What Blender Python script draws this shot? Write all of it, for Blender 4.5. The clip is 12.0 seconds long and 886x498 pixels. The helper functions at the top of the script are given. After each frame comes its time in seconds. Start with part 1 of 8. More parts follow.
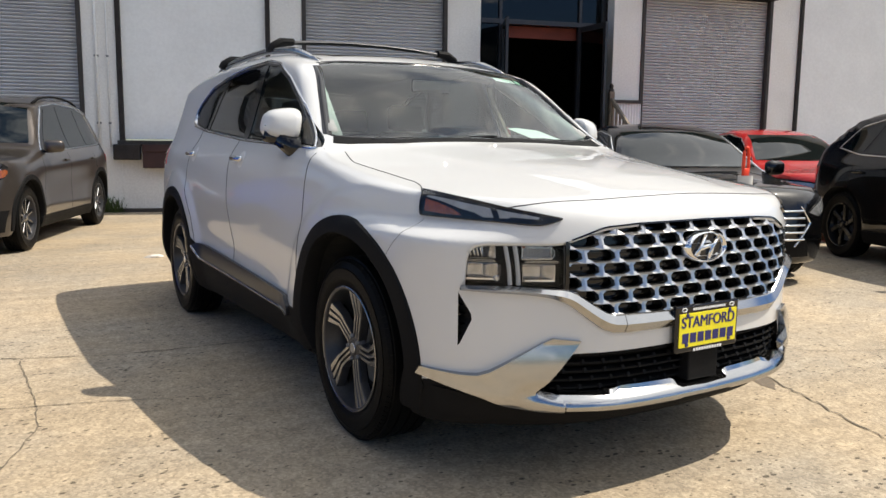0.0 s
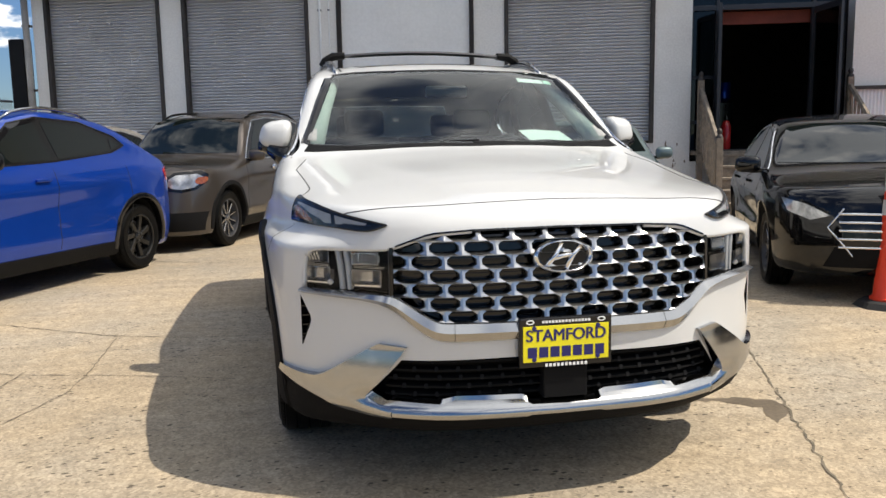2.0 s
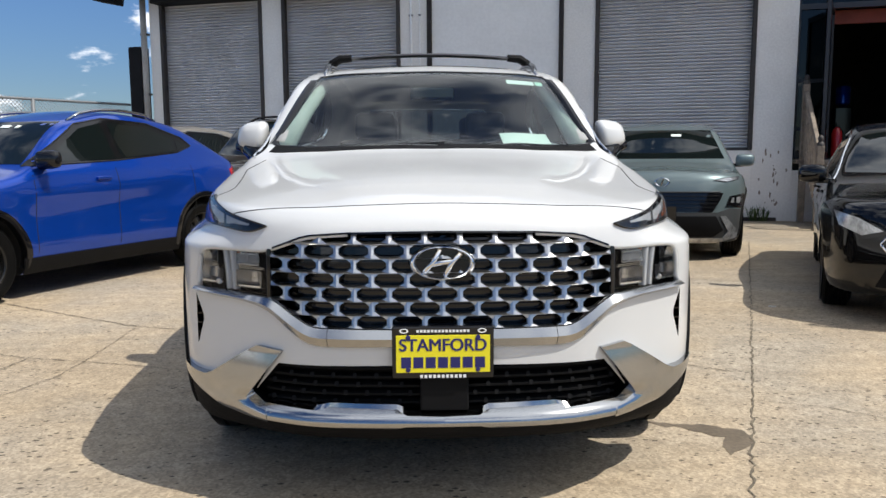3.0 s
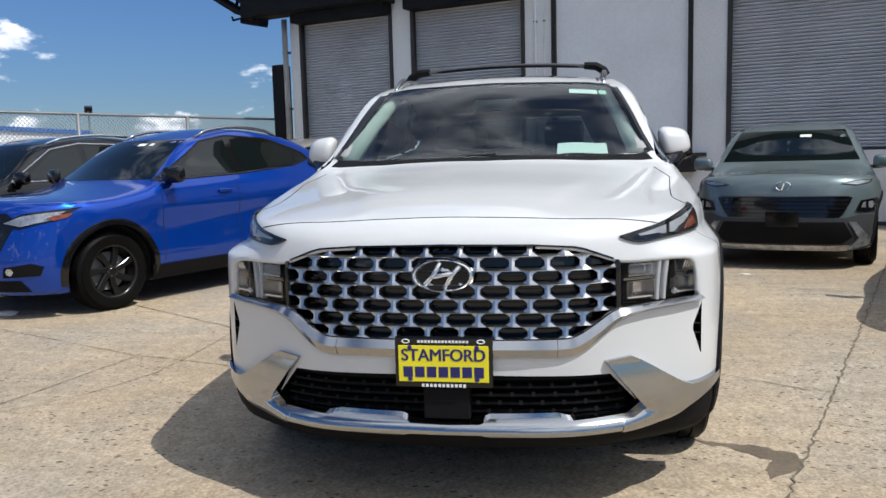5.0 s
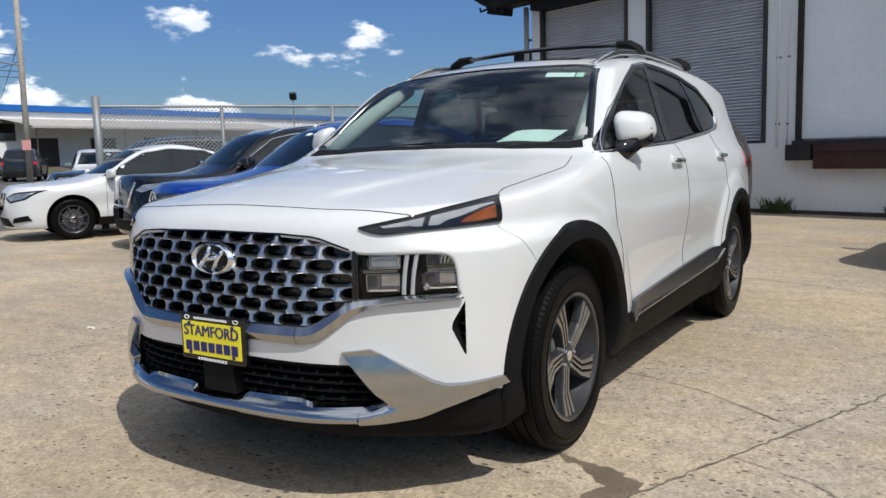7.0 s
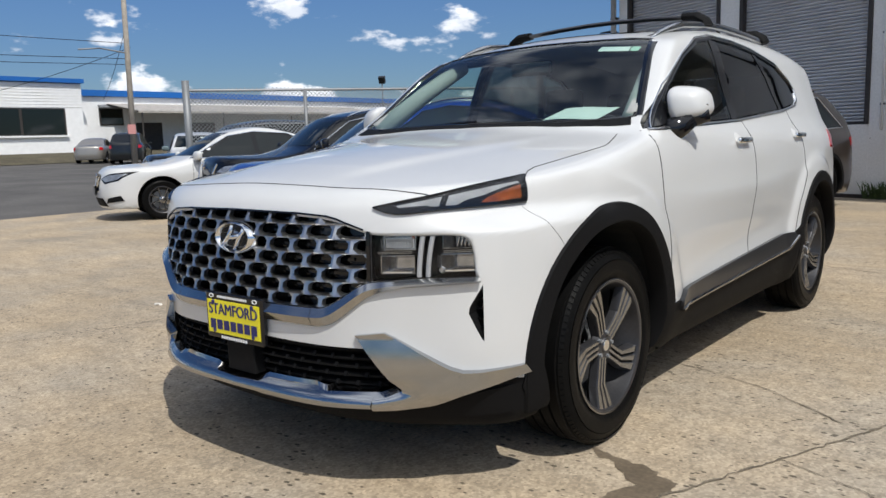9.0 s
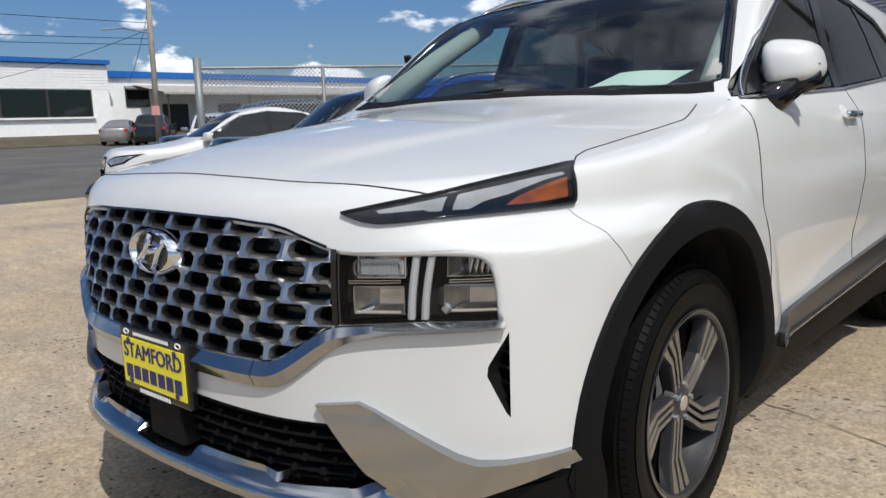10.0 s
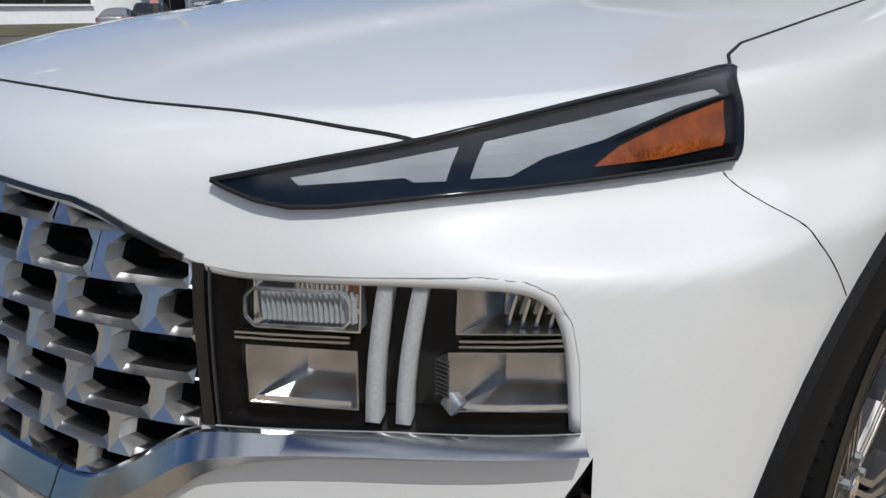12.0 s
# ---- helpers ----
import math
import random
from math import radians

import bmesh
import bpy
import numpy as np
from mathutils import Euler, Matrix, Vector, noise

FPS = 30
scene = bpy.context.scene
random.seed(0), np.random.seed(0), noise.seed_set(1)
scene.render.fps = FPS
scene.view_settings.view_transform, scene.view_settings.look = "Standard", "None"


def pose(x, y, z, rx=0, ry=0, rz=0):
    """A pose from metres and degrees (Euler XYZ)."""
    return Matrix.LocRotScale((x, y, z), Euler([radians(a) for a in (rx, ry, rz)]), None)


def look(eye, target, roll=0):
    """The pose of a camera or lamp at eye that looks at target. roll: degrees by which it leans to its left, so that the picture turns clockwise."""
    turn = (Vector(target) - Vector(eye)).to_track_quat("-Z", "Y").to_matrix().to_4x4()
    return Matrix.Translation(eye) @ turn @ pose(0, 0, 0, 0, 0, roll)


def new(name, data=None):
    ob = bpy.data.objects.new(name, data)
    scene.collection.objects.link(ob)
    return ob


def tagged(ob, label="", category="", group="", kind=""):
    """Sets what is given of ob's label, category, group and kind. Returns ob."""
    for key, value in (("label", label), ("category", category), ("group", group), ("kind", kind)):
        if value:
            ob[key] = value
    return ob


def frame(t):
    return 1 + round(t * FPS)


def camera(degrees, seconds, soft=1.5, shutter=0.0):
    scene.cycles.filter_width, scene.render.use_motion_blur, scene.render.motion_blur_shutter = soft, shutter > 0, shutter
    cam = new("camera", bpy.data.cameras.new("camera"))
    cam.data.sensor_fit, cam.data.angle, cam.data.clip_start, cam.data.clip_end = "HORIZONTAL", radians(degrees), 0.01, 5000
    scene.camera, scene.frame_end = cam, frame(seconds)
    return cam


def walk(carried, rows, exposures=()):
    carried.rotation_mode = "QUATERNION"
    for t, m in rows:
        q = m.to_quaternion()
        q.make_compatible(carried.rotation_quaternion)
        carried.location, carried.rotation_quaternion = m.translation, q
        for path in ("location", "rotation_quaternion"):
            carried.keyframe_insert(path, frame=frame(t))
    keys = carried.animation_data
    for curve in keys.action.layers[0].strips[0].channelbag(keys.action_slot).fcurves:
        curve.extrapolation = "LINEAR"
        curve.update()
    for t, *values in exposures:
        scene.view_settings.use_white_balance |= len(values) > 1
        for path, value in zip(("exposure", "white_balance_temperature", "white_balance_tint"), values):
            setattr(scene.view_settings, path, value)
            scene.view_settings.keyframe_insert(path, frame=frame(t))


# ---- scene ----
cam = camera(59.3, 12.0)
PATH = [
    (0, (-2.22, -4.165, 1.179), (-1.18, -2.477, 0.916), 0.6),
    (0.5, (-2.131, -4.238, 1.195), (-1.182, -2.498, 0.927), 0.0),
    (1, (-1.819, -4.468, 1.209), (-1.024, -2.652, 0.939), -0.6),
    (1.5, (-1.353, -4.595, 1.203), (-0.762, -2.703, 0.933), -1.1),
    (2, (-0.87, -4.742, 1.2), (-0.493, -2.796, 0.938), -1.0),
    (2.5, (-0.421, -4.733, 1.188), (-0.23, -2.759, 0.934), -0.6),
    (3, (-0.066, -4.75, 1.18), (-0.01, -2.767, 0.934), -0.3),
    (3.5, (0.032, -4.786, 1.163), (0.005, -2.8, 0.921), -0.3),
    (3.7, (0.017, -4.797, 1.153), (-0.038, -2.812, 0.919), -0.2),
    (5.3, (0.653, -4.782, 1.214), (0.221, -2.842, 0.989), -1.7),
    (5.5, (0.848, -4.743, 1.195), (0.334, -2.824, 0.973), -1.7),
    (6, (1.375, -4.608, 1.192), (0.644, -2.76, 0.967), -1.7),
    (6.5, (1.856, -4.436, 1.213), (0.93, -2.679, 0.978), -1.5),
    (6.7, (1.989, -4.31, 1.197), (0.997, -2.59, 0.958), -1.6),
    (8.3, (2.312, -4.0, 1.151), (1.089, -2.44, 0.89), -1.7),
    (8.5, (2.309, -3.994, 1.153), (1.075, -2.442, 0.886), -1.7),
    (9, (2.258, -3.945, 1.147), (1.001, -2.414, 0.87), -1.8),
    (9.5, (2.052, -3.639, 1.128), (0.769, -2.133, 0.835), -1.8),
    (10, (1.76, -3.262, 1.121), (0.452, -1.783, 0.8), -1.9),
    (10.5, (1.495, -2.935, 1.119), (0.175, -1.478, 0.75), -2.0),
    (11, (1.308, -2.712, 1.075), (-0.005, -1.265, 0.649), -2.0),
    (11.5, (1.196, -2.608, 1.06), (-0.115, -1.172, 0.59), -1.9),
    (12, (1.167, -2.582, 1.08), (-0.124, -1.165, 0.509), -1.0),
]
walk(cam, [(t, look(eye, target, roll)) for t, eye, target, roll in PATH], [(0.0, 0.72, 7050, 10), (1.5, 0.66, 7050, 10), (2.5, 0.57, 6750, 10), (3.5, 0.46, 6350, 10), (5.5, 0.35, 6250, 10), (9.0, 0.19, 6400, 10), (10.5, 0.18, 6400, 10), (12.0, 0.0, 6250, 10)])

# ---- world, sun ----
SUN_TO = Vector((0.61, -0.285, 1.0)).normalized()
world = bpy.data.worlds.new("sky_world")
scene.world = world
world.use_nodes = True
wn, wl = world.node_tree.nodes, world.node_tree.links
wn.clear()
w_out = wn.new("ShaderNodeOutputWorld")
w_bg = wn.new("ShaderNodeBackground")
w_sky = wn.new("ShaderNodeTexSky")
w_sky.sky_type, w_sky.sun_disc = "NISHITA", False
w_sky.sun_elevation = math.asin(SUN_TO.z)
w_sky.sun_rotation = math.atan2(SUN_TO.x, SUN_TO.y)
w_sky.air_density, w_sky.dust_density, w_sky.ozone_density = 1.0, 0.1, 2.5
w_bg.inputs["Strength"].default_value = 0.15
w_co = wn.new("ShaderNodeTexCoord")
w_sep = wn.new("ShaderNodeSeparateXYZ")
wl.new(w_co.outputs["Generated"], w_sep.inputs["Vector"])


def w_math(op, a, b=0.0, c=0.0):
    """A math node of the sky; each term is a number or a socket."""
    nd = wn.new("ShaderNodeMath")
    nd.operation = op
    for k, v in enumerate((a, b, c)):
        if isinstance(v, (int, float)):
            nd.inputs[k].default_value = v
        else:
            wl.new(v, nd.inputs[k])
    return nd.outputs["Value"]


def w_noise(scale, detail, rough, flat, shift):
    """Noise over the sky's directions; flat squeezes it upright so that clouds lie wide."""
    mp, nz = wn.new("ShaderNodeMapping"), wn.new("ShaderNodeTexNoise")
    mp.inputs["Scale"].default_value = (1, 1, flat)
    mp.inputs["Location"].default_value = shift
    nz.inputs["Scale"].default_value, nz.inputs["Detail"].default_value = scale, detail
    nz.inputs["Roughness"].default_value = rough
    wl.new(w_co.outputs["Generated"], mp.inputs["Vector"])
    wl.new(mp.outputs["Vector"], nz.inputs["Vector"])
    return nz.outputs["Fac"]


def w_range(v, a, b):
    nd = wn.new("ShaderNodeMapRange")
    nd.interpolation_type = "SMOOTHSTEP"
    nd.inputs["From Min"].default_value, nd.inputs["From Max"].default_value = a, b
    wl.new(v, nd.inputs["Value"])
    return nd.outputs["Result"]


# fair-weather heaps low over the horizon, broken cloud added overhead
w_low = w_noise(9.5, 7.0, 0.54, 2.2, (3.1, 1.7, 0.0))
w_band = w_range(w_sep.outputs["Z"], 0.02, 0.10)
w_fade = w_range(w_sep.outputs["Z"], 0.13, 0.34)
w_heap = w_range(w_math("SUBTRACT", w_math("MULTIPLY_ADD", w_band, -0.022, w_low), w_math("MULTIPLY", w_fade, 0.09)), 0.545, 0.625)
# Unseen overhead cloud, thickened upward and towards +x for fill and windscreen reflections.
w_over = w_noise(3.2, 8.0, 0.58, 1.0, (0.4, 2.6, 1.0))
w_lean = w_math("MULTIPLY_ADD", w_sep.outputs["X"], 0.20, w_over)
w_high = w_range(w_math("MULTIPLY_ADD", w_range(w_sep.outputs["Z"], 0.25, 0.6), 0.15, w_lean), 0.52, 0.70)
w_cover = w_math("MAXIMUM", w_heap, w_math("MULTIPLY", w_high, w_range(w_sep.outputs["Z"], 0.22, 0.5)))
w_tint = wn.new("ShaderNodeMix")
w_tint.data_type, w_tint.blend_type = "RGBA", "MULTIPLY"
w_tint.inputs["Factor"].default_value = 1.0
w_haze = wn.new("ShaderNodeMix")
w_haze.data_type = "RGBA"
w_haze.inputs["A"].default_value, w_haze.inputs["B"].default_value = (0.215, 0.262, 0.325, 1), (0.25, 0.335, 0.455, 1)
wl.new(w_range(w_sep.outputs["Z"], 0.0, 0.22), w_haze.inputs["Factor"])
wl.new(w_haze.outputs["Result"], w_tint.inputs["B"])
# sunlit crowns over greyer bellies
w_body = wn.new("ShaderNodeMix")
w_body.data_type = "RGBA"
w_body.inputs["A"].default_value = (4.9, 5.2, 5.7, 1)
w_body.inputs["B"].default_value = (7.6, 7.75, 7.95, 1)
wl.new(w_range(w_noise(9.5, 7.0, 0.54, 2.2, (3.1, 1.7, -0.035)), 0.52, 0.70), w_body.inputs["Factor"])
w_mix = wn.new("ShaderNodeMix")
w_mix.data_type = "RGBA"
wl.new(w_cover, w_mix.inputs["Factor"])
wl.new(w_body.outputs["Result"], w_mix.inputs["B"])
wl.new(w_sky.outputs["Color"], w_tint.inputs["A"])
wl.new(w_tint.outputs["Result"], w_mix.inputs["A"])
wl.new(w_mix.outputs["Result"], w_bg.inputs["Color"])
wl.new(w_bg.outputs["Background"], w_out.inputs["Surface"])
sun_data = bpy.data.lights.new("sun", "SUN")
sun_data.energy, sun_data.angle, sun_data.color = 3.2, radians(0.5), (1.0, 0.96, 0.89)
sun = new("sun", sun_data)
sun.matrix_world = look(SUN_TO * 50, (0, 0, 0))


# ---- materials ----
def node_mat(name, base=(0.5, 0.5, 0.5), rough=0.5, metal=0.0, spec=0.5, coat=0.0, coat_rough=0.03,
             var=0.0, var_scale=3.0, grain=0.0, grain_scale=80.0, bump=0.0, bump_scale=200.0, rough_var=0.0, tint=None):
    """A surface with colour variation at two scales, fine relief and optional clear coat."""
    m = bpy.data.materials.new(name)
    m.use_nodes = True
    nt = m.node_tree
    n, l = nt.nodes, nt.links
    p = n["Principled BSDF"]
    p.inputs["Base Color"].default_value = (*base, 1)
    p.inputs["Roughness"].default_value, p.inputs["Metallic"].default_value = rough, metal
    p.inputs["Specular IOR Level"].default_value = spec
    p.inputs["Coat Weight"].default_value, p.inputs["Coat Roughness"].default_value = coat, coat_rough
    co = n.new("ShaderNodeTexCoord")
    if var or grain:
        big, small = n.new("ShaderNodeTexNoise"), n.new("ShaderNodeTexNoise")
        big.inputs["Scale"].default_value, big.inputs["Detail"].default_value = var_scale, 6
        small.inputs["Scale"].default_value, small.inputs["Detail"].default_value = grain_scale, 3
        l.new(co.outputs["Object"], big.inputs["Vector"])
        l.new(co.outputs["Object"], small.inputs["Vector"])
        r1, r2 = n.new("ShaderNodeMapRange"), n.new("ShaderNodeMapRange")
        r1.inputs["From Min"].default_value, r1.inputs["From Max"].default_value = 0.3, 0.7
        r1.inputs["To Min"].default_value, r1.inputs["To Max"].default_value = 1 - var, 1 + var * 0.5
        r2.inputs["From Min"].default_value, r2.inputs["From Max"].default_value = 0.3, 0.7
        r2.inputs["To Min"].default_value, r2.inputs["To Max"].default_value = 1 - grain, 1 + grain * 0.6
        l.new(big.outputs["Fac"], r1.inputs["Value"])
        l.new(small.outputs["Fac"], r2.inputs["Value"])
        mul = n.new("ShaderNodeMath")
        mul.operation = "MULTIPLY"
        l.new(r1.outputs["Result"], mul.inputs[0])
        l.new(r2.outputs["Result"], mul.inputs[1])
        mix = n.new("ShaderNodeVectorMath")
        mix.operation = "SCALE"
        mix.inputs[0].default_value = base
        l.new(mul.outputs["Value"], mix.inputs["Scale"])
        if tint:
            tm = n.new("ShaderNodeMix")
            tm.data_type = "RGBA"
            tm.inputs["B"].default_value = (*tint, 1)
            tr = n.new("ShaderNodeMapRange")
            tr.inputs["From Min"].default_value, tr.inputs["From Max"].default_value = 0.5, 0.75
            l.new(big.outputs["Fac"], tr.inputs["Value"])
            l.new(tr.outputs["Result"], tm.inputs["Factor"])
            l.new(mix.outputs["Vector"], tm.inputs["A"])
            l.new(tm.outputs["Result"], p.inputs["Base Color"])
        else:
            l.new(mix.outputs["Vector"], p.inputs["Base Color"])
        if rough_var:
            rr = n.new("ShaderNodeMapRange")
            rr.inputs["To Min"].default_value, rr.inputs["To Max"].default_value = rough - rough_var, rough + rough_var
            l.new(big.outputs["Fac"], rr.inputs["Value"])
            l.new(rr.outputs["Result"], p.inputs["Roughness"])
    if bump:
        bn, bp = n.new("ShaderNodeTexNoise"), n.new("ShaderNodeBump")
        bn.inputs["Scale"].default_value, bn.inputs["Detail"].default_value = bump_scale, 4
        bp.inputs["Strength"].default_value, bp.inputs["Distance"].default_value = bump, 0.004
        l.new(co.outputs["Object"], bn.inputs["Vector"])
        l.new(bn.outputs["Fac"], bp.inputs["Height"])
        l.new(bp.outputs["Normal"], p.inputs["Normal"])
    return m


def glass_mat(name, tint=(0.8, 0.9, 0.88), ior=1.5, veil=0.0):
    """Thin clear glass: a glossy skin over a tinted see-through pane."""
    m = bpy.data.materials.new(name)
    m.use_nodes = True
    n, l = m.node_tree.nodes, m.node_tree.links
    n.clear()
    out, mix = n.new("ShaderNodeOutputMaterial"), n.new("ShaderNodeMixShader")
    tr, gl, lw = n.new("ShaderNodeBsdfTransparent"), n.new("ShaderNodeBsdfGlossy"), n.new("ShaderNodeLayerWeight")
    power, gain = n.new("ShaderNodeMath"), n.new("ShaderNodeMath")
    power.operation, gain.operation = "POWER", "MULTIPLY_ADD"
    power.inputs[1].default_value = 5.0
    r0 = ((ior - 1) / (ior + 1)) ** 2
    gain.inputs[1].default_value, gain.inputs[2].default_value = 1 - r0, r0
    lw.inputs["Blend"].default_value = 0.5
    l.new(lw.outputs["Facing"], power.inputs[0])
    l.new(power.outputs["Value"], gain.inputs[0])
    tr.inputs["Color"].default_value = (*tint, 1)
    gl.inputs["Roughness"].default_value = 0.01
    l.new(gain.outputs["Value"], mix.inputs["Fac"])
    l.new(tr.outputs["BSDF"], mix.inputs[1])
    l.new(gl.outputs["BSDF"], mix.inputs[2])
    if veil:
        # Pale diffuse share: milky glare and a little dust put into the pane.
        film, di = n.new("ShaderNodeMixShader"), n.new("ShaderNodeBsdfDiffuse")
        di.inputs["Color"].default_value = (0.72, 0.76, 0.74, 1)
        film.inputs["Fac"].default_value = veil
        l.new(mix.outputs["Shader"], film.inputs[1])
        l.new(di.outputs["BSDF"], film.inputs[2])
        l.new(film.outputs["Shader"], out.inputs["Surface"])
    else:
        l.new(mix.outputs["Shader"], out.inputs["Surface"])
    return m


def paint(name, rgb, metal=0.0, rough=0.35):
    return node_mat(name, rgb, rough, metal, 0.06, coat=1.0, var=0.04, var_scale=2.0, grain=0.05, grain_scale=900)


M = {}
M["white_paint"] = node_mat("pearl_white_paint", (0.61, 0.615, 0.61), 0.4, 0, 0.3, coat=0.9, coat_rough=0.03, var=0.03, var_scale=2.0, grain=0.07, grain_scale=1400)
M["blue_paint"] = paint("blue_metallic_paint", (0.003, 0.05, 0.36), 0.55, 0.3)
M["brown_paint"] = node_mat("brown_metallic_paint", (0.075, 0.063, 0.055), 0.3, 0.6, 0.3, coat=0.9, var=0.04, grain=0.05, grain_scale=900)
M["black_paint"] = paint("black_paint", (0.002, 0.002, 0.0023))
M["teal_paint"] = paint("grey_green_paint", (0.13, 0.17, 0.175), 0.3)
M["red_paint"] = paint("red_paint", (0.45, 0.02, 0.02))
M["silver_paint"] = paint("silver_paint", (0.35, 0.33, 0.30), 0.5)
M["grey_paint"] = paint("grey_paint", (0.018, 0.02, 0.022), 0.3)
M["dark_glass"] = node_mat("tinted_car_glass", (0.005, 0.008, 0.008), 0.02, 0, 0.6)
M["clear_glass"] = glass_mat("windscreen_glass", (0.74, 0.86, 0.82), 1.9, 0.006)
M["tint_glass"] = glass_mat("privacy_glass", (0.10, 0.11, 0.11), 1.55)
M["lamp_tub"] = node_mat("smoked_lamp_reflector", (0.50, 0.50, 0.51), 0.2, 1.0, var=0.35, var_scale=25, grain=0.1, grain_scale=500)
M["lens_glass"] = glass_mat("lamp_lens", (0.95, 0.96, 0.97), 1.32)
M["plastic"] = node_mat("black_textured_plastic", (0.010, 0.010, 0.0105), 0.6, 0, 0.07, var=0.15, grain=0.25, grain_scale=300, bump=0.25, bump_scale=600)
M["gloss_black"] = node_mat("gloss_black_plastic", (0.006, 0.006, 0.007), 0.08)
M["rubber"] = node_mat("tyre_rubber", (0.006, 0.006, 0.006), 0.4, 0, 0.06, var=0.25, var_scale=6, grain=0.2, bump=0.2, bump_scale=300)
M["chrome"] = node_mat("bright_chrome", (0.82, 0.83, 0.84), 0.06, 1.0, var=0.05, grain=0.02)
M["satin"] = node_mat("satin_silver_trim", (0.44, 0.445, 0.45), 0.15, 1.0, var=0.06, grain=0.05, grain_scale=400)
M["rim"] = node_mat("machined_alloy", (0.36, 0.365, 0.375), 0.22, 1.0, var=0.08, grain=0.08, grain_scale=500)
M["rim_dark"] = node_mat("dark_grey_alloy", (0.07, 0.07, 0.075), 0.35, 0.6, var=0.1, grain=0.1)
M["rim_black"] = node_mat("gloss_black_alloy", (0.012, 0.012, 0.012), 0.2, 0.3)
M["well"] = node_mat("dark_wheel_well", (0.012, 0.012, 0.012), 0.9, var=0.2, grain=0.2)
M["grille_chrome"] = node_mat("satin_chrome_grille", (0.56, 0.56, 0.56), 0.28, 1.0, var=0.08, var_scale=6, grain=0.04, grain_scale=300)
M["side_glass"] = glass_mat("side_glass", (0.72, 0.79, 0.76), 1.55, 0.004)
M["reflector"] = node_mat("lamp_reflector", (0.75, 0.76, 0.78), 0.12, 1.0, var=0.1, var_scale=30, grain=0.1, grain_scale=400)
M["sill_grey"] = node_mat("dark_grey_trim", (0.045, 0.047, 0.052), 0.3, 0.5, var=0.1)
# Separate white for the door handle cups: recess shading put into the colour.
M["recess_white"] = node_mat("handle_cup_shading", (0.78, 0.78, 0.77), 0.3, coat=0.8)
M["chrome_mirror"] = node_mat("mirror_glass", (0.85, 0.86, 0.87), 0.02, 1.0)
M["rack_metal"] = node_mat("dark_rack_metal", (0.10, 0.10, 0.105), 0.3, 0.7)
M["sticker_green"] = node_mat("pale_green_sticker", (0.45, 0.68, 0.55), 0.6)
M["gap"] = node_mat("dark_gap", (0.004, 0.004, 0.004), 0.9)
M["amber"] = node_mat("amber_lens", (0.27, 0.065, 0.014), 0.15, 0, 0.6, coat=0.6, var=0.5, var_scale=40, grain=0.6, grain_scale=420)
M["rust_red"] = node_mat("dull_red_primer", (0.22, 0.045, 0.025), 0.7, var=0.25, var_scale=3, grain=0.2)
M["red_lens"] = node_mat("red_lens", (0.5, 0.01, 0.015), 0.12, 0, 0.6, coat=0.6)
M["lamp_clear"] = node_mat("clear_lamp_glass", (0.50, 0.51, 0.52), 0.12, 0.6, var=0.5, var_scale=14, grain=0.4, grain_scale=120)
M["lamp_guide"] = node_mat("pale_light_guide", (0.33, 0.34, 0.35), 0.25, 0.0, var=0.25, var_scale=14, grain=0.12, grain_scale=700)
M["lamp_white"] = node_mat("clear_lamp_insert", (0.40, 0.405, 0.41), 0.25, 0.0, grain=0.15, grain_scale=300)
M["interior"] = node_mat("dark_interior_cloth", (0.05, 0.052, 0.052), 0.8, var=0.2, grain=0.25)
M["interior_light"] = node_mat("grey_headliner", (0.5, 0.5, 0.48), 0.9, var=0.05, grain=0.1)
M["paper"] = node_mat("white_paper", (0.75, 0.8, 0.76), 0.7, grain=0.05)
M["plate_white"] = node_mat("white_plate", (0.6, 0.65, 0.7), 0.4)
M["plate_yellow"] = node_mat("yellow_plate", (0.82, 0.72, 0.02), 0.4, var=0.04)
M["navy"] = node_mat("navy_print", (0.015, 0.015, 0.12), 0.5)
M["white_print"] = node_mat("white_print", (0.8, 0.8, 0.8), 0.5)
M["wall_white"] = node_mat("painted_block_wall", (0.86, 0.85, 0.82), 0.8, var=0.14, var_scale=0.7, grain=0.08, grain_scale=30, bump=0.4, bump_scale=25, tint=(0.74, 0.71, 0.65))
M["panel_white"] = node_mat("white_dock_panel", (0.88, 0.89, 0.88), 0.6, var=0.07, var_scale=0.9, grain=0.04, grain_scale=20, bump=0.3, bump_scale=6)
M["shutter"] = node_mat("grey_roller_shutter", (0.62, 0.63, 0.66), 0.45, 0.0, var=0.12, var_scale=1.2, grain=0.08, grain_scale=60)
M["black_steel"] = node_mat("blackened_steel", (0.010, 0.010, 0.011), 0.6, 0, 0.2, var=0.3, var_scale=5, grain=0.2)
M["dark_frame"] = node_mat("dark_brown_steel_hall_shade", (0.045, 0.038, 0.034), 0.6, var=0.3, var_scale=5, grain=0.2)
M["aluminium"] = node_mat("dark_bronze_aluminium", (0.05, 0.05, 0.055), 0.35, 0.5)
M["bumper_rubber"] = node_mat("worn_dock_rubber", (0.03, 0.025, 0.024), 0.85, var=0.4, var_scale=8, grain=0.4, grain_scale=60, bump=0.8, bump_scale=40)
M["maroon"] = node_mat("maroon_steel", (0.05, 0.018, 0.016), 0.6, var=0.3, var_scale=6, grain=0.2)
M["wood"] = node_mat("weathered_wood", (0.27, 0.22, 0.17), 0.85, var=0.35, var_scale=9, grain=0.3, grain_scale=70, bump=0.5, bump_scale=60)
M["orange"] = node_mat("orange_plastic", (0.80, 0.055, 0.02), 0.5, var=0.08, grain=0.06)
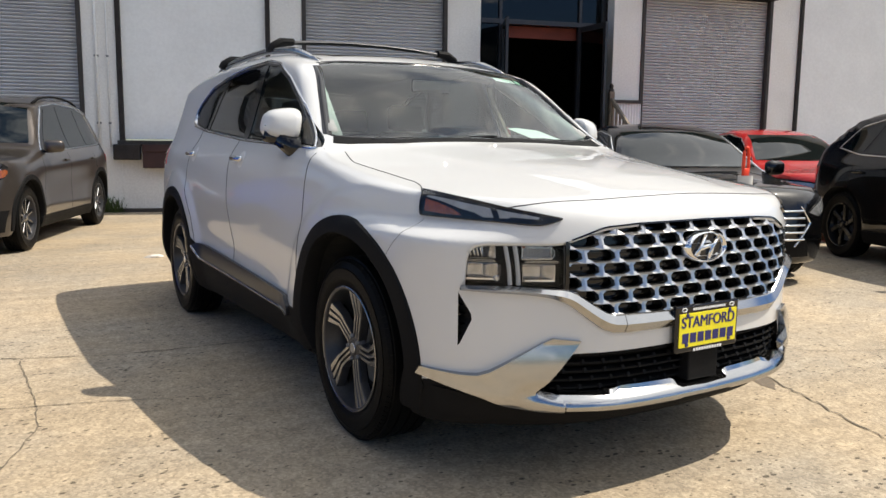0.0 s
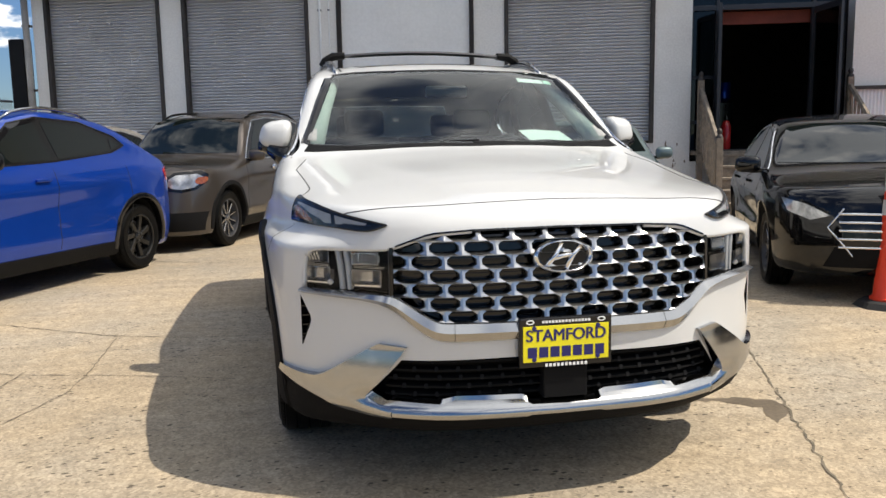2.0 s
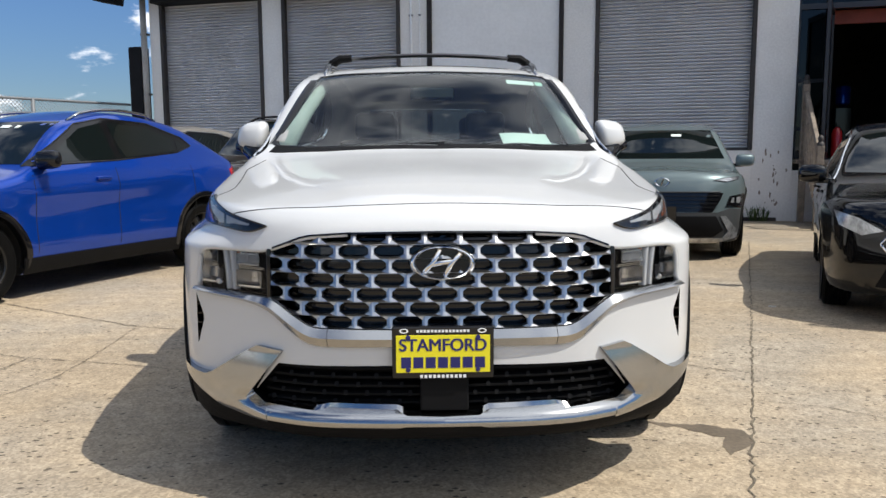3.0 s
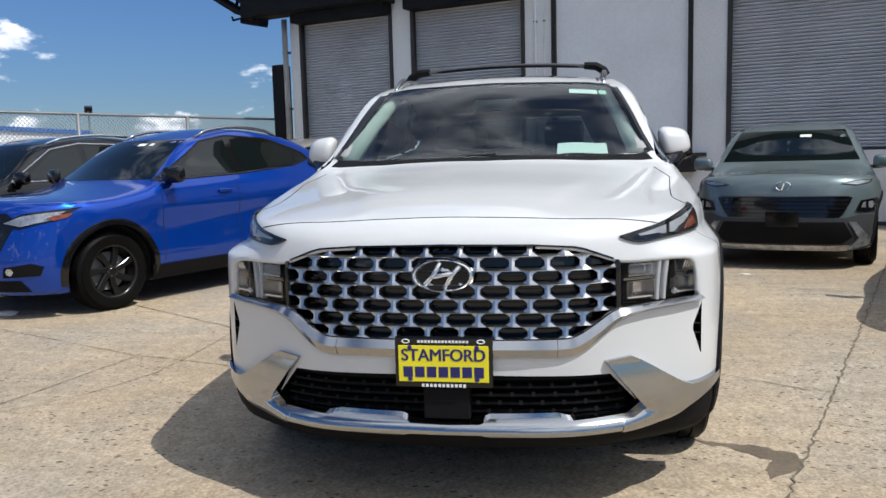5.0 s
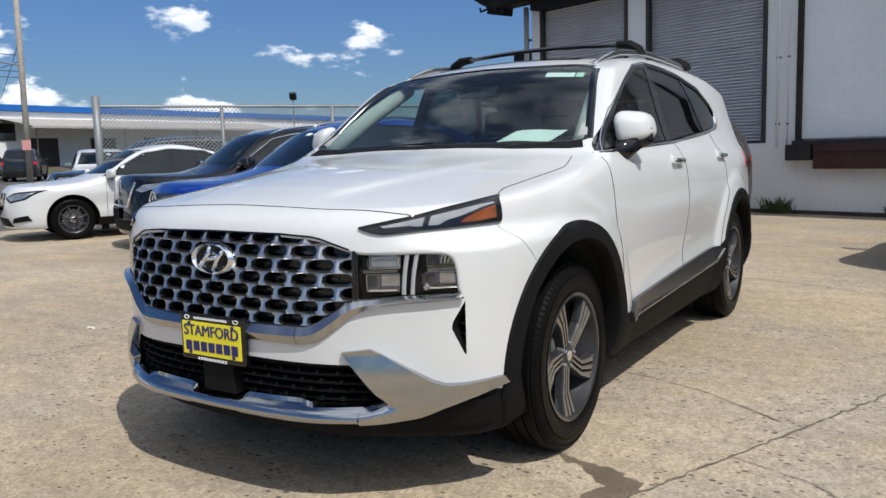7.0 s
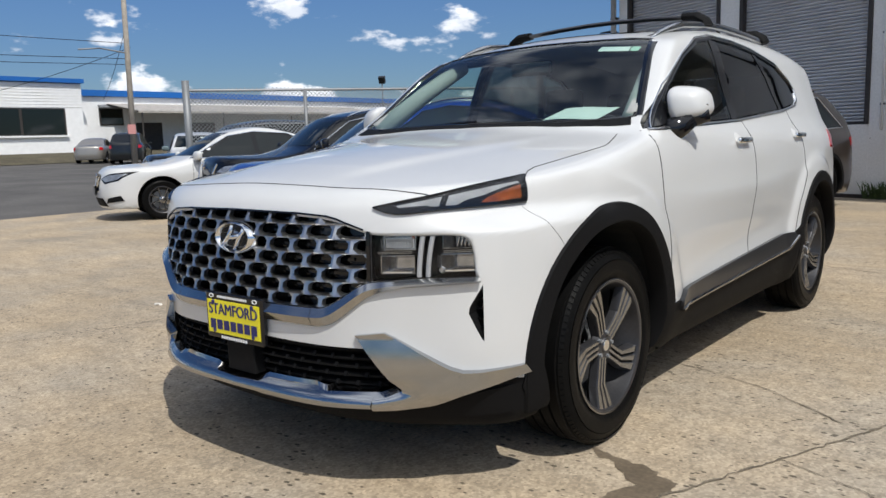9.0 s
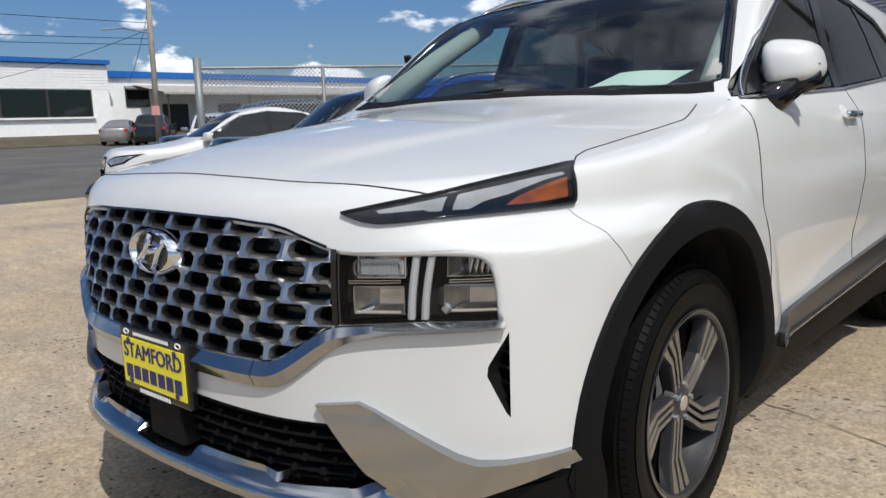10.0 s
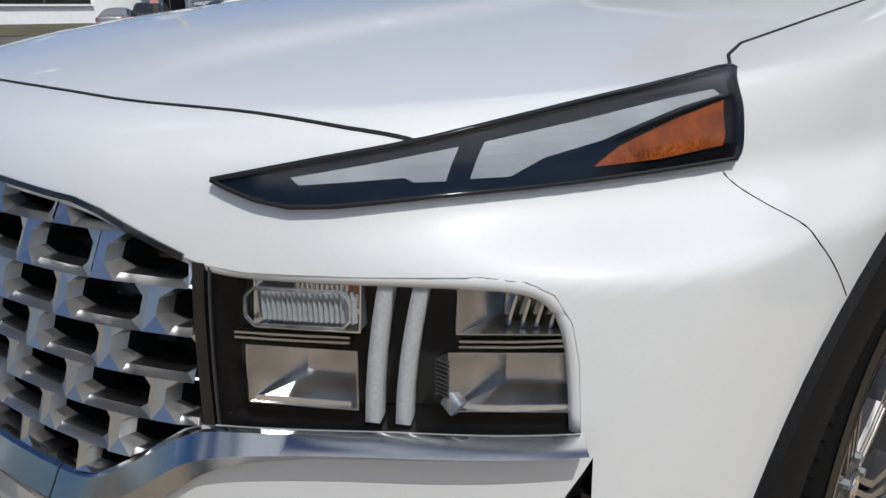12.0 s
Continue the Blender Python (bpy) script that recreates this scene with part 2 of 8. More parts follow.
M["reflective"] = node_mat("reflective_white", (0.62, 0.62, 0.60), 0.45, grain=0.1, grain_scale=200, var=0.15)
M["black_rubber"] = node_mat("black_rubber_base", (0.02, 0.02, 0.02), 0.8, var=0.2, grain=0.2)
M["galv"] = node_mat("galvanised_steel", (0.21, 0.22, 0.23), 0.5, 0.25, var=0.15, grain=0.1)
M["mesh_wire"] = node_mat("dull_zinc_wire", (0.32, 0.33, 0.335), 0.5, 0.2, var=0.15, grain=0.1)
M["roof_blue"] = node_mat("blue_fascia", (0.01, 0.12, 0.42), 0.5, var=0.08)
M["siding"] = node_mat("white_siding", (0.88, 0.88, 0.87), 0.7, var=0.05, grain=0.05)
M["pole_wood"] = node_mat("utility_pole_wood", (0.36, 0.32, 0.27), 0.9, var=0.2, grain=0.3)
M["pipe"] = node_mat("old_painted_pipe", (0.42, 0.39, 0.35), 0.6, var=0.25, grain=0.15)
M["litter"] = node_mat("pale_litter", (0.6, 0.56, 0.5), 0.8, grain=0.2)
M["weed"] = node_mat("weed_green", (0.07, 0.11, 0.03), 0.7, var=0.3, var_scale=10)
M["notice"] = node_mat("pink_notice", (0.6, 0.28, 0.26), 0.7)
M["grass"] = node_mat("dry_grass_bank", (0.10, 0.085, 0.05), 0.95, var=0.4, var_scale=0.8, grain=0.4, grain_scale=8, bump=0.8, bump_scale=5)
M["asphalt"] = node_mat("worn_asphalt", (0.105, 0.098, 0.09), 0.9, var=0.35, var_scale=0.5, grain=0.35, grain_scale=40, bump=0.4, bump_scale=80)
M["dirt"] = node_mat("bare_ground", (0.16, 0.14, 0.11), 0.95, var=0.3, var_scale=0.2, grain=0.2, grain_scale=5)


def mesh_ob(name, bm, mat, parent=None, smooth=None, mats=None):
    """Links a bmesh as one object. smooth: the angle in degrees past which edges stay sharp."""
    if smooth is not None:
        lim = radians(smooth)
        for e in bm.edges:
            e.smooth = e.is_boundary or (len(e.link_faces) == 2 and e.calc_face_angle(0.0) < lim)
        for fc in bm.faces:
            fc.smooth = True
    me = bpy.data.meshes.new(name)
    bm.to_mesh(me)
    bm.free()
    for m in mats or [mat]:
        me.materials.append(m)
    ob = new(name, me)
    if parent is not None:
        ob.parent = parent
    return ob


def part(name, bm, mat, parent, label="", smooth=None):
    ob = mesh_ob(name, bm, mat, parent, smooth)
    return tagged(ob, label) if label else ob


def thing(name, label, category, m=None, group="", kind=""):
    ob = new(name)
    if m is not None:
        ob.matrix_basis = m
    return tagged(ob, label, category, group, kind)


def add_box(bm, c, s, rot=None, bevel=0.0):
    """A box of size s about c, bevelled."""
    geo = bmesh.ops.create_cube(bm, size=1.0)["verts"]
    mt = Matrix.Translation(c) @ (rot or Matrix()) @ Matrix.Diagonal((*s, 1))
    bmesh.ops.transform(bm, matrix=mt, verts=geo)
    if bevel:
        es = list({e for v in geo for e in v.link_edges})
        bmesh.ops.bevel(bm, geom=es, offset=bevel, segments=2, profile=0.5, affect="EDGES")
    return bm


def box(c, s, rot=None, bevel=0.0):
    return add_box(bmesh.new(), c, s, rot, bevel)


def add_tube(bm, pts, r, seg=8, cap=True):
    """A round tube along points; r may be a list."""
    pts = [Vector(p) for p in pts]
    rs = r if isinstance(r, (list, tuple)) else [r] * len(pts)
    rings = []
    for i, p in enumerate(pts):
        d = (pts[min(i + 1, len(pts) - 1)] - pts[max(i - 1, 0)]).normalized()
        up = Vector((0, 0, 1)) if abs(d.z) < 0.9 else Vector((1, 0, 0))
        a = d.cross(up).normalized()
        b = d.cross(a)
        rings.append([bm.verts.new(p + rs[i] * (math.cos(k * math.tau / seg) * a + math.sin(k * math.tau / seg) * b)) for k in range(seg)])
    for q, w in zip(rings, rings[1:]):
        for k in range(seg):
            bm.faces.new((q[k], w[k], w[(k + 1) % seg], q[(k + 1) % seg]))
    if cap:
        bm.faces.new(rings[0])
        bm.faces.new(rings[-1][::-1])
    return bm


def tube(pts, r, seg=8):
    return add_tube(bmesh.new(), pts, r, seg)


def lathe(profile, seg=48, axis="x", close=False, bm=None):
    """Turns (radius, along) points round an axis."""
    bm = bm or bmesh.new()
    rings = []
    for k in range(seg):
        a = k * math.tau / seg
        c, s = math.cos(a), math.sin(a)
        rings.append([bm.verts.new((h, r * c, r * s) if axis == "x" else (r * c, r * s, h)) for r, h in profile])
    for k in range(seg):
        q, w = rings[k], rings[(k + 1) % seg]
        for i in range(len(profile) - (0 if close else 1)):
            j = (i + 1) % len(profile)
            bm.faces.new((q[i], q[j], w[j], w[i]))
    bmesh.ops.remove_doubles(bm, verts=bm.verts, dist=1e-6)
    bmesh.ops.recalc_face_normals(bm, faces=bm.faces)
    return bm


# ---- car bodies: a smooth solid bounded by side, top, front and rear surfaces ----
def curve(pts, soft=0.025):
    """A smoothed monotone cubic through (x, y) points, straight beyond its ends."""
    x, y = np.array(pts, float).T
    h, d = np.diff(x), np.diff(y) / np.diff(x)
    m = np.empty(len(x))
    m[0], m[-1] = d[0], d[-1]
    for i in range(1, len(x) - 1):
        m[i] = 0 if d[i - 1] * d[i] <= 0 else 3 * (h[i - 1] + h[i]) / ((2 * h[i] + h[i - 1]) / d[i - 1] + (h[i] + 2 * h[i - 1]) / d[i])
    pad = 1.5
    q = np.linspace(x[0] - pad, x[-1] + pad, 3001)
    i = np.clip(np.searchsorted(x, q) - 1, 0, len(x) - 2)
    t = (np.clip(q, x[0], x[-1]) - x[i]) / h[i]
    v = (2 * t**3 - 3 * t**2 + 1) * y[i] + (t**3 - 2 * t**2 + t) * h[i] * m[i] + (3 * t**2 - 2 * t**3) * y[i + 1] + (t**3 - t**2) * h[i] * m[i + 1]
    v = v + np.where(q < x[0], (q - x[0]) * m[0], 0) + np.where(q > x[-1], (q - x[-1]) * m[-1], 0)
    if soft:
        k = int(3 * soft / (q[1] - q[0])) + 1
        g = np.exp(-0.5 * (np.arange(-k, k + 1) * (q[1] - q[0]) / soft) ** 2)
        v = np.convolve(np.pad(v, k, mode="reflect", reflect_type="odd"), g / g.sum(), mode="valid")
    return lambda p: np.interp(p, q, v)


def smax(a, b, k):
    return np.maximum(a, b) + np.maximum(k - np.abs(a - b), 0) ** 2 / (4 * k)


class Shape:
    """A car body's outer surface. Tables are curves: top(y), side(z) half width, plan(y) factor on it,
    nose(x) and face(z) for the front, tail(x) and back(z) for the rear."""

    def __init__(self, top, side, plan, nose, face, tail, back, crown, sweep, wheels=(), flare=0.0, flare_r=0.47, bottom=0.22, soft=0.07, extra=None):
        self.top, self.side, self.plan = curve(top), curve(side), curve(plan)
        self.nose, self.face, self.tail, self.back = curve(nose), curve(face), curve(tail), curve(back)
        self.crown, self.sweep, self.wheels, self.flare, self.flare_r = curve(crown), sweep, wheels, flare, flare_r
        self.bottom, self.soft, self.extra = bottom, soft, extra

    def f(self, P):
        x, y, z = np.abs(P[:, 0]), P[:, 1], P[:, 2]
        w = self.side(z) * self.plan(y)
        for wy, wz in self.wheels:
            r = np.hypot(y - wy, z - wz)
            w = w + self.flare * np.exp(-(((r - self.flare_r) / 0.12) ** 2))
        if self.extra:
            w = w + self.extra(y, z)
        side = x - w
        yy = y - self.sweep * x * x
        top = z - (self.top(yy) - self.crown(yy) * x * x)
        front = self.nose(x) + self.face(z) - y
        rear = y - (self.tail(x) + self.back(z))
        v = smax(side, top, self.soft)
        v = smax(v, front, self.soft * 1.1)
        v = smax(v, rear, self.soft * 1.4)
        return smax(v, self.bottom - z, 0.04)

    def cast(self, A, B, steps=40):
        """Where the ways from outer points A to inner points B meet the surface."""
        A, B = np.asarray(A, float), np.asarray(B, float)
        n, D = len(A), B - A
        S = np.linspace(0, 1, steps + 1)[1:]
        inside = np.concatenate([self.f((A[i:i + 4000, None] + D[i:i + 4000, None] * S[None, :, None]).reshape(-1, 3)).reshape(-1, steps) < 0 for i in range(0, n, 4000)])
        first = np.where(inside.any(1), inside.argmax(1), steps - 1)
        hi = S[first]
        lo = hi - 1.0 / steps
        for _ in range(14):
            mid = (lo + hi) / 2
            ins = self.f(A + D * mid[:, None]) < 0
            hi, lo = np.where(ins, mid, hi), np.where(ins, lo, mid)
        return A + D * hi[:, None]

    def on(self, axis, uv, sign=1):
        """Points of the surface over (y, z) from a side, (x, z) from the front or rear, (x, y) from above."""
        uv = np.asarray(uv, float).reshape(-1, 2)
        o = np.zeros(len(uv))
        if axis == "x":
            A, B = np.c_[o + sign * 1.3, uv], np.c_[o, uv]
        elif axis == "y":
            A, B = np.c_[uv[:, 0], o - sign * 3.2, uv[:, 1]], np.c_[uv[:, 0], o, uv[:, 1]]
        else:
            A, B = np.c_[uv, o + 2.2], np.c_[uv, o + 0.3]
        return self.cast(A, B, 100)

    def normal(self, P, e=0.006):
        P = np.asarray(P, float)
        g = np.stack([self.f(P + e * d) - self.f(P - e * d) for d in np.eye(3)], 1)
        return g / (np.linalg.norm(g, axis=1, keepdims=True) + 1e-12)

    def solid(self, nx, ny, nz, out, inn):
        """A closed quad mesh of the body: a box lattice drawn in to the surface."""
        (ox, oy0, oy1, oz0, oz1), (ix, iy0, iy1, iz0, iz1) = out, inn
        keys, faces = {}, []

        def key(i, j, k):
            return keys.setdefault((i, j, k), len(keys))

        for i in range(nx):
            for j in range(ny):
                faces.append((key(i, j, 0), key(i, j + 1, 0), key(i + 1, j + 1, 0), key(i + 1, j, 0)))
                faces.append((key(i, j, nz), key(i + 1, j, nz), key(i + 1, j + 1, nz), key(i, j + 1, nz)))
        for i in range(nx):
            for k in range(nz):
                faces.append((key(i, 0, k), key(i + 1, 0, k), key(i + 1, 0, k + 1), key(i, 0, k + 1)))
                faces.append((key(i, ny, k), key(i, ny, k + 1), key(i + 1, ny, k + 1), key(i + 1, ny, k)))
        for j in range(ny):
            for k in range(nz):
                faces.append((key(0, j, k), key(0, j, k + 1), key(0, j + 1, k + 1), key(0, j + 1, k)))
                faces.append((key(nx, j, k), key(nx, j + 1, k), key(nx, j + 1, k + 1), key(nx, j, k + 1)))
        t = np.array(list(keys), float) / (nx, ny, nz)
        A = np.c_[-ox + 2 * ox * t[:, 0], oy0 + (oy1 - oy0) * t[:, 1], oz0 + (oz1 - oz0) * t[:, 2]]
        B = np.c_[-ix + 2 * ix * t[:, 0], iy0 + (iy1 - iy0) * t[:, 1], iz0 + (iz1 - iz0) * t[:, 2]]
        V = self.cast(A, B)
        me = bpy.data.meshes.new("shell")
        me.from_pydata(V.tolist(), [], faces)
        return me


def patch(shape, axis, outline, off=0.003, thick=0.006, h=0.06, sign=1):
    """A sheet over part of a body, following its surface: outline in the two coordinates of that view."""
    bm = bmesh.new()
    bm.faces.new([bm.verts.new((a, b, 0)) for a, b in outline])
    lo, hi = np.min(outline, 0), np.max(outline, 0)
    for ax in (0, 1):
        for c in np.arange(lo[ax] + h / 2, hi[ax], h):
            no = Vector((1, 0, 0)) if ax == 0 else Vector((0, 1, 0))
            bmesh.ops.bisect_plane(bm, geom=bm.verts[:] + bm.edges[:] + bm.faces[:], plane_co=no * float(c), plane_no=no, dist=1e-5)
    uv = np.array([v.co[:2] for v in bm.verts])
    P = shape.on(axis, uv, sign)
    N = shape.normal(P)
    offs = off(uv) if callable(off) else np.full(len(uv), off)
    for v, p, n, o in zip(bm.verts, P, N, offs):
        v.co = p + n * o
    bm.verts.index_update()
    bm.normal_update()
    if sum(fc.normal.dot(Vector(N[fc.verts[0].index])) for fc in bm.faces) < 0:
        bmesh.ops.reverse_faces(bm, faces=bm.faces)
    edge = [e for e in bm.edges if e.is_boundary]
    rim = {v for e in edge for v in e.verts}
    low = {v: bm.verts.new(v.co - Vector(N[v.index]) * thick) for v in sorted(rim, key=lambda v: v.index)}
    for e in edge:
        lp = e.link_loops[0]
        a, b = lp.vert, lp.link_loop_next.vert
        bm.faces.new((b, a, low[a], low[b]))
    return bm


def ribbon(shape, axis, line, width=0.006, off=0.0012, sign=1, step=0.02, bm=None, thick=0.004):
    """A narrow raised strip along a line on a body."""
    pts = []
    for (a, b), (c, d) in zip(line, line[1:]):
        k = max(1, int(math.hypot(c - a, d - b) / step))
        pts += [(a + (c - a) * i / k, b + (d - b) * i / k) for i in range(k)]
    pts.append(line[-1])
    P = shape.on(axis, pts, sign)
    N = shape.normal(P)
    T = np.gradient(P, axis=0)
    S = np.cross(N, T)
    S /= np.linalg.norm(S, axis=1, keepdims=True) + 1e-9
    bm = bm or bmesh.new()
    prev = None
    for p, n, s in zip(P, N, S):
        now = [bm.verts.new(q) for q in (p - s * width / 2 - n * thick, p - s * width / 2 + n * off, p + s * width / 2 + n * off, p + s * width / 2 - n * thick)]
        if prev:
            for i in range(3):
                bm.faces.new((prev[i], now[i], now[i + 1], prev[i + 1]))
        prev = now
    return bm


def arc(c, r, a0, a1, n=24):
    return [(c[0] + r * math.cos(radians(a0 + (a1 - a0) * i / n)), c[1] + r * math.sin(radians(a0 + (a1 - a0) * i / n))) for i in range(n + 1)]


def arch_trim(shape, wy, wz, r0, r1, sign, a0=-25, a1=205, off=0.010, n=36, radius=None):
    """The plastic lip round a wheel opening."""
    bm = bmesh.new()
    rs = (r0, r0 + 0.006, (r0 + r1) / 2, r1 - 0.006, r1)
    an = [radians(a0 + (a1 - a0) * i / n) for i in range(n + 1)]
    uv = []
    for a in an:
        g = radius(math.degrees(a), wy) - r1 if radius else 0.0
        uv += [(wy + (r + g) * math.cos(a), max(wz + (r + g) * math.sin(a), 0.26)) for r in rs]
    P = shape.on("x", uv, sign)
    P[np.abs(P[:, 0]) < 0.5, 0] = sign * 0.9
    prev = None
    for Q in P.reshape(n + 1, len(rs), 3):
        row = [bm.verts.new((Q[0][0] - sign * 0.06, Q[0][1], Q[0][2]))]
        row += [bm.verts.new((p[0] + sign * o, p[1], p[2])) for p, o in zip(Q, (0.0, off, off * 1.2, off, -0.004))]
        if prev:
            for k in range(len(row) - 1):
                bm.faces.new((prev[k], row[k], row[k + 1], prev[k + 1]))
        prev = row
    bmesh.ops.recalc_face_normals(bm, faces=bm.faces)
    return bm


def cylinder_x(bm, c, r, x0, x1, seg=40):
    a = [bm.verts.new((x0, c[0] + r * math.cos(k * math.tau / seg), c[1] + r * math.sin(k * math.tau / seg))) for k in range(seg)]
    b = [bm.verts.new((x1, v.co.y, v.co.z)) for v in a]
    for k in range(seg):
        bm.faces.new((a[k], a[(k + 1) % seg], b[(k + 1) % seg], b[k]))
    bm.faces.new(a[::-1])
    bm.faces.new(b)
    return bm


def carve(me, cutters, mats):
    """The mesh with closed cutters (bmesh, material) taken away; cut faces take the cutter's material."""
    for m in mats:
        me.materials.append(m)
    ob = new("shell", me)
    for bm, m in cutters:
        bmesh.ops.recalc_face_normals(bm, faces=bm.faces)
        cm = bpy.data.meshes.new("cutter")
        bm.to_mesh(cm)
        bm.free()
        cm.materials.append(m)
        co = new("cutter", cm)
        mod = ob.modifiers.new("cut", "BOOLEAN")
        mod.operation, mod.solver, mod.object, mod.material_mode = "DIFFERENCE", "EXACT", co, "TRANSFER"
        dg = bpy.context.evaluated_depsgraph_get()
        out = bpy.data.meshes.new_from_object(ob.evaluated_get(dg))
        ob.modifiers.clear()
        old, ob.data = ob.data, out
        bpy.data.objects.remove(co)
        bpy.data.meshes.remove(cm)
        bpy.data.meshes.remove(old)
    me = ob.data
    bpy.data.objects.remove(ob)
    return me


def faces_of(me, mat_name, keep=None):
    """A bmesh of the faces of one material of a mesh, optionally only those whose centre passes keep."""
    bm = bmesh.new()
    bm.from_mesh(me)
    idx = {i for i, m in enumerate(me.materials) if m and m.name == mat_name}
    bad = [fc for fc in bm.faces if fc.material_index not in idx or (keep and not keep(fc.calc_center_median()))]
    bmesh.ops.delete(bm, geom=bad, context="FACES")
    for fc in bm.faces:
        fc.material_index = 0
    return bm


def wheel(name, R, width, rim_r, parent, m, rim_mat, spokes=5, style="twin", detail=48):
    """A road wheel: tyre, alloy rim with spokes, hub cap, brake disc. Its outer face looks along +x."""
    hub = new(name)
    hub.parent = parent
    hub.matrix_basis = m
    w = width / 2
    prof = [(rim_r - 0.01, -w * 0.8), (rim_r + 0.02, -w * 0.95), ((R + rim_r) / 2, -w), (R - 0.035, -w * 0.93), (R - 0.012, -w * 0.80)]
    n = 5
    for g in range(n):
        a, b = -w * 0.80 + 1.6 * w * g / n, -w * 0.80 + 1.6 * w * (g + 1) / n
        prof += [(R - 0.001, a + 0.004), (R, (a + b) / 2), (R - 0.001, b - 0.005), (R - 0.009, b - 0.003), (R - 0.009, b + 0.002)]
    prof += [(R - 0.012, w * 0.80), (R - 0.035, w * 0.93), ((R + rim_r) / 2 + 0.02, w * 1.0), ((R + rim_r) / 2, w * 1.0), (rim_r + 0.022, w * 0.97), (rim_r + 0.006, w * 0.90), (rim_r - 0.006, w * 0.84)]
    part("tyre", lathe(prof, detail), M["rubber"], hub, smooth=38)
    rp = [(rim_r - 0.006, w * 0.86), (rim_r + 0.003, w * 0.92), (rim_r - 0.006, w * 0.93), (rim_r - 0.016, w * 0.86), (rim_r - 0.02, w * 0.5), (rim_r - 0.045, w * 0.2), (rim_r - 0.05, -w * 0.8)]
    part("rim_barrel", lathe(rp, detail), M["rim_dark"] if rim_mat is not M["rim_black"] else M["rim_black"], hub, smooth=40)
    disc = lathe([(0.05, w * 0.1), (rim_r * 0.72, w * 0.1), (rim_r * 0.72, w * 0.0), (0.05, w * 0.0)], 32)
    part("brake_disc", disc, M["galv"], hub)
    face_x = w * 0.72
    for s in range(spokes):
        a0 = math.tau * s / spokes + 0.3
        for blade in (range(2) if style == "twin" else range(1)):
            bm = bmesh.new()
            if style == "twin":
                path = [(0.045, -0.30 + blade * 0.55), (rim_r * 0.52, -0.20 + blade * 0.30), (rim_r * 0.72, 0.02 + blade * 0.28), (rim_r - 0.012, -0.02 + blade * 0.30)]
                ws = [0.030, 0.034, 0.036, 0.052]
            elif style == "thin":
                path = [(0.04, 0.0), (rim_r * 0.5, 0.0), (rim_r - 0.012, 0.0)]
                ws = [0.024, 0.020, 0.024]
            else:
                path = [(0.04, -0.1), (rim_r * 0.45, 0.0), (rim_r - 0.012, 0.12)]
                ws = [0.05, 0.045, 0.06]
            rows = []
            for (r, da), wd in zip(path, ws):
                a = a0 + da
                t = Vector((0, -math.sin(a), math.cos(a)))
                c = Vector((0, r * math.cos(a), r * math.sin(a)))
                dish = face_x - 0.012 * (1 - r / rim_r)
                rows.append([bm.verts.new(c + t * (wd / 2) * q + Vector((dish + dx, 0, 0))) for q, dx in ((-1.15, -0.035), (-1, -0.004), (-0.8, 0), (0.8, 0), (1, -0.004), (1.15, -0.035))])
            for q, v in zip(rows, rows[1:]):
                for k in range(5):
                    bm.faces.new((q[k], q[k + 1], v[k + 1], v[k]))
            bmesh.ops.recalc_face_normals(bm, faces=bm.faces)
            part("spoke", bm, rim_mat, hub, smooth=25)
    part("hub_cap", lathe([(0.0, face_x + 0.004), (0.026, face_x + 0.004), (0.03, face_x), (0.055, face_x - 0.006), (0.062, face_x - 0.03)], 24), rim_mat, hub, smooth=40)
    for s in range(5):
        a = math.tau * (s + 0.5) / 5
        part("lug_nut", lathe([(0.0, 0.018), (0.008, 0.018), (0.010, 0.0)], 6, "x"), M["rim_dark"], hub).location = (face_x - 0.012, 0.045 * math.cos(a), 0.045 * math.sin(a))
    return hub


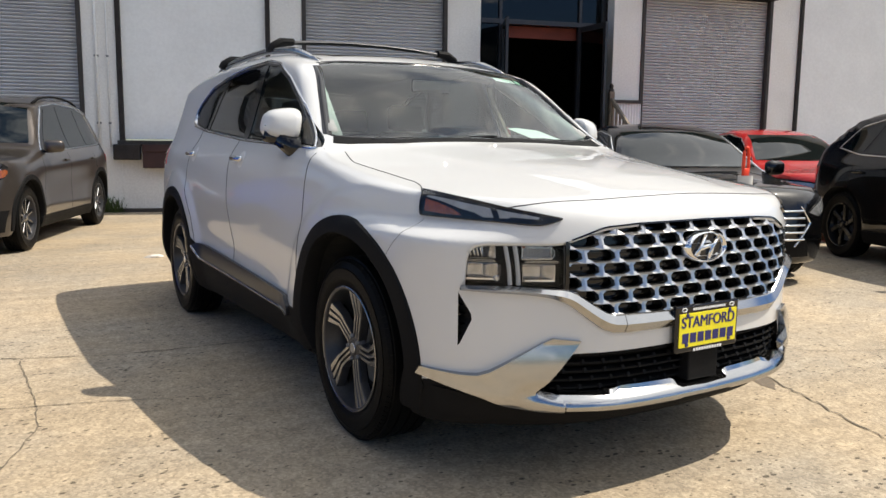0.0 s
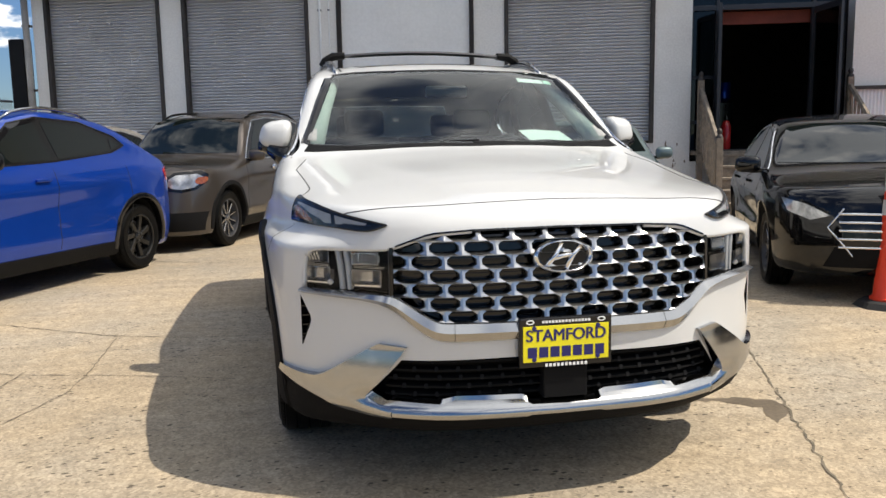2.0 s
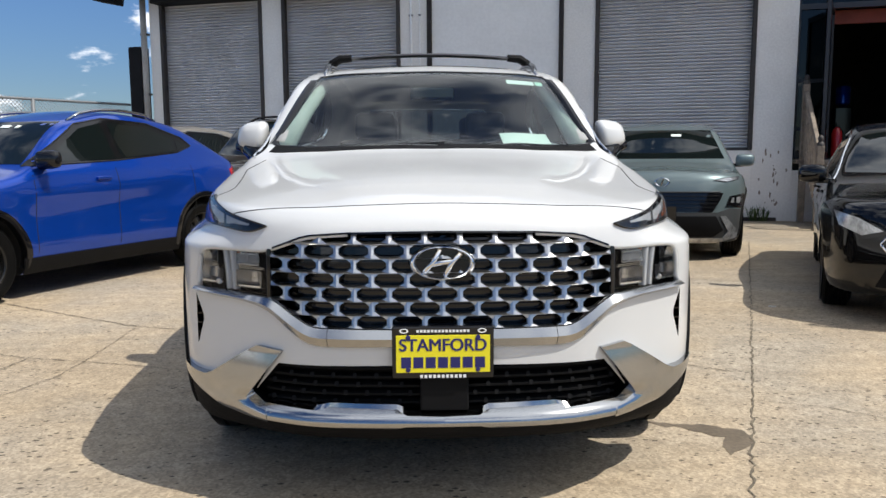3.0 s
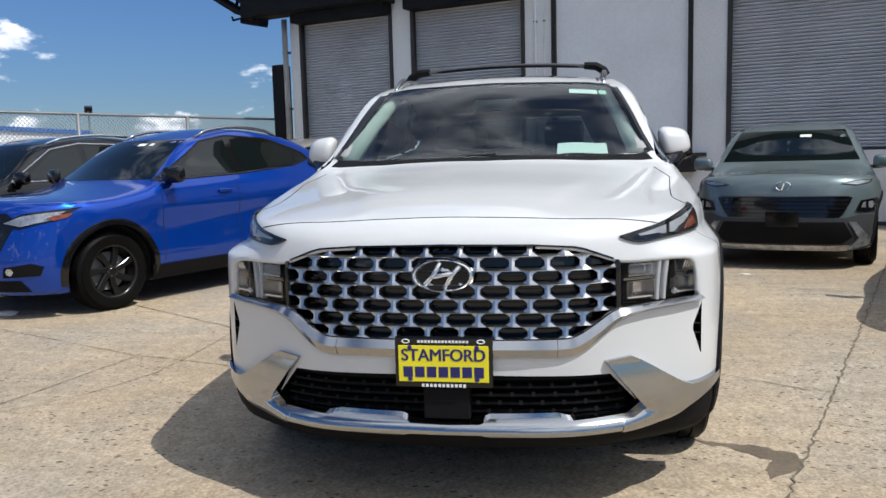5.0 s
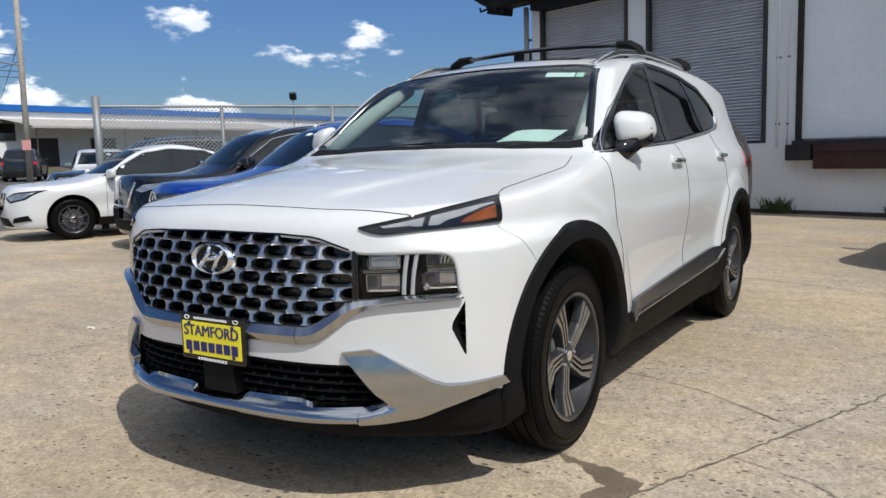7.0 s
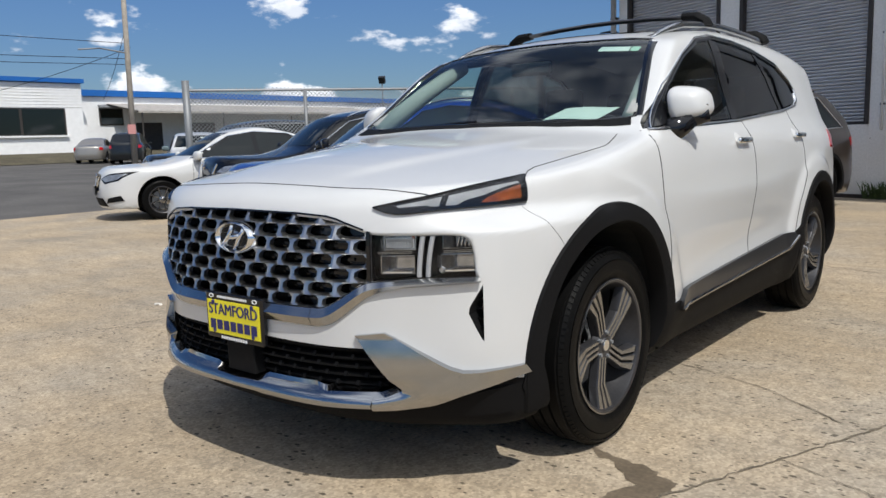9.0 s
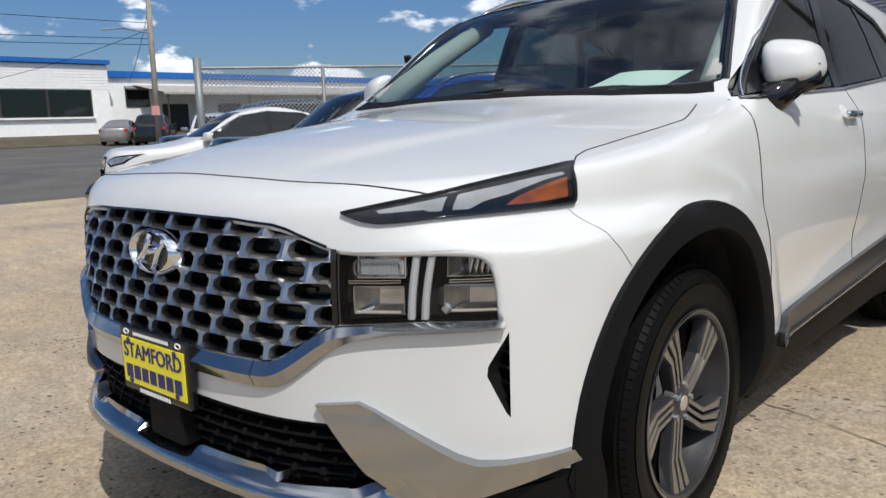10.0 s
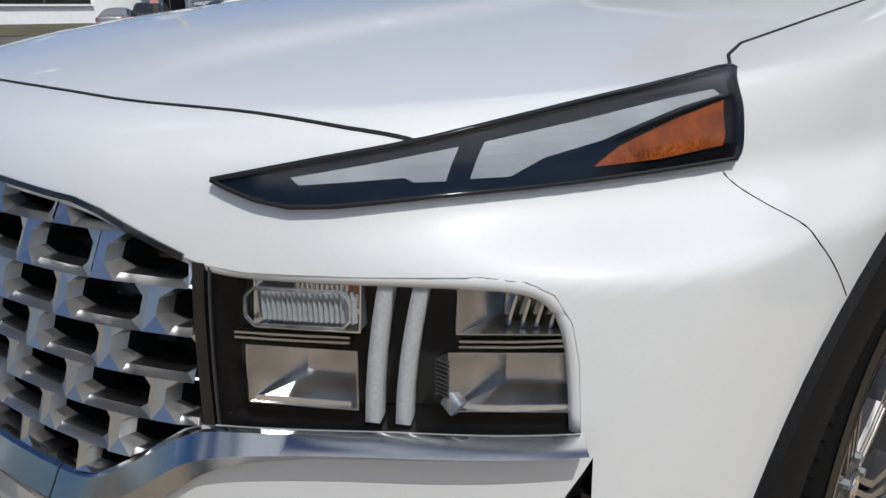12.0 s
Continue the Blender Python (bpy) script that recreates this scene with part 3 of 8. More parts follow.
def suv_wheel(parent, m):
    """An eighteen-inch wheel with five groups of machined blades over dark pockets."""
    R, w, rr = 0.37, 0.1175, 0.250
    hub = new("wheel")
    hub.parent = parent
    hub.matrix_basis = m
    prof = [(rr - 0.01, -w * 0.8), (rr + 0.02, -w * 0.95), ((R + rr) / 2, -w), (R - 0.035, -w * 0.93), (R - 0.012, -w * 0.80)]
    for g in range(4):
        a, b = -w * 0.80 + 1.6 * w * g / 4, -w * 0.80 + 1.6 * w * (g + 1) / 4
        prof += [(R - 0.001, a + 0.004), (R, (a + b) / 2), (R - 0.001, b - 0.006), (R - 0.009, b - 0.004), (R - 0.009, b + 0.002)]
    prof += [(R - 0.010, w * 0.80), (R - 0.022, w * 0.90), (R - 0.040, w * 0.95), (R - 0.046, w * 0.985), (R - 0.052, w * 0.96), ((R + rr) / 2 + 0.01, w * 1.0), ((R + rr) / 2 - 0.02, w * 1.0), (rr + 0.022, w * 0.975), (rr + 0.018, w * 0.95), (rr + 0.006, w * 0.92), (rr - 0.006, w * 0.86)]
    part("tyre", lathe(prof, 72), M["rubber"], hub, smooth=35)
    # shoulder lugs
    bm = bmesh.new()
    for k in range(96):
        a = math.tau * k / 96
        add_box(bm, (w * 0.86, (R - 0.0165) * math.cos(a), (R - 0.0165) * math.sin(a)), (0.017, 0.0175, 0.004), Matrix.Rotation(a - math.pi / 2, 4, "X") @ pose(0, 0, 0, 0, 42, 0))
    tagged(part("tread_lug", bm, M["rubber"], hub), kind="stuff")
    rp = [(rr - 0.004, w * 0.86), (rr + 0.004, w * 0.95), (rr - 0.004, w * 0.965), (rr - 0.012, w * 0.93), (rr - 0.016, w * 0.80), (rr - 0.022, w * 0.5), (rr - 0.045, w * 0.1), (rr - 0.05, -w * 0.8)]
    part("rim_barrel", lathe(rp, 64), M["rim_dark"], hub, smooth=40)
    part("rim_edge", lathe([(rr - 0.004, w * 0.958), (rr - 0.001, w * 0.970), (rr + 0.002, w * 0.958)], 64), M["rim"], hub, smooth=40)
    part("brake_disc", lathe([(0.05, -0.012), (0.165, -0.012), (0.165, -0.03), (0.05, -0.03)], 40), M["galv"], hub)
    part("backing_plate", lathe([(0.03, -0.05), (0.195, -0.05)], 32), M["well"], hub)
    fx = w * 0.80
    blades = ([(0.034, -0.024), (0.100, -0.025), (0.155, -0.026), (0.244, -0.004)], [(0.045, -0.003), (0.098, -0.004), (0.150, -0.003), (0.244, 0.036)], [(0.046, 0.018), (0.092, 0.017), (0.143, 0.019), (0.240, 0.076)])
    widths = ([0.014, 0.014, 0.017, 0.034], [0.013, 0.012, 0.014, 0.026], [0.014, 0.013, 0.016, 0.030])
    section = ((-0.74, -0.034), (-0.54, -0.006), (-0.40, 0.0), (0.40, 0.0), (0.54, -0.006), (0.74, -0.034))
    for sp in range(5):
        a = math.tau * sp / 5
        er, et = Vector((0, math.cos(a), math.sin(a))), Vector((0, -math.sin(a), math.cos(a)))
        for path, ws in zip(blades, widths):
            bm = bmesh.new()
            rows = []
            for i, ((u, v), wd) in enumerate(zip(path, ws)):
                # the blade kinks in one sharp corner and ends along the rim
                d = [Vector((1, 0)), Vector((1, 0)), Vector((1, 0.16)).normalized(), Vector((1, 0.30)).normalized()][i]
                nrm = Vector((-d.y, d.x))
                x = fx - 0.014 * (1 - u / 0.25) ** 1.5 + (0.010 if i == 3 else 0.0)
                row = []
                for q, dx in section:
                    uu, vv = u + nrm.x * wd * q, v + nrm.y * wd * q
                    row.append(bm.verts.new(er * uu + et * vv + Vector((x + dx, 0, 0))))
                rows.append(row)
            for q, r in zip(rows, rows[1:]):
                for k in range(5):
                    bm.faces.new((q[k], q[k + 1], r[k + 1], r[k])).material_index = 0 if k == 2 else 1
            bmesh.ops.recalc_face_normals(bm, faces=bm.faces)
            mesh_ob("spoke", bm, None, hub, None, [M["rim"], M["rim_dark"]])
        # dark web behind each group
        bm = bmesh.new()
        q = [(0.05, -0.032), (0.05, 0.026), (0.145, 0.028), (0.240, 0.095), (0.249, -0.016), (0.16, -0.036)]
        for dx in (-0.020, -0.045):
            bm.faces.new([bm.verts.new(er * u + et * v + Vector((fx + dx, 0, 0))) for u, v in q])
        part("spoke_web", bm, M["rim_black"], hub)
    part("hub_cap", lathe([(0.0, fx - 0.004), (0.028, fx - 0.004), (0.031, fx - 0.008), (0.056, fx - 0.012), (0.064, fx - 0.035)], 32), M["rim_dark"], hub, smooth=40)
    part("cap_badge", lathe([(0.0, fx - 0.0025), (0.020, fx - 0.0025), (0.022, fx - 0.005)], 24), M["chrome"], hub, smooth=40)
    for k in range(5):
        a = math.tau * (k + 0.5) / 5
        part("lug_nut", lathe([(0.0, 0.016), (0.008, 0.016), (0.010, 0.0)], 6, "x"), M["galv"], hub).location = (fx - 0.018, 0.048 * math.cos(a), 0.048 * math.sin(a))
    return hub


# ---- the white suv ----
def suv_extra(y, z):
    """Hollowed doors over a fuller sill."""
    mid = np.exp(-(((y - 0.0) / 0.75) ** 4))
    return mid * (-0.015 * np.exp(-(((z - 0.60 - 0.05 * y) / 0.10) ** 2)) + 0.008 * np.exp(-(((z - 0.86) / 0.07) ** 2)))


def suv_drop(y):
    """How far the shoulder falls towards the nose."""
    return np.interp(y, [-2.4, -2.1, -1.8, -1.5, -1.24, -0.9, 9], [0.27, 0.235, 0.18, 0.085, 0.03, 0.0, 0.0])


class SuvShape(Shape):
    def f(self, P):
        x, y, z = np.abs(P[:, 0]), P[:, 1], P[:, 2]
        zz = z + suv_drop(y) * np.clip((z - 0.6) / 0.25, 0, 1)
        w = self.side(zz) * self.plan(y)
        for wy, wz in self.wheels:
            r = np.hypot(y - wy, z - wz)
            w = w + 0.018 * np.exp(-(((r - 0.47) / 0.10) ** 2)) + 0.017 / (1 + np.exp((r - 0.615) / 0.013)) * np.clip((z - 0.2) / 0.3, 0, 1)
        w = w + self.extra(y, z)
        side = x - w
        yy = y - self.sweep * x * x
        hood = np.clip((-1.02 - yy) / 0.85, 0, 1) * np.clip((yy + 2.25) / 0.25, 0, 1)
        xc = 0.34 + 0.26 * np.clip((y + 2.1) / 1.1, 0, 1.2)
        ridge = 0.010 * hood * (0.5 - 0.5 * np.tanh((x - xc) / 0.038))
        top = z - (self.top(yy) + ridge - self.crown(yy) * x * x)
        up = np.clip((z - 0.868) / 0.065, 0, 1)
        up = up * up * (3 - 2 * up)
        lean = 0.20 * np.clip((x - 0.55) / 0.32, 0, 1.2) ** 3 * up
        front = self.nose(x) + self.face(z) + lean - y
        rear = y - (self.tail(x) + self.back(z))
        v = smax(side, top, 0.05)
        v = smax(v, front, 0.045)
        v = smax(v, rear, 0.09)
        return smax(v, self.bottom - z, 0.04)


SUV = SuvShape(
    top=[(-2.40, 0.92), (-2.32, 0.975), (-2.27, 0.998), (-2.22, 1.017), (-2.1, 1.045), (-1.77, 1.10), (-1.24, 1.165), (-1.06, 1.195), (-0.36, 1.625), (0.0, 1.695), (0.5, 1.73), (1.2, 1.715), (1.9, 1.645), (2.25, 1.56), (2.5, 1.3)],
    side=[(0.2, 0.87), (0.33, 0.945), (0.45, 0.968), (0.6, 0.966), (0.75, 0.970), (0.9, 0.968), (1.02, 0.956), (1.10, 0.938), (1.15, 0.912), (1.18, 0.885), (1.345, 0.818), (1.62, 0.722), (1.72, 0.65)],
    plan=[(-2.4, 0.96), (-1.76, 0.995), (-1.0, 1.0), (1.0, 1.0), (1.6, 0.985), (2.0, 0.95), (2.45, 0.87)],
    nose=[(0, -2.335), (0.25, -2.325), (0.41, -2.303), (0.555, -2.25), (0.70, -2.165), (0.83, -2.07), (0.90, -1.985), (0.94, -1.90), (0.975, -1.76), (1.0, -1.5)],
    face=[(0.2, 0.10), (0.30, 0.045), (0.40, 0.012), (0.5, 0.0), (0.72, 0.0), (0.86, 0.006), (0.93, 0.02), (1.0, 0.05), (1.1, 0.13), (1.3, 0.4)],
    tail=[(0, 2.44), (0.5, 2.41), (0.8, 2.28), (0.95, 2.05)], back=[(0.2, -0.1), (0.5, 0.0), (1.0, -0.03), (1.3, -0.12), (1.7, -0.3)],
    crown=[(-2.3, 0.06), (-2.0, 0.085), (-1.77, 0.095), (-1.24, 0.065), (-0.9, 0.05), (-0.3, 0.07), (1.0, 0.09), (2.4, 0.1)],
    sweep=0.12, wheels=[(-1.3825, 0.37), (1.3825, 0.37)], bottom=0.22, extra=suv_extra)
WP = M["white_paint"]
suv = thing("white_suv", "pearl white midsize suv with chrome mesh grille and roof racks", "suv", Matrix())


def both(half):
    """A closed outline from its half with x >= 0, listed from the top middle to the bottom middle."""
    return half + [(-a, b) for a, b in reversed(half) if a > 1e-6]


def prism_y(outline, y0, back):
    """A closed cutter: outline in (x, z) from y0 back to the given y or to a depth behind the skin."""
    bm = bmesh.new()
    a = [bm.verts.new((x, y0, z)) for x, z in outline]
    ys = back if isinstance(back, list) else [back] * len(outline)
    b = [bm.verts.new((x, y, z)) for (x, z), y in zip(outline, ys)]
    n = len(a)
    for i in range(n):
        bm.faces.new((a[i], a[(i + 1) % n], b[(i + 1) % n], b[i]))
    bmesh.ops.triangulate(bm, faces=[bm.faces.new(a), bm.faces.new(b[::-1])])
    return bm


def prism_x(outline, x0, x1):
    bm = bmesh.new()
    a, b = [[bm.verts.new((x, y, z)) for y, z in outline] for x in (x0, x1)]
    n = len(a)
    for i in range(n):
        bm.faces.new((a[i], a[(i + 1) % n], b[(i + 1) % n], b[i]))
    bmesh.ops.triangulate(bm, faces=[bm.faces.new(a), bm.faces.new(b[::-1])])
    return bm


def dense(line, step=0.03):
    out = []
    for (a, b), (c, d) in zip(line, line[1:] + line[:1]):
        k = max(1, int(math.hypot(c - a, d - b) / step))
        out += [(a + (c - a) * i / k, b + (d - b) * i / k) for i in range(k)]
    return out


def arch_r(deg, y):
    """The outer radius of the arch trim round its wheel: fuller to the front and top."""
    deg = deg % 360
    if deg > 270:
        deg -= 360
    if y > 0:
        return float(np.interp(deg, [-60, 0, 60, 120, 180, 230], [0.47, 0.485, 0.51, 0.515, 0.50, 0.47]))
    return float(np.interp(deg, [-60, -20, 15, 45, 65, 90, 115, 140, 170, 200, 230], [0.455, 0.455, 0.462, 0.487, 0.515, 0.537, 0.553, 0.560, 0.55, 0.53, 0.50]))


# outlines of the front, half by half
FACE_UP = [(0, 0.932), (0.30, 0.928), (0.42, 0.920), (0.455, 0.912), (0.545, 0.878), (0.565, 0.872), (0.60, 0.868), (0.687, 0.868), (0.776, 0.871), (0.806, 0.867), (0.824, 0.856), (0.836, 0.831), (0.842, 0.795), (0.845, 0.728)]
STRIP_TOP = [(0, 0.625), (0.405, 0.629), (0.43, 0.637), (0.487, 0.673), (0.535, 0.708), (0.56, 0.717), (0.716, 0.726), (0.847, 0.728)]
STRIP_LOW = [(0, 0.568), (0.36, 0.564), (0.415, 0.568), (0.45, 0.583), (0.50, 0.622), (0.555, 0.668), (0.60, 0.687), (0.66, 0.698), (0.848, 0.709)]
FACE_OPEN = both(FACE_UP + STRIP_TOP[-2::-1])
GRILLE = both(FACE_UP[:5] + [(0.553, 0.872), (0.553, 0.715)] + STRIP_TOP[4::-1])
INTAKE = both([(0, 0.508), (0.535, 0.501), (0.632, 0.385), (0.59, 0.352), (0, 0.357)])
LAMP = FACE_UP[5:] + [(0.716, 0.726), (0.562, 0.7175)]
SLIT = [(0.566, 0.945), (0.646, 0.963), (0.707, 0.977), (0.778, 1.0), (0.821, 1.014), (0.832, 1.02), (0.841, 1.019), (0.849, 1.009), (0.858, 0.988), (0.863, 0.96), (0.863, 0.942), (0.855, 0.94), (0.793, 0.936), (0.723, 0.932), (0.631, 0.925)]
WINDOWS = [(-0.93, 1.168), (-0.62, 1.352), (-0.30, 1.512), (-0.05, 1.605), (0.19, 1.638), (0.5, 1.632), (0.79, 1.607), (1.15, 1.542), (1.36, 1.45), (1.425, 1.385), (1.42, 1.34), (1.34, 1.302), (1.0, 1.262), (0.17, 1.205)]
SCREEN = both([(0, 1.622), (0.50, 1.612), (0.615, 1.598), (0.64, 1.575), (0.70, 1.44), (0.785, 1.235), (0.77, 1.222), (0.5, 1.21), (0, 1.205)])
VENT = [(0.853, 0.703), (0.848, 0.69), (0.822, 0.632), (0.820, 0.612), (0.848, 0.53), (0.853, 0.522)]

shell = SUV.solid(84, 204, 96, (1.12, -2.6, 2.75, 0.08, 1.88), (0.5, -1.75, 1.9, 0.52, 0.82))
wells = bmesh.new()
for s in (-1, 1):
    for y in (-1.3825, 1.3825):
        hole = prism_x([(y + (arch_r(math.degrees(a), y) - 0.06) * math.cos(a), 0.375 + (arch_r(math.degrees(a), y) - 0.06) * math.sin(a)) for a in [math.tau * k / 48 for k in range(48)]], s * 0.6, s * 1.3)
        tmp = bpy.data.meshes.new("hole")
        hole.to_mesh(tmp)
        hole.free()
        wells.from_mesh(tmp)
        bpy.data.meshes.remove(tmp)
face_ys = [float(v) for v in SUV.on("y", dense(FACE_OPEN))[:, 1] + 0.09]
front_cut = prism_y(dense(FACE_OPEN), -2.8, face_ys)
intake_cut = prism_y(dense(INTAKE), -2.8, [float(v) for v in SUV.on("y", dense(INTAKE))[:, 1] + 0.10])
vents = [prism_y([(s * a, b) for a, b in VENT], -2.8, -1.99) for s in (-1, 1)]
glass_cuts = [prism_x(WINDOWS, s * 0.3, s * 1.3) for s in (-1, 1)]
cutters = [(wells, M["well"]), (front_cut, M["gloss_black"]), (intake_cut, M["plastic"])] + [(v, M["plastic"]) for v in vents]
cutters += [(g, M["gap"]) for g in glass_cuts] + [(prism_y(SCREEN, -1.5, -0.12), M["gap"])]
cutters += [(prism_y(both([(0, 1.56), (0.5, 1.55), (0.62, 1.30), (0, 1.28)]), 2.0, 2.8), M["gap"])]
shell = carve(shell, cutters, [WP])


def inside(p, poly):
    """Whether a point lies in a polygon."""
    hit, n = False, len(poly)
    for i in range(n):
        (a, b), (c, d) = poly[i], poly[(i + 1) % n]
        if (b > p[1]) != (d > p[1]) and p[0] < (c - a) * (p[1] - b) / (d - b) + a:
            hit = not hit
    return hit


def skin(name, bm, mat, parent, shape, label=""):
    """A painted panel whose shading follows the true surface."""
    for fc in bm.faces:
        fc.smooth = True
    bmesh.ops.delete(bm, geom=[v for v in bm.verts if not v.link_faces], context="VERTS")
    co = np.array([v.co[:] for v in bm.verts])
    nm = shape.normal(co, 0.016) if len(co) else []
    ob = part(name, bm, mat, parent, label)
    if len(co):
        ob.data.normals_split_custom_set_from_vertices([tuple(v) for v in nm])
    return ob


HOOD_SIDE = [(0.0, -2.222), (0.20, -2.221), (0.40, -2.204), (0.56, -2.165), (0.64, -2.137), (0.70, -2.100), (0.75, -1.99), (0.80, -1.88), (0.832, -1.765), (0.808, -1.715), (0.797, -1.655), (0.812, -1.48), (0.842, -1.22), (0.838, -1.18), (0.79, -0.96), (0.0, -1.07)]
HOOD = HOOD_SIDE + [(-a, b) for a, b in HOOD_SIDE[-2:0:-1]]
DOOR_F = [(-0.955, 1.16), (-0.965, 0.95), (-0.955, 0.70), (-0.965, 0.40), (0.10, 0.42), (0.12, 0.60), (0.15, 0.80), (0.20, 1.0), (0.21, 1.205), (0.17, 1.64), (-0.05, 1.62), (-0.62, 1.36)]
DOOR_R = [(0.21, 1.205), (0.20, 1.0), (0.15, 0.80), (0.12, 0.60), (0.10, 0.42), (0.80, 0.45), (0.93, 0.72), (1.08, 0.88), (1.12, 1.0), (1.10, 1.27), (0.92, 1.58), (0.79, 1.63), (0.2, 1.65)]


def zone(c):
    if inside((c.x, c.y), HOOD) and c.z > 0.93 and c.y < -1.0:
        return "hood"
    if abs(c.x) > 0.6:
        if inside((c.y, c.z), DOOR_F):
            return "front_door_l" if c.x > 0 else "front_door_r"
        if inside((c.y, c.z), DOOR_R):
            return "rear_door_l" if c.x > 0 else "rear_door_r"
    if (c.z < 0.392 and c.y < -1.4) or (c.z < 0.44 and abs(c.x) > 0.7 and c.y > -1.5) or c.z < 0.30:
        return "lower"
    if c.y < -1.72 - 0.35 * max(0.0, c.z - 0.8) and c.y < -1.0:
        return "bumper"
    if c.y < -0.95 and c.z < 1.2:
        return "fender_l" if c.x > 0 else "fender_r"
    return "body"


white = faces_of(shell, WP.name)
for key, nm in (("hood", "hood"), ("front_door_l", "front_door"), ("front_door_r", "front_door"), ("rear_door_l", "rear_door"), ("rear_door_r", "rear_door"), ("bumper", "front_bumper"), ("fender_l", "fender"), ("fender_r", "fender"), ("lower", "lower_body"), ("body", "body")):
    bmz = white.copy()
    bmesh.ops.delete(bmz, geom=[fc for fc in bmz.faces if zone(fc.calc_center_median()) != key], context="FACES")
    skin(nm, bmz, M["plastic"] if key == "lower" else WP, suv, SUV)
white.free()
for s in (-1, 1):
    for y in (-1.3825, 1.3825):
        part("wheel_well", faces_of(shell, "dark_wheel_well", lambda c: c.x * s > 0 and c.y * y > 0), M["well"], suv)
part("front_recess", faces_of(shell, "gloss_black_plastic"), M["gloss_black"], suv)
part("intake_recess", faces_of(shell, "black_textured_plastic"), M["plastic"], suv)

# shut lines
HOODLINE = [(-a, b) for a, b in HOOD_SIDE[5::-1]] + HOOD_SIDE[1:6]


def flow(line, n=6):
    """A smooth line through the given points."""
    out = []
    for i in range(len(line) - 1):
        p0, p1, p2, p3 = [Vector(line[max(0, min(len(line) - 1, i + k))]) for k in (-1, 0, 1, 2)]
        for q in range(n):
            t = q / n
            v = 0.5 * (2 * p1 + (p2 - p0) * t + (2 * p0 - 5 * p1 + 4 * p2 - p3) * t * t + (3 * p1 - p0 - 3 * p2 + p3) * t ** 3)
            out.append((v.x, v.y))
    return out + [tuple(line[-1])]


part("hood_gap", ribbon(SUV, "z", flow(HOODLINE), 0.0035, 0.0012, 1, 0.01), M["gap"], suv)
for s in (-1, 1):
    part("hood_side_gap", ribbon(SUV, "z", [(s * a, b) for a, b in HOOD_SIDE[8:13]] + [(s * 0.832, -1.17), (s * 0.795, -1.03)], 0.0035, 0.0012, 1, 0.01), M["gap"], suv)
    part("bumper_gap", ribbon(SUV, "x", [(-1.834, 0.931), (-1.823, 0.897), (-1.808, 0.875), (-1.789, 0.853), (-1.778, 0.838), (-1.748, 0.799)], 0.0012, 0.0006, s, 0.008, thick=0.01), M["gap"], suv)
    part("door_gap", ribbon(SUV, "x", DOOR_F[:4], 0.005, 0.0012, s), M["gap"], suv)
    part("door_gap", ribbon(SUV, "x", DOOR_F[4:9], 0.005, 0.0012, s), M["gap"], suv)
    part("door_gap", ribbon(SUV, "x", DOOR_R[5:10], 0.005, 0.0012, s), M["gap"], suv)


# front grille: rows of eight-sided cells in a chrome lattice
def snap(p, poly):
    """The point itself if inside the outline, else the nearest point on it."""
    if inside(p, poly):
        return p
    best = None
    for (a, b), (c, d) in zip(poly, poly[1:] + poly[:1]):
        t = max(0.0, min(1.0, ((p[0] - a) * (c - a) + (p[1] - b) * (d - b)) / ((c - a) ** 2 + (d - b) ** 2 + 1e-12)))
        q = (a + t * (c - a), b + t * (d - b))
        e = math.hypot(q[0] - p[0], q[1] - p[1])
        if best is None or e < best[0]:
            best = (e, q)
    return best[1]


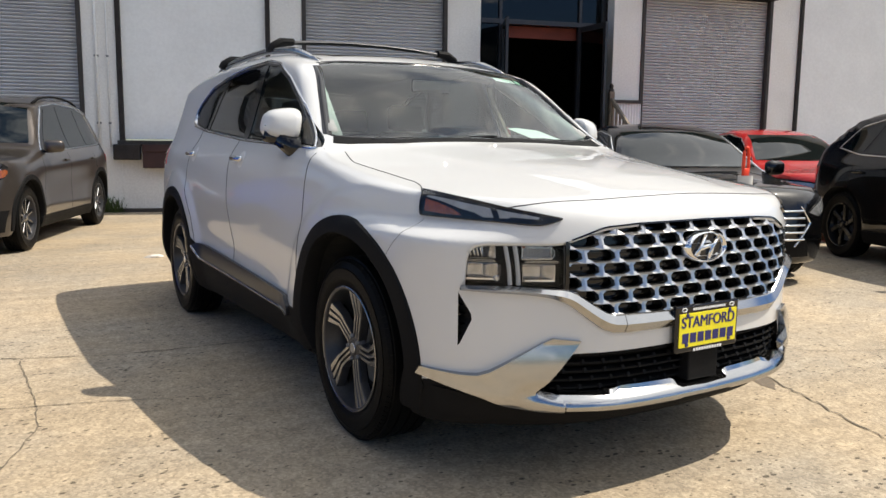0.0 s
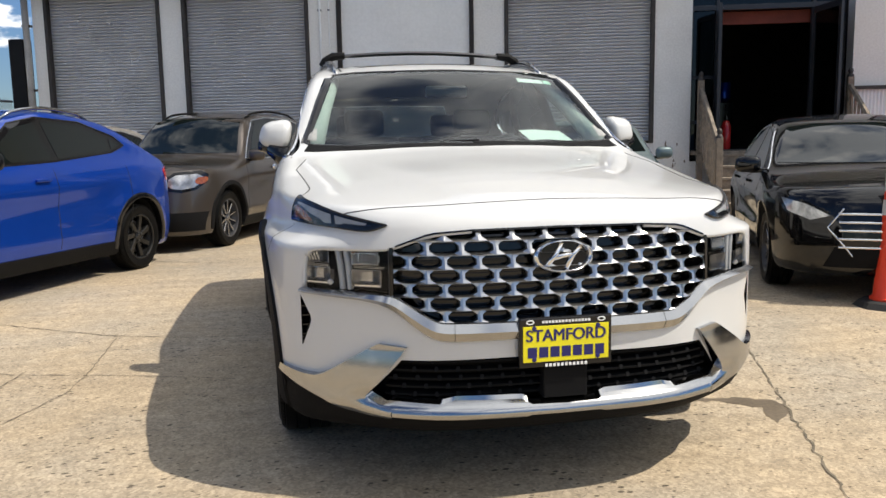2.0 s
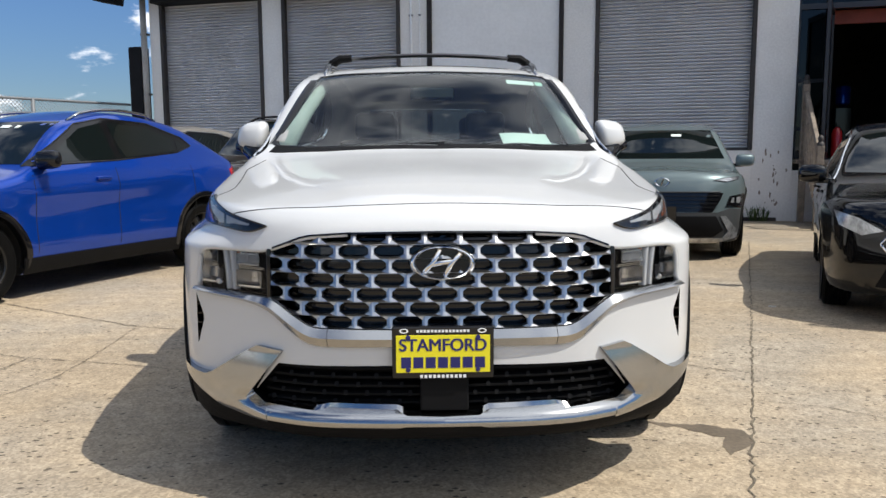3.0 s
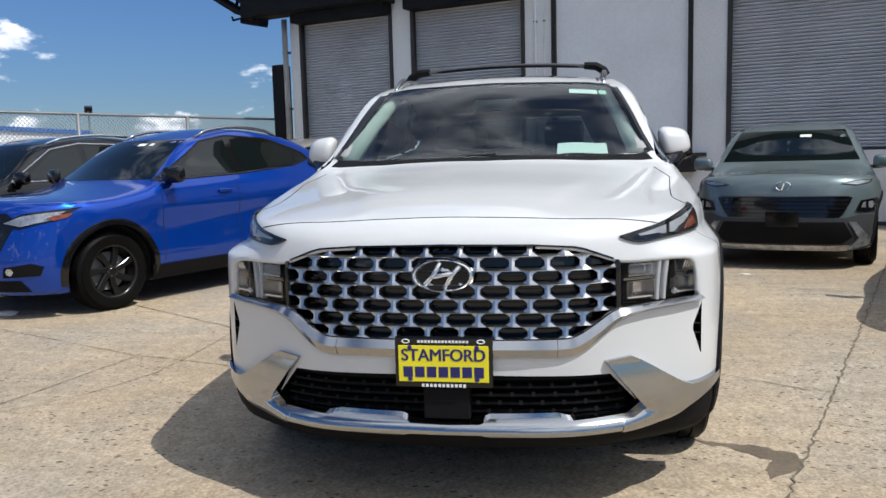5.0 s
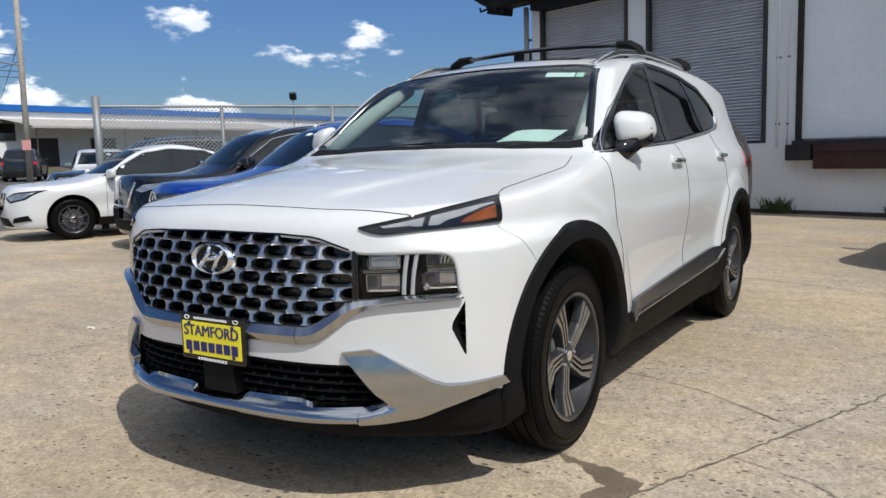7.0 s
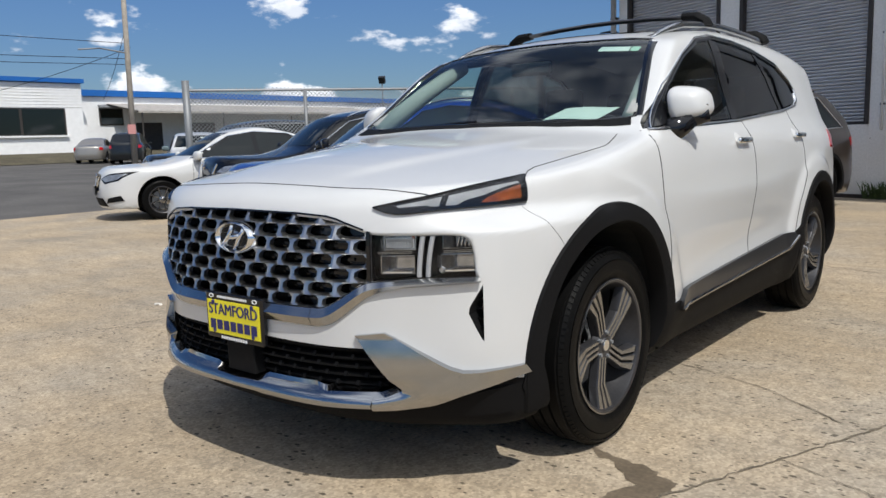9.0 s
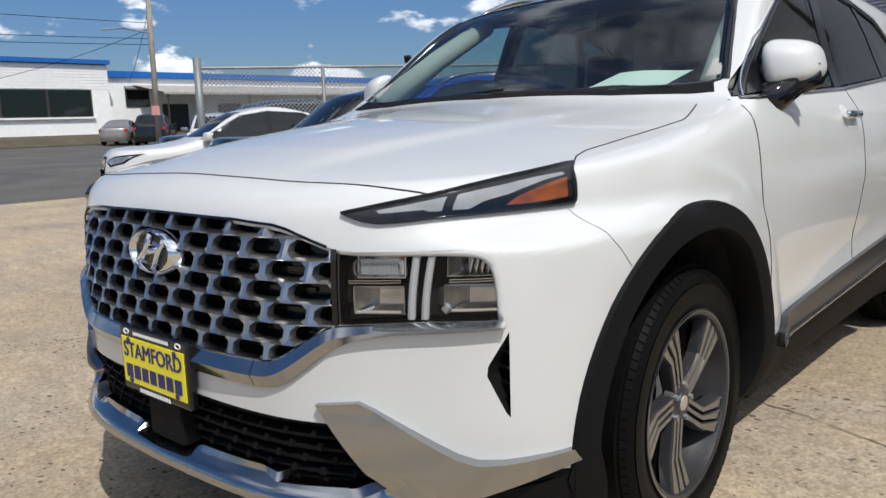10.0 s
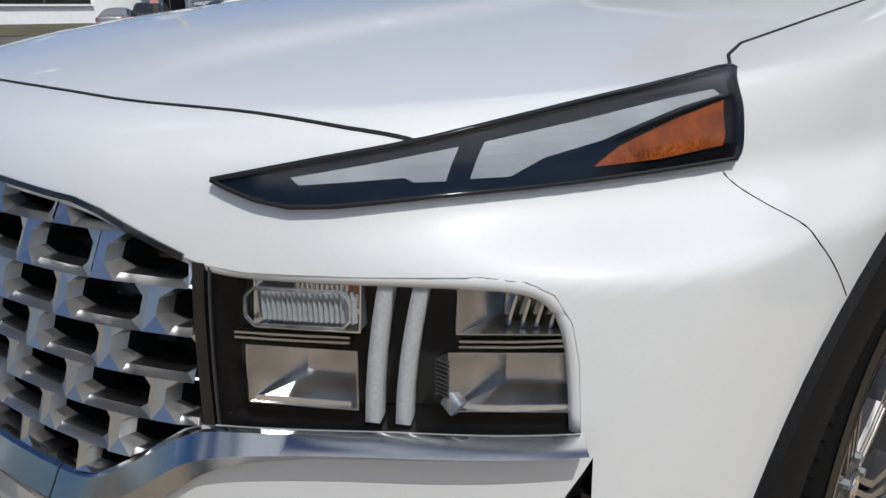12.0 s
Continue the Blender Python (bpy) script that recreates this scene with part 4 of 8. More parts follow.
def lattice(outline, px, pz, z_top, w, h, ch, front, dips, x_shift=0.0, shrink=(0.93, 0.84, 0.8)):
    """Cells with bevelled rims and tapering throats over the front skin."""
    bm = bmesh.new()
    xs, zs = [a for a, _ in outline], [b for _, b in outline]
    rings, depth = [], []
    row, z = 0, z_top
    while z > min(zs) - pz / 2:
        k = -12
        while k < 13:
            cx = k * px + (px / 2 if row % 2 else 0) + x_shift
            if min(xs) - px / 2 < cx < max(xs) + px / 2:
                def octo(sx, sz, c):
                    return [(cx + sx * a, z + sz * b) for a, b in ((-1 + c, 1), (0, 1), (1 - c, 1), (1, 1 - c * 1.9), (1, -1 + c * 1.6), (1 - c, -1), (0, -1), (-1 + c, -1), (-1, -1 + c * 1.6), (-1, 1 - c * 1.9))]
                outer = [(cx + px / 2 * a, z + pz / 2 * b) for a, b in ((-0.5, 1), (0, 1), (0.5, 1), (1, 1), (1, -1), (0.5, -1), (0, -1), (-0.5, -1), (-1, -1), (-1, 1))]
                c = ch
                rs = [outer, octo(w / 2, h / 2, c), octo(w / 2 * shrink[0], h / 2 * shrink[1], c), octo(w / 2 * shrink[2], h / 2 * shrink[2], c)]
                rs = [[snap(p, outline) for p in r] for r in rs]
                if max(a for a, _ in rs[0]) - min(a for a, _ in rs[0]) > 0.012 and max(b for _, b in rs[0]) - min(b for _, b in rs[0]) > 0.008:
                    rings.append(rs)
            k += 1
        row += 1
        z -= pz
    flat = [p for rs in rings for r in rs for p in r]
    P = SUV.on("y", flat).reshape(len(rings), 4, 10, 3)
    for rs in P:
        prev = None
        for ring, (r, d) in enumerate(zip(rs, dips)):
            mid_z = float(np.mean(rs[0][:, 2]))
            # the lower ledge of each cell falls back, the upper one a little
            ledge = [0.0] * 10 if ring in (0, 3) else [0.002] * 3 + [0.0] * 2 + [0.007] * 3 + [0.0] * 2
            now = [bm.verts.new((p[0], p[1] + front + d + q + 0.28 * (p[2] - mid_z), p[2])) for p, q in zip(r, ledge)]
            if prev:
                for i in range(10):
                    j = (i + 1) % 10
                    bm.faces.new((prev[i], prev[j], now[j], now[i])).material_index = 1 if ring == 3 else 0
            prev = now
    bmesh.ops.remove_doubles(bm, verts=bm.verts, dist=1e-5)
    bmesh.ops.dissolve_degenerate(bm, dist=1e-5, edges=bm.edges)
    bmesh.ops.recalc_face_normals(bm, faces=bm.faces)
    if sum(fc.normal.y * fc.calc_area() for fc in bm.faces) > 0:
        bmesh.ops.reverse_faces(bm, faces=bm.faces)
    return bm


tagged(mesh_ob("grille", lattice(GRILLE, 0.112, 0.0455, 0.918, 0.0950, 0.0362, 0.31, 0.004, (-0.0018, 0.0012, 0.018, 0.050), shrink=(0.965, 0.93, 0.92)), None, suv, None, [M["grille_chrome"], M["gloss_black"]]), "satin chrome mesh grille of eight-sided cells")
part("grille_backing", patch(SUV, "y", GRILLE, -0.055, 0.002, 0.06), M["gloss_black"], suv)
for i in range(13):
    z = 0.645 + 0.0225 * i
    part("grille_slat", ribbon(SUV, "y", [(-0.40 - 0.1 * math.sin(i / 4), z), (0.40 + 0.1 * math.sin(i / 4), z)], 0.010, -0.046, 1, 0.06, thick=0.06), M["gloss_black"], suv)
part("grille_surround", ribbon(SUV, "y", [(-a, b) for a, b in FACE_UP[4::-1]] + FACE_UP[1:5], 0.006, 0.003, 1, 0.03), M["gloss_black"], suv)

# rolled painted edge over grille and lamps
for s in (-1, 1):
    edge = flow([(s * a, b) for a, b in FACE_UP[1:]], 4)
    E0 = SUV.on("y", edge)
    EN = SUV.normal(E0, 0.02)
    for _ in range(12):
        for Q in (E0, EN):
            Q[1:-1] = (Q[:-2] + 2 * Q[1:-1] + Q[2:]) / 4
    part("face_edge", tube([tuple(p - n * 0.0092) for p, n in zip(E0, EN)], 0.009, 10), WP, suv, smooth=80)

# bright strip under grille and lamps
STRIP_ROWS = ((0.0, 0.002), (0.04, 0.009), (0.5, 0.024), (0.94, 0.008), (1.0, 0.002))


def strip_at(xs):
    """Rows of points across the strip at each x: bevelled edges and a crease at mid height."""
    xs = np.asarray(xs, float)
    hi, lo = np.interp(np.abs(xs), *np.array(STRIP_TOP).T), np.interp(np.abs(xs), *np.array(STRIP_LOW).T)
    out = []
    for t, o in STRIP_ROWS:
        P = SUV.on("y", np.c_[xs, lo + (hi - lo) * t])
        N = SUV.normal(P, 0.02)
        for _ in range(4):
            if len(P) > 4:
                N[1:-1] = (N[:-2] + 2 * N[1:-1] + N[2:]) / 4
                P[1:-1, 1:] = (P[:-2, 1:] + 2 * P[1:-1, 1:] + P[2:, 1:]) / 4
        out.append(P + N * o)
    return out


def fin_off(uv):
    """The fin stands proud, most so at its foot, with a bevelled upper edge."""
    z = uv[:, 1]
    full = 0.016 + 0.034 * np.clip((0.54 - z) / 0.17, 0, 1) - 0.020 * np.clip((0.350 - z) / 0.04, 0, 1)
    side = np.clip((np.abs(uv[:, 0]) - 0.72) / 0.20, 0, 1)
    return full * (1 - side) + 0.014 * side


bm = bmesh.new()
rows = [[bm.verts.new(p) for p in row] for row in strip_at(np.linspace(-0.846, 0.846, 181))]
for a, b in zip(rows, rows[1:]):
    for k in range(180):
        bm.faces.new((a[k], a[k + 1], b[k + 1], b[k]))
bmesh.ops.recalc_face_normals(bm, faces=bm.faces)
if sum(fc.normal.y for fc in bm.faces) > 0:
    bmesh.ops.reverse_faces(bm, faces=bm.faces)
part("front_strip", bm, M["satin"], suv, "satin silver strip below the grille", smooth=22)
for s in (-1, 1):
    bm = bmesh.new()
    rows = [[bm.verts.new(p + np.array((0, -0.0007, 0))) for p in row] for row in strip_at([s * 0.3638, s * 0.3652])]
    for a, b in zip(rows, rows[1:]):
        bm.faces.new((a[0], a[1], b[1], b[0]))
    part("strip_joint", bm, M["gap"], suv)

# silver fins and lower lip
FIN = [(0.515, 0.546), (0.60, 0.556), (0.63, 0.54), (0.77, 0.445), (0.80, 0.432), (0.84, 0.430), (0.922, 0.436), (0.928, 0.408), (0.86, 0.385), (0.78, 0.362), (0.70, 0.332), (0.62, 0.318), (0.56, 0.316), (0.56, 0.362), (0.59, 0.364), (0.632, 0.384)]


def lip_y(x, z, foot_y):
    """How far forward the lower lip stands: a sloping top over a blunt edge."""
    return foot_y - float(np.interp(z, [0.300, 0.312, 0.322, 0.344, 0.370], [0.030, 0.048, 0.054, 0.046, 0.012]))


for s in (-1, 1):
    fin = patch(SUV, "y", [(s * a, b) for a, b in FIN], fin_off, 0.05, 0.01)
    foot = SUV.on("y", [(v.co.x, 0.40) for v in fin.verts])
    for v, p in zip(fin.verts, foot):
        k = max(0.0, min(1.0, (0.72 - abs(v.co.x)) / 0.14)) * max(0.0, min(1.0, (0.41 - v.co.z) / 0.04))
        if v.co.y < p[1] + 0.03:
            v.co.y += k * (lip_y(v.co.x, v.co.z, p[1]) - v.co.y)
    part("bumper_fin", fin, M["satin"], suv, "satin silver bumper fin", smooth=30)
LIP = both([(0, 0.347), (0.115, 0.349), (0.148, 0.364), (0.37, 0.368), (0.41, 0.358), (0.575, 0.364), (0.575, 0.315), (0.44, 0.312), (0.15, 0.306), (0.12, 0.316), (0, 0.317)])
lip = patch(SUV, "y", LIP, 0.0, 0.05, 0.0075)
foot = SUV.on("y", [(v.co.x, 0.40) for v in lip.verts])
for v, p in zip(lip.verts, foot):
    if v.co.y < p[1] + 0.06:
        v.co.y = lip_y(v.co.x, v.co.z, p[1])
part("lower_lip", lip, M["satin"], suv, "satin silver lower bumper lip", smooth=30)
VAL = both([(0, 0.312), (0.62, 0.312), (0.75, 0.335), (0.86, 0.365), (0.90, 0.372), (0.885, 0.275), (0.6, 0.262), (0, 0.262)])
part("lower_valance", patch(SUV, "y", VAL, 0.006, 0.03, 0.03), M["plastic"], suv, smooth=40)

# lower intake mesh
for i in range(5):
    z = 0.372 + 0.030 * i
    xw = min(0.60, 0.632 - (z - 0.385) * 0.83) - 0.01
    part("intake_slat", ribbon(SUV, "y", [(-xw, z), (-0.3, z), (0.3, z), (xw, z)], 0.007, -0.012, 1, 0.05, thick=0.05), M["plastic"], suv)
    bm = bmesh.new()
    for k in range(int(2 * xw / 0.07) + 1):
        x = -xw + 0.03 + 0.07 * k + (0.035 if i % 2 else 0)
        if abs(x) < xw - 0.01:
            p = SUV.on("y", [(x, z + 0.009)])[0]
            add_box(bm, (x, p[1] + 0.016, z + 0.006), (0.012, 0.008, 0.016), pose(0, 0, 0, -25, 0, 0))
    tagged(part("intake_stud", bm, M["plastic"], suv), kind="stuff")
part("radar_cover", box((0.005, -2.318, 0.415), (0.155, 0.05, 0.11), bevel=0.006), M["plastic"], suv)
for s in (-1, 1):
    for i in range(4):
        part("vent_slat", box((s * 0.838, -2.028, 0.56 + 0.033 * i), (0.026, 0.03, 0.005)), M["gloss_black"], suv)

# plate and badge
plate = part("plate_holder", box((0, -2.347, 0.555), (0.322, 0.022, 0.168), bevel=0.006), M["gloss_black"], suv, "yellow dealer plate in a black frame")
part("plate_face", box((0, -2.3595, 0.551), (0.296, 0.003, 0.120), bevel=0.001), M["plate_yellow"], plate)


def bars(x0, x1, z0, z1, n, mat, gap=0.18):
    """A line of print as plain bars."""
    step = (x1 - x0) / n
    for i in range(n):
        part("print_bar", box((x0 + step * (i + 0.5), -2.3613, (z0 + z1) / 2), (step * (1 - gap), 0.0016, z1 - z0)), mat, plate)


tx = bpy.data.curves.new("plate_word", "FONT")
tx.body, tx.size, tx.extrude, tx.offset, tx.align_x = "STAMFORD", 0.056, 0.0006, 0.0, "CENTER"
tob = new("plate_word", tx)
word = bpy.data.meshes.new_from_object(tob.evaluated_get(bpy.context.evaluated_depsgraph_get()))
bpy.data.objects.remove(tob)
wbm = bmesh.new()
for k, dx in enumerate((0.0, 0.0016, -0.0016)):
    # thick strokes: the word laid down three times, a hair apart
    first = len(wbm.verts)
    wbm.from_mesh(word)
    wbm.verts.ensure_lookup_table()
    for v in wbm.verts[first:]:
        v.co += Vector((dx, 0.0004 * (k - 1), -0.0002 * k))
bpy.data.meshes.remove(word)
wide = max(v.co.x for v in wbm.verts) - min(v.co.x for v in wbm.verts)
bmesh.ops.transform(wbm, matrix=pose(0, -2.3618, 0.561, 90, 0, 0) @ Matrix.Diagonal((0.276 / wide, 1, 1, 1)), verts=wbm.verts)
part("plate_word", wbm, M["navy"], plate)
bars(-0.136, 0.136, 0.506, 0.541, 7, M["navy"], 0.2)
bars(-0.085, 0.085, 0.6205, 0.6285, 15, M["white_print"], 0.3)
bars(-0.075, 0.075, 0.474, 0.484, 11, M["white_print"], 0.35)
for x in (-0.11, 0.11):
    for z in (0.604, 0.500):
        part("bolt", lathe([(0.0, 0.004), (0.007, 0.003), (0.008, 0.0)], 10, "z"), M["navy"], plate, smooth=50).matrix_basis = pose(x, -2.361, z, 90, 0, 0)
    part("frame_mark", lathe([(0.007, 0.0), (0.009, 0.002), (0.011, 0.0)], 12, "z"), M["white_print"], plate).matrix_basis = pose(x * 1.12, -2.3585, 0.6245, 90, 0, 0) @ Matrix.Diagonal((1.3, 0.7, 1, 1))
bd = new("badge")
bd.parent = suv
bd.matrix_basis = pose(0, -2.328, 0.836, 86, 0, 0)
bmr = lathe([(0.080, -0.02), (0.082, 0.010), (0.090, 0.017), (0.100, 0.010), (0.104, -0.02)], 48, "z")
bmesh.ops.transform(bmr, matrix=Matrix.Diagonal((1.03, 0.55, 1, 1)), verts=bmr.verts)
part("badge_ring", bmr, M["chrome"], bd, smooth=50)
bmr = lathe([(0.0, 0.002), (0.083, 0.002)], 40, "z")
bmesh.ops.transform(bmr, matrix=Matrix.Diagonal((1.03, 0.55, 1, 1)), verts=bmr.verts)
part("badge_back", bmr, M["gloss_black"], bd)
for path in ([(-0.058, -0.030), (-0.030, 0.0), (-0.006, 0.042)], [(0.006, -0.042), (0.030, 0.0), (0.058, 0.030)], [(-0.036, -0.007), (0.0, 0.001), (0.036, 0.007)]):
    bmr = add_tube(bmesh.new(), [(a, b, 0.006) for a, b in path], 0.0085, 8)
    part("badge_bar", bmr, M["chrome"], bd, smooth=60)

# upper lamp slits
for s in (-1, 1):
    slit = part("running_lamp", patch(SUV, "y", [(s * a, b) for a, b in SLIT], 0.0035, 0.012, 0.0075), M["gloss_black"], suv, "slim dark running lamp with amber side", smooth=40)
    ins = [(0.627, 0.949), (0.676, 0.959), (0.726, 0.971), (0.724, 0.944), (0.706, 0.944), (0.7, 0.948), (0.634, 0.943)]
    part("light_guide", patch(SUV, "y", [(s * a, b) for a, b in ins], 0.0048, 0.004, 0.01), M["lamp_guide"], slit)
    ins2 = [(0.739, 0.974), (0.786, 0.988), (0.823, 1.001), (0.841, 1.006), (0.846, 1.001), (0.83, 0.993), (0.799, 0.97), (0.773, 0.959), (0.758, 0.945), (0.737, 0.945)]
    part("light_guide", patch(SUV, "y", [(s * a, b) for a, b in ins2], 0.0048, 0.004, 0.0075), M["lamp_guide"], slit)
    amb = [(0.798, 0.948), (0.808, 0.964), (0.83, 0.983), (0.849, 0.996), (0.856, 0.965), (0.856, 0.955), (0.828, 0.949)]
    part("indicator", patch(SUV, "y", [(s * a, b) for a, b in amb], 0.0056, 0.004, 0.0075), M["amber"], slit)
    part("lens", patch(SUV, "y", [(s * a, b) for a, b in SLIT], 0.0085, 0.003, 0.0075), M["lens_glass"], slit, smooth=40)
    part("lens_edge", ribbon(SUV, "y", flow([(s * a, b) for a, b in SLIT + SLIT[:1]], 3), 0.0042, 0.0092, 1, 0.006, thick=0.012), M["gloss_black"], slit, smooth=40)


# main lamps
def deep(x, z, d, s=1):
    p = SUV.on("y", [(s * x, z)])[0]
    return Vector((s * x, p[1] + d, z))


def lamp_box(name, x0, x1, z0, z1, d0, d1, mat, parent, s, inset=0.18):
    """An open reflector tub behind the lens."""
    bm = bmesh.new()
    w, h = (x1 - x0) * inset, (z1 - z0) * inset
    rim_w = 0.0012
    a = [bm.verts.new(deep(x, z, d0, s)) for x, z in ((x0 - rim_w, z0 - rim_w), (x1 + rim_w, z0 - rim_w), (x1 + rim_w, z1 + rim_w), (x0 - rim_w, z1 + rim_w))]
    b = [bm.verts.new(deep(x, z, d0, s)) for x, z in ((x0, z0), (x1, z0), (x1, z1), (x0, z1))]
    c = [bm.verts.new(deep(x, z, d1, s)) for x, z in ((x0 + w, z0 + h), (x1 - w, z0 + h), (x1 - w, z1 - h), (x0 + w, z1 - h))]
    for q, r in ((a, b), (b, c)):
        for i in range(4):
            bm.faces.new((q[i], q[(i + 1) % 4], r[(i + 1) % 4], r[i]))
    bm.faces.new(c)
    bmesh.ops.recalc_face_normals(bm, faces=bm.faces)
    if sum(fc.normal.y * fc.calc_area() for fc in bm.faces) > 0:
        bmesh.ops.reverse_faces(bm, faces=bm.faces)
    return part(name, bm, mat, parent)


for s in (-1, 1):
    lp = part("headlamp", patch(SUV, "y", [(s * a, b) for a, b in LAMP], -0.055, 0.002, 0.04), M["gap"], suv, "clear headlamp with black housing and twin light bars")
    part("lens", patch(SUV, "y", [(s * a, b) for a, b in LAMP], -0.004, 0.003, 0.04), M["lens_glass"], lp, smooth=40).visible_shadow = False
    part("inner_border", ribbon(SUV, "y", [(s * 0.559, 0.874), (s * 0.561, 0.7165)], 0.012, 0.001, 1, 0.02, thick=0.08), M["gloss_black"], lp)
    part("border_line", ribbon(SUV, "y", [(s * 0.568, 0.872), (s * 0.569, 0.717)], 0.002, -0.001, 1, 0.02), M["rim_dark"], lp)
    lamp_box("indicator_tub", 0.599, 0.682, 0.815, 0.862, 0.012, 0.045, M["reflector"], lp, s, 0.1)
    bm = bmesh.new()
    for i in range(18):
        x = 0.604 + 0.0042 * i
        bm2 = deep(x, 0.836, 0.016, s)
        add_box(bm, bm2, (0.0014, 0.006, 0.030))
    part("ribbed_lens", bm, M["lamp_white"], lp)
    part("ribbed_cover", patch(SUV, "y", [(s * a, b) for a, b in ((0.598, 0.827), (0.605, 0.819), (0.675, 0.819), (0.682, 0.827), (0.682, 0.845), (0.675, 0.853), (0.605, 0.853), (0.598, 0.845))], -0.008, 0.004, 0.03), M["lens_glass"], lp)
    part("marker", patch(SUV, "y", [(s * a, b) for a, b in ((0.679, 0.850), (0.686, 0.850), (0.687, 0.863), (0.678, 0.863))], -0.012, 0.004, 0.03), M["amber"], lp)
    lamp_box("low_beam", 0.594, 0.682, 0.742, 0.797, 0.008, 0.05, M["lamp_tub"], lp, s, 0.22)
    lamp_box("outer_beam", 0.756, 0.834, 0.818, 0.860, 0.010, 0.045, M["lamp_tub"], lp, s, 0.2)
    lamp_box("high_beam", 0.752, 0.840, 0.746, 0.800, 0.008, 0.05, M["lamp_tub"], lp, s, 0.22)
    for line in ([(0.597, 0.795), (0.597, 0.745), (0.680, 0.744)], [(0.757, 0.748), (0.838, 0.748)]):
        part("bright_edge", ribbon(SUV, "y", [(s * a, b) for a, b in line], 0.0055, -0.010, 1, 0.02, thick=0.012), M["chrome"], lp)
    for k in range(5):
        part("facet_rib", box(deep(0.790 + 0.009 * k, 0.838 - 0.002 * k, 0.022, s), (0.003, 0.01, 0.030 - 0.003 * k), pose(0, 0, 0, 0, s * 18, 0)), M["reflector"], lp)
    for z in (0.8085, 0.8035):
        part("divider", ribbon(SUV, "y", [(s * 0.585, z), (s * 0.68, z + 0.001)], 0.0022, -0.010, 1, 0.03, thick=0.03), M["satin"] if z > 0.795 else M["gloss_black"], lp)
        part("divider", ribbon(SUV, "y", [(s * 0.762, z + 0.002), (s * 0.840, z + 0.003)], 0.0022, -0.010, 1, 0.03, thick=0.03), M["satin"] if z > 0.795 else M["gloss_black"], lp)
    for x0, lean in ((0.697, 0.011), (0.7205, 0.014)):
        bar_line = [(s * (x0 + lean * ((z - 0.727) / 0.14) ** 1.6), z) for z in (0.729, 0.76, 0.79, 0.82, 0.85, 0.866)]
        part("light_bar", ribbon(SUV, "y", bar_line, 0.0135, -0.008, 1, 0.02, thick=0.03), M["lamp_white"], lp, smooth=40)
    for i in range(9):
        part("cooling_rib", box(deep(0.745, 0.76 + 0.004 * i, 0.016, s), (0.014, 0.012, 0.002)), M["rim_dark"], lp)
    part("prism_block", box(deep(0.752, 0.752, 0.014, s), (0.018, 0.012, 0.020), pose(0, 0, 0, 0, s * 35, 0), 0.003), M["lamp_clear"], lp)
    part("lens_bezel", ribbon(SUV, "y", [(s * a, b) for a, b in ((0.598, 0.827), (0.605, 0.819), (0.675, 0.819), (0.682, 0.827), (0.682, 0.845), (0.675, 0.853), (0.605, 0.853), (0.598, 0.845), (0.598, 0.827))], 0.003, -0.006, 1, 0.02), M["lamp_clear"], lp)

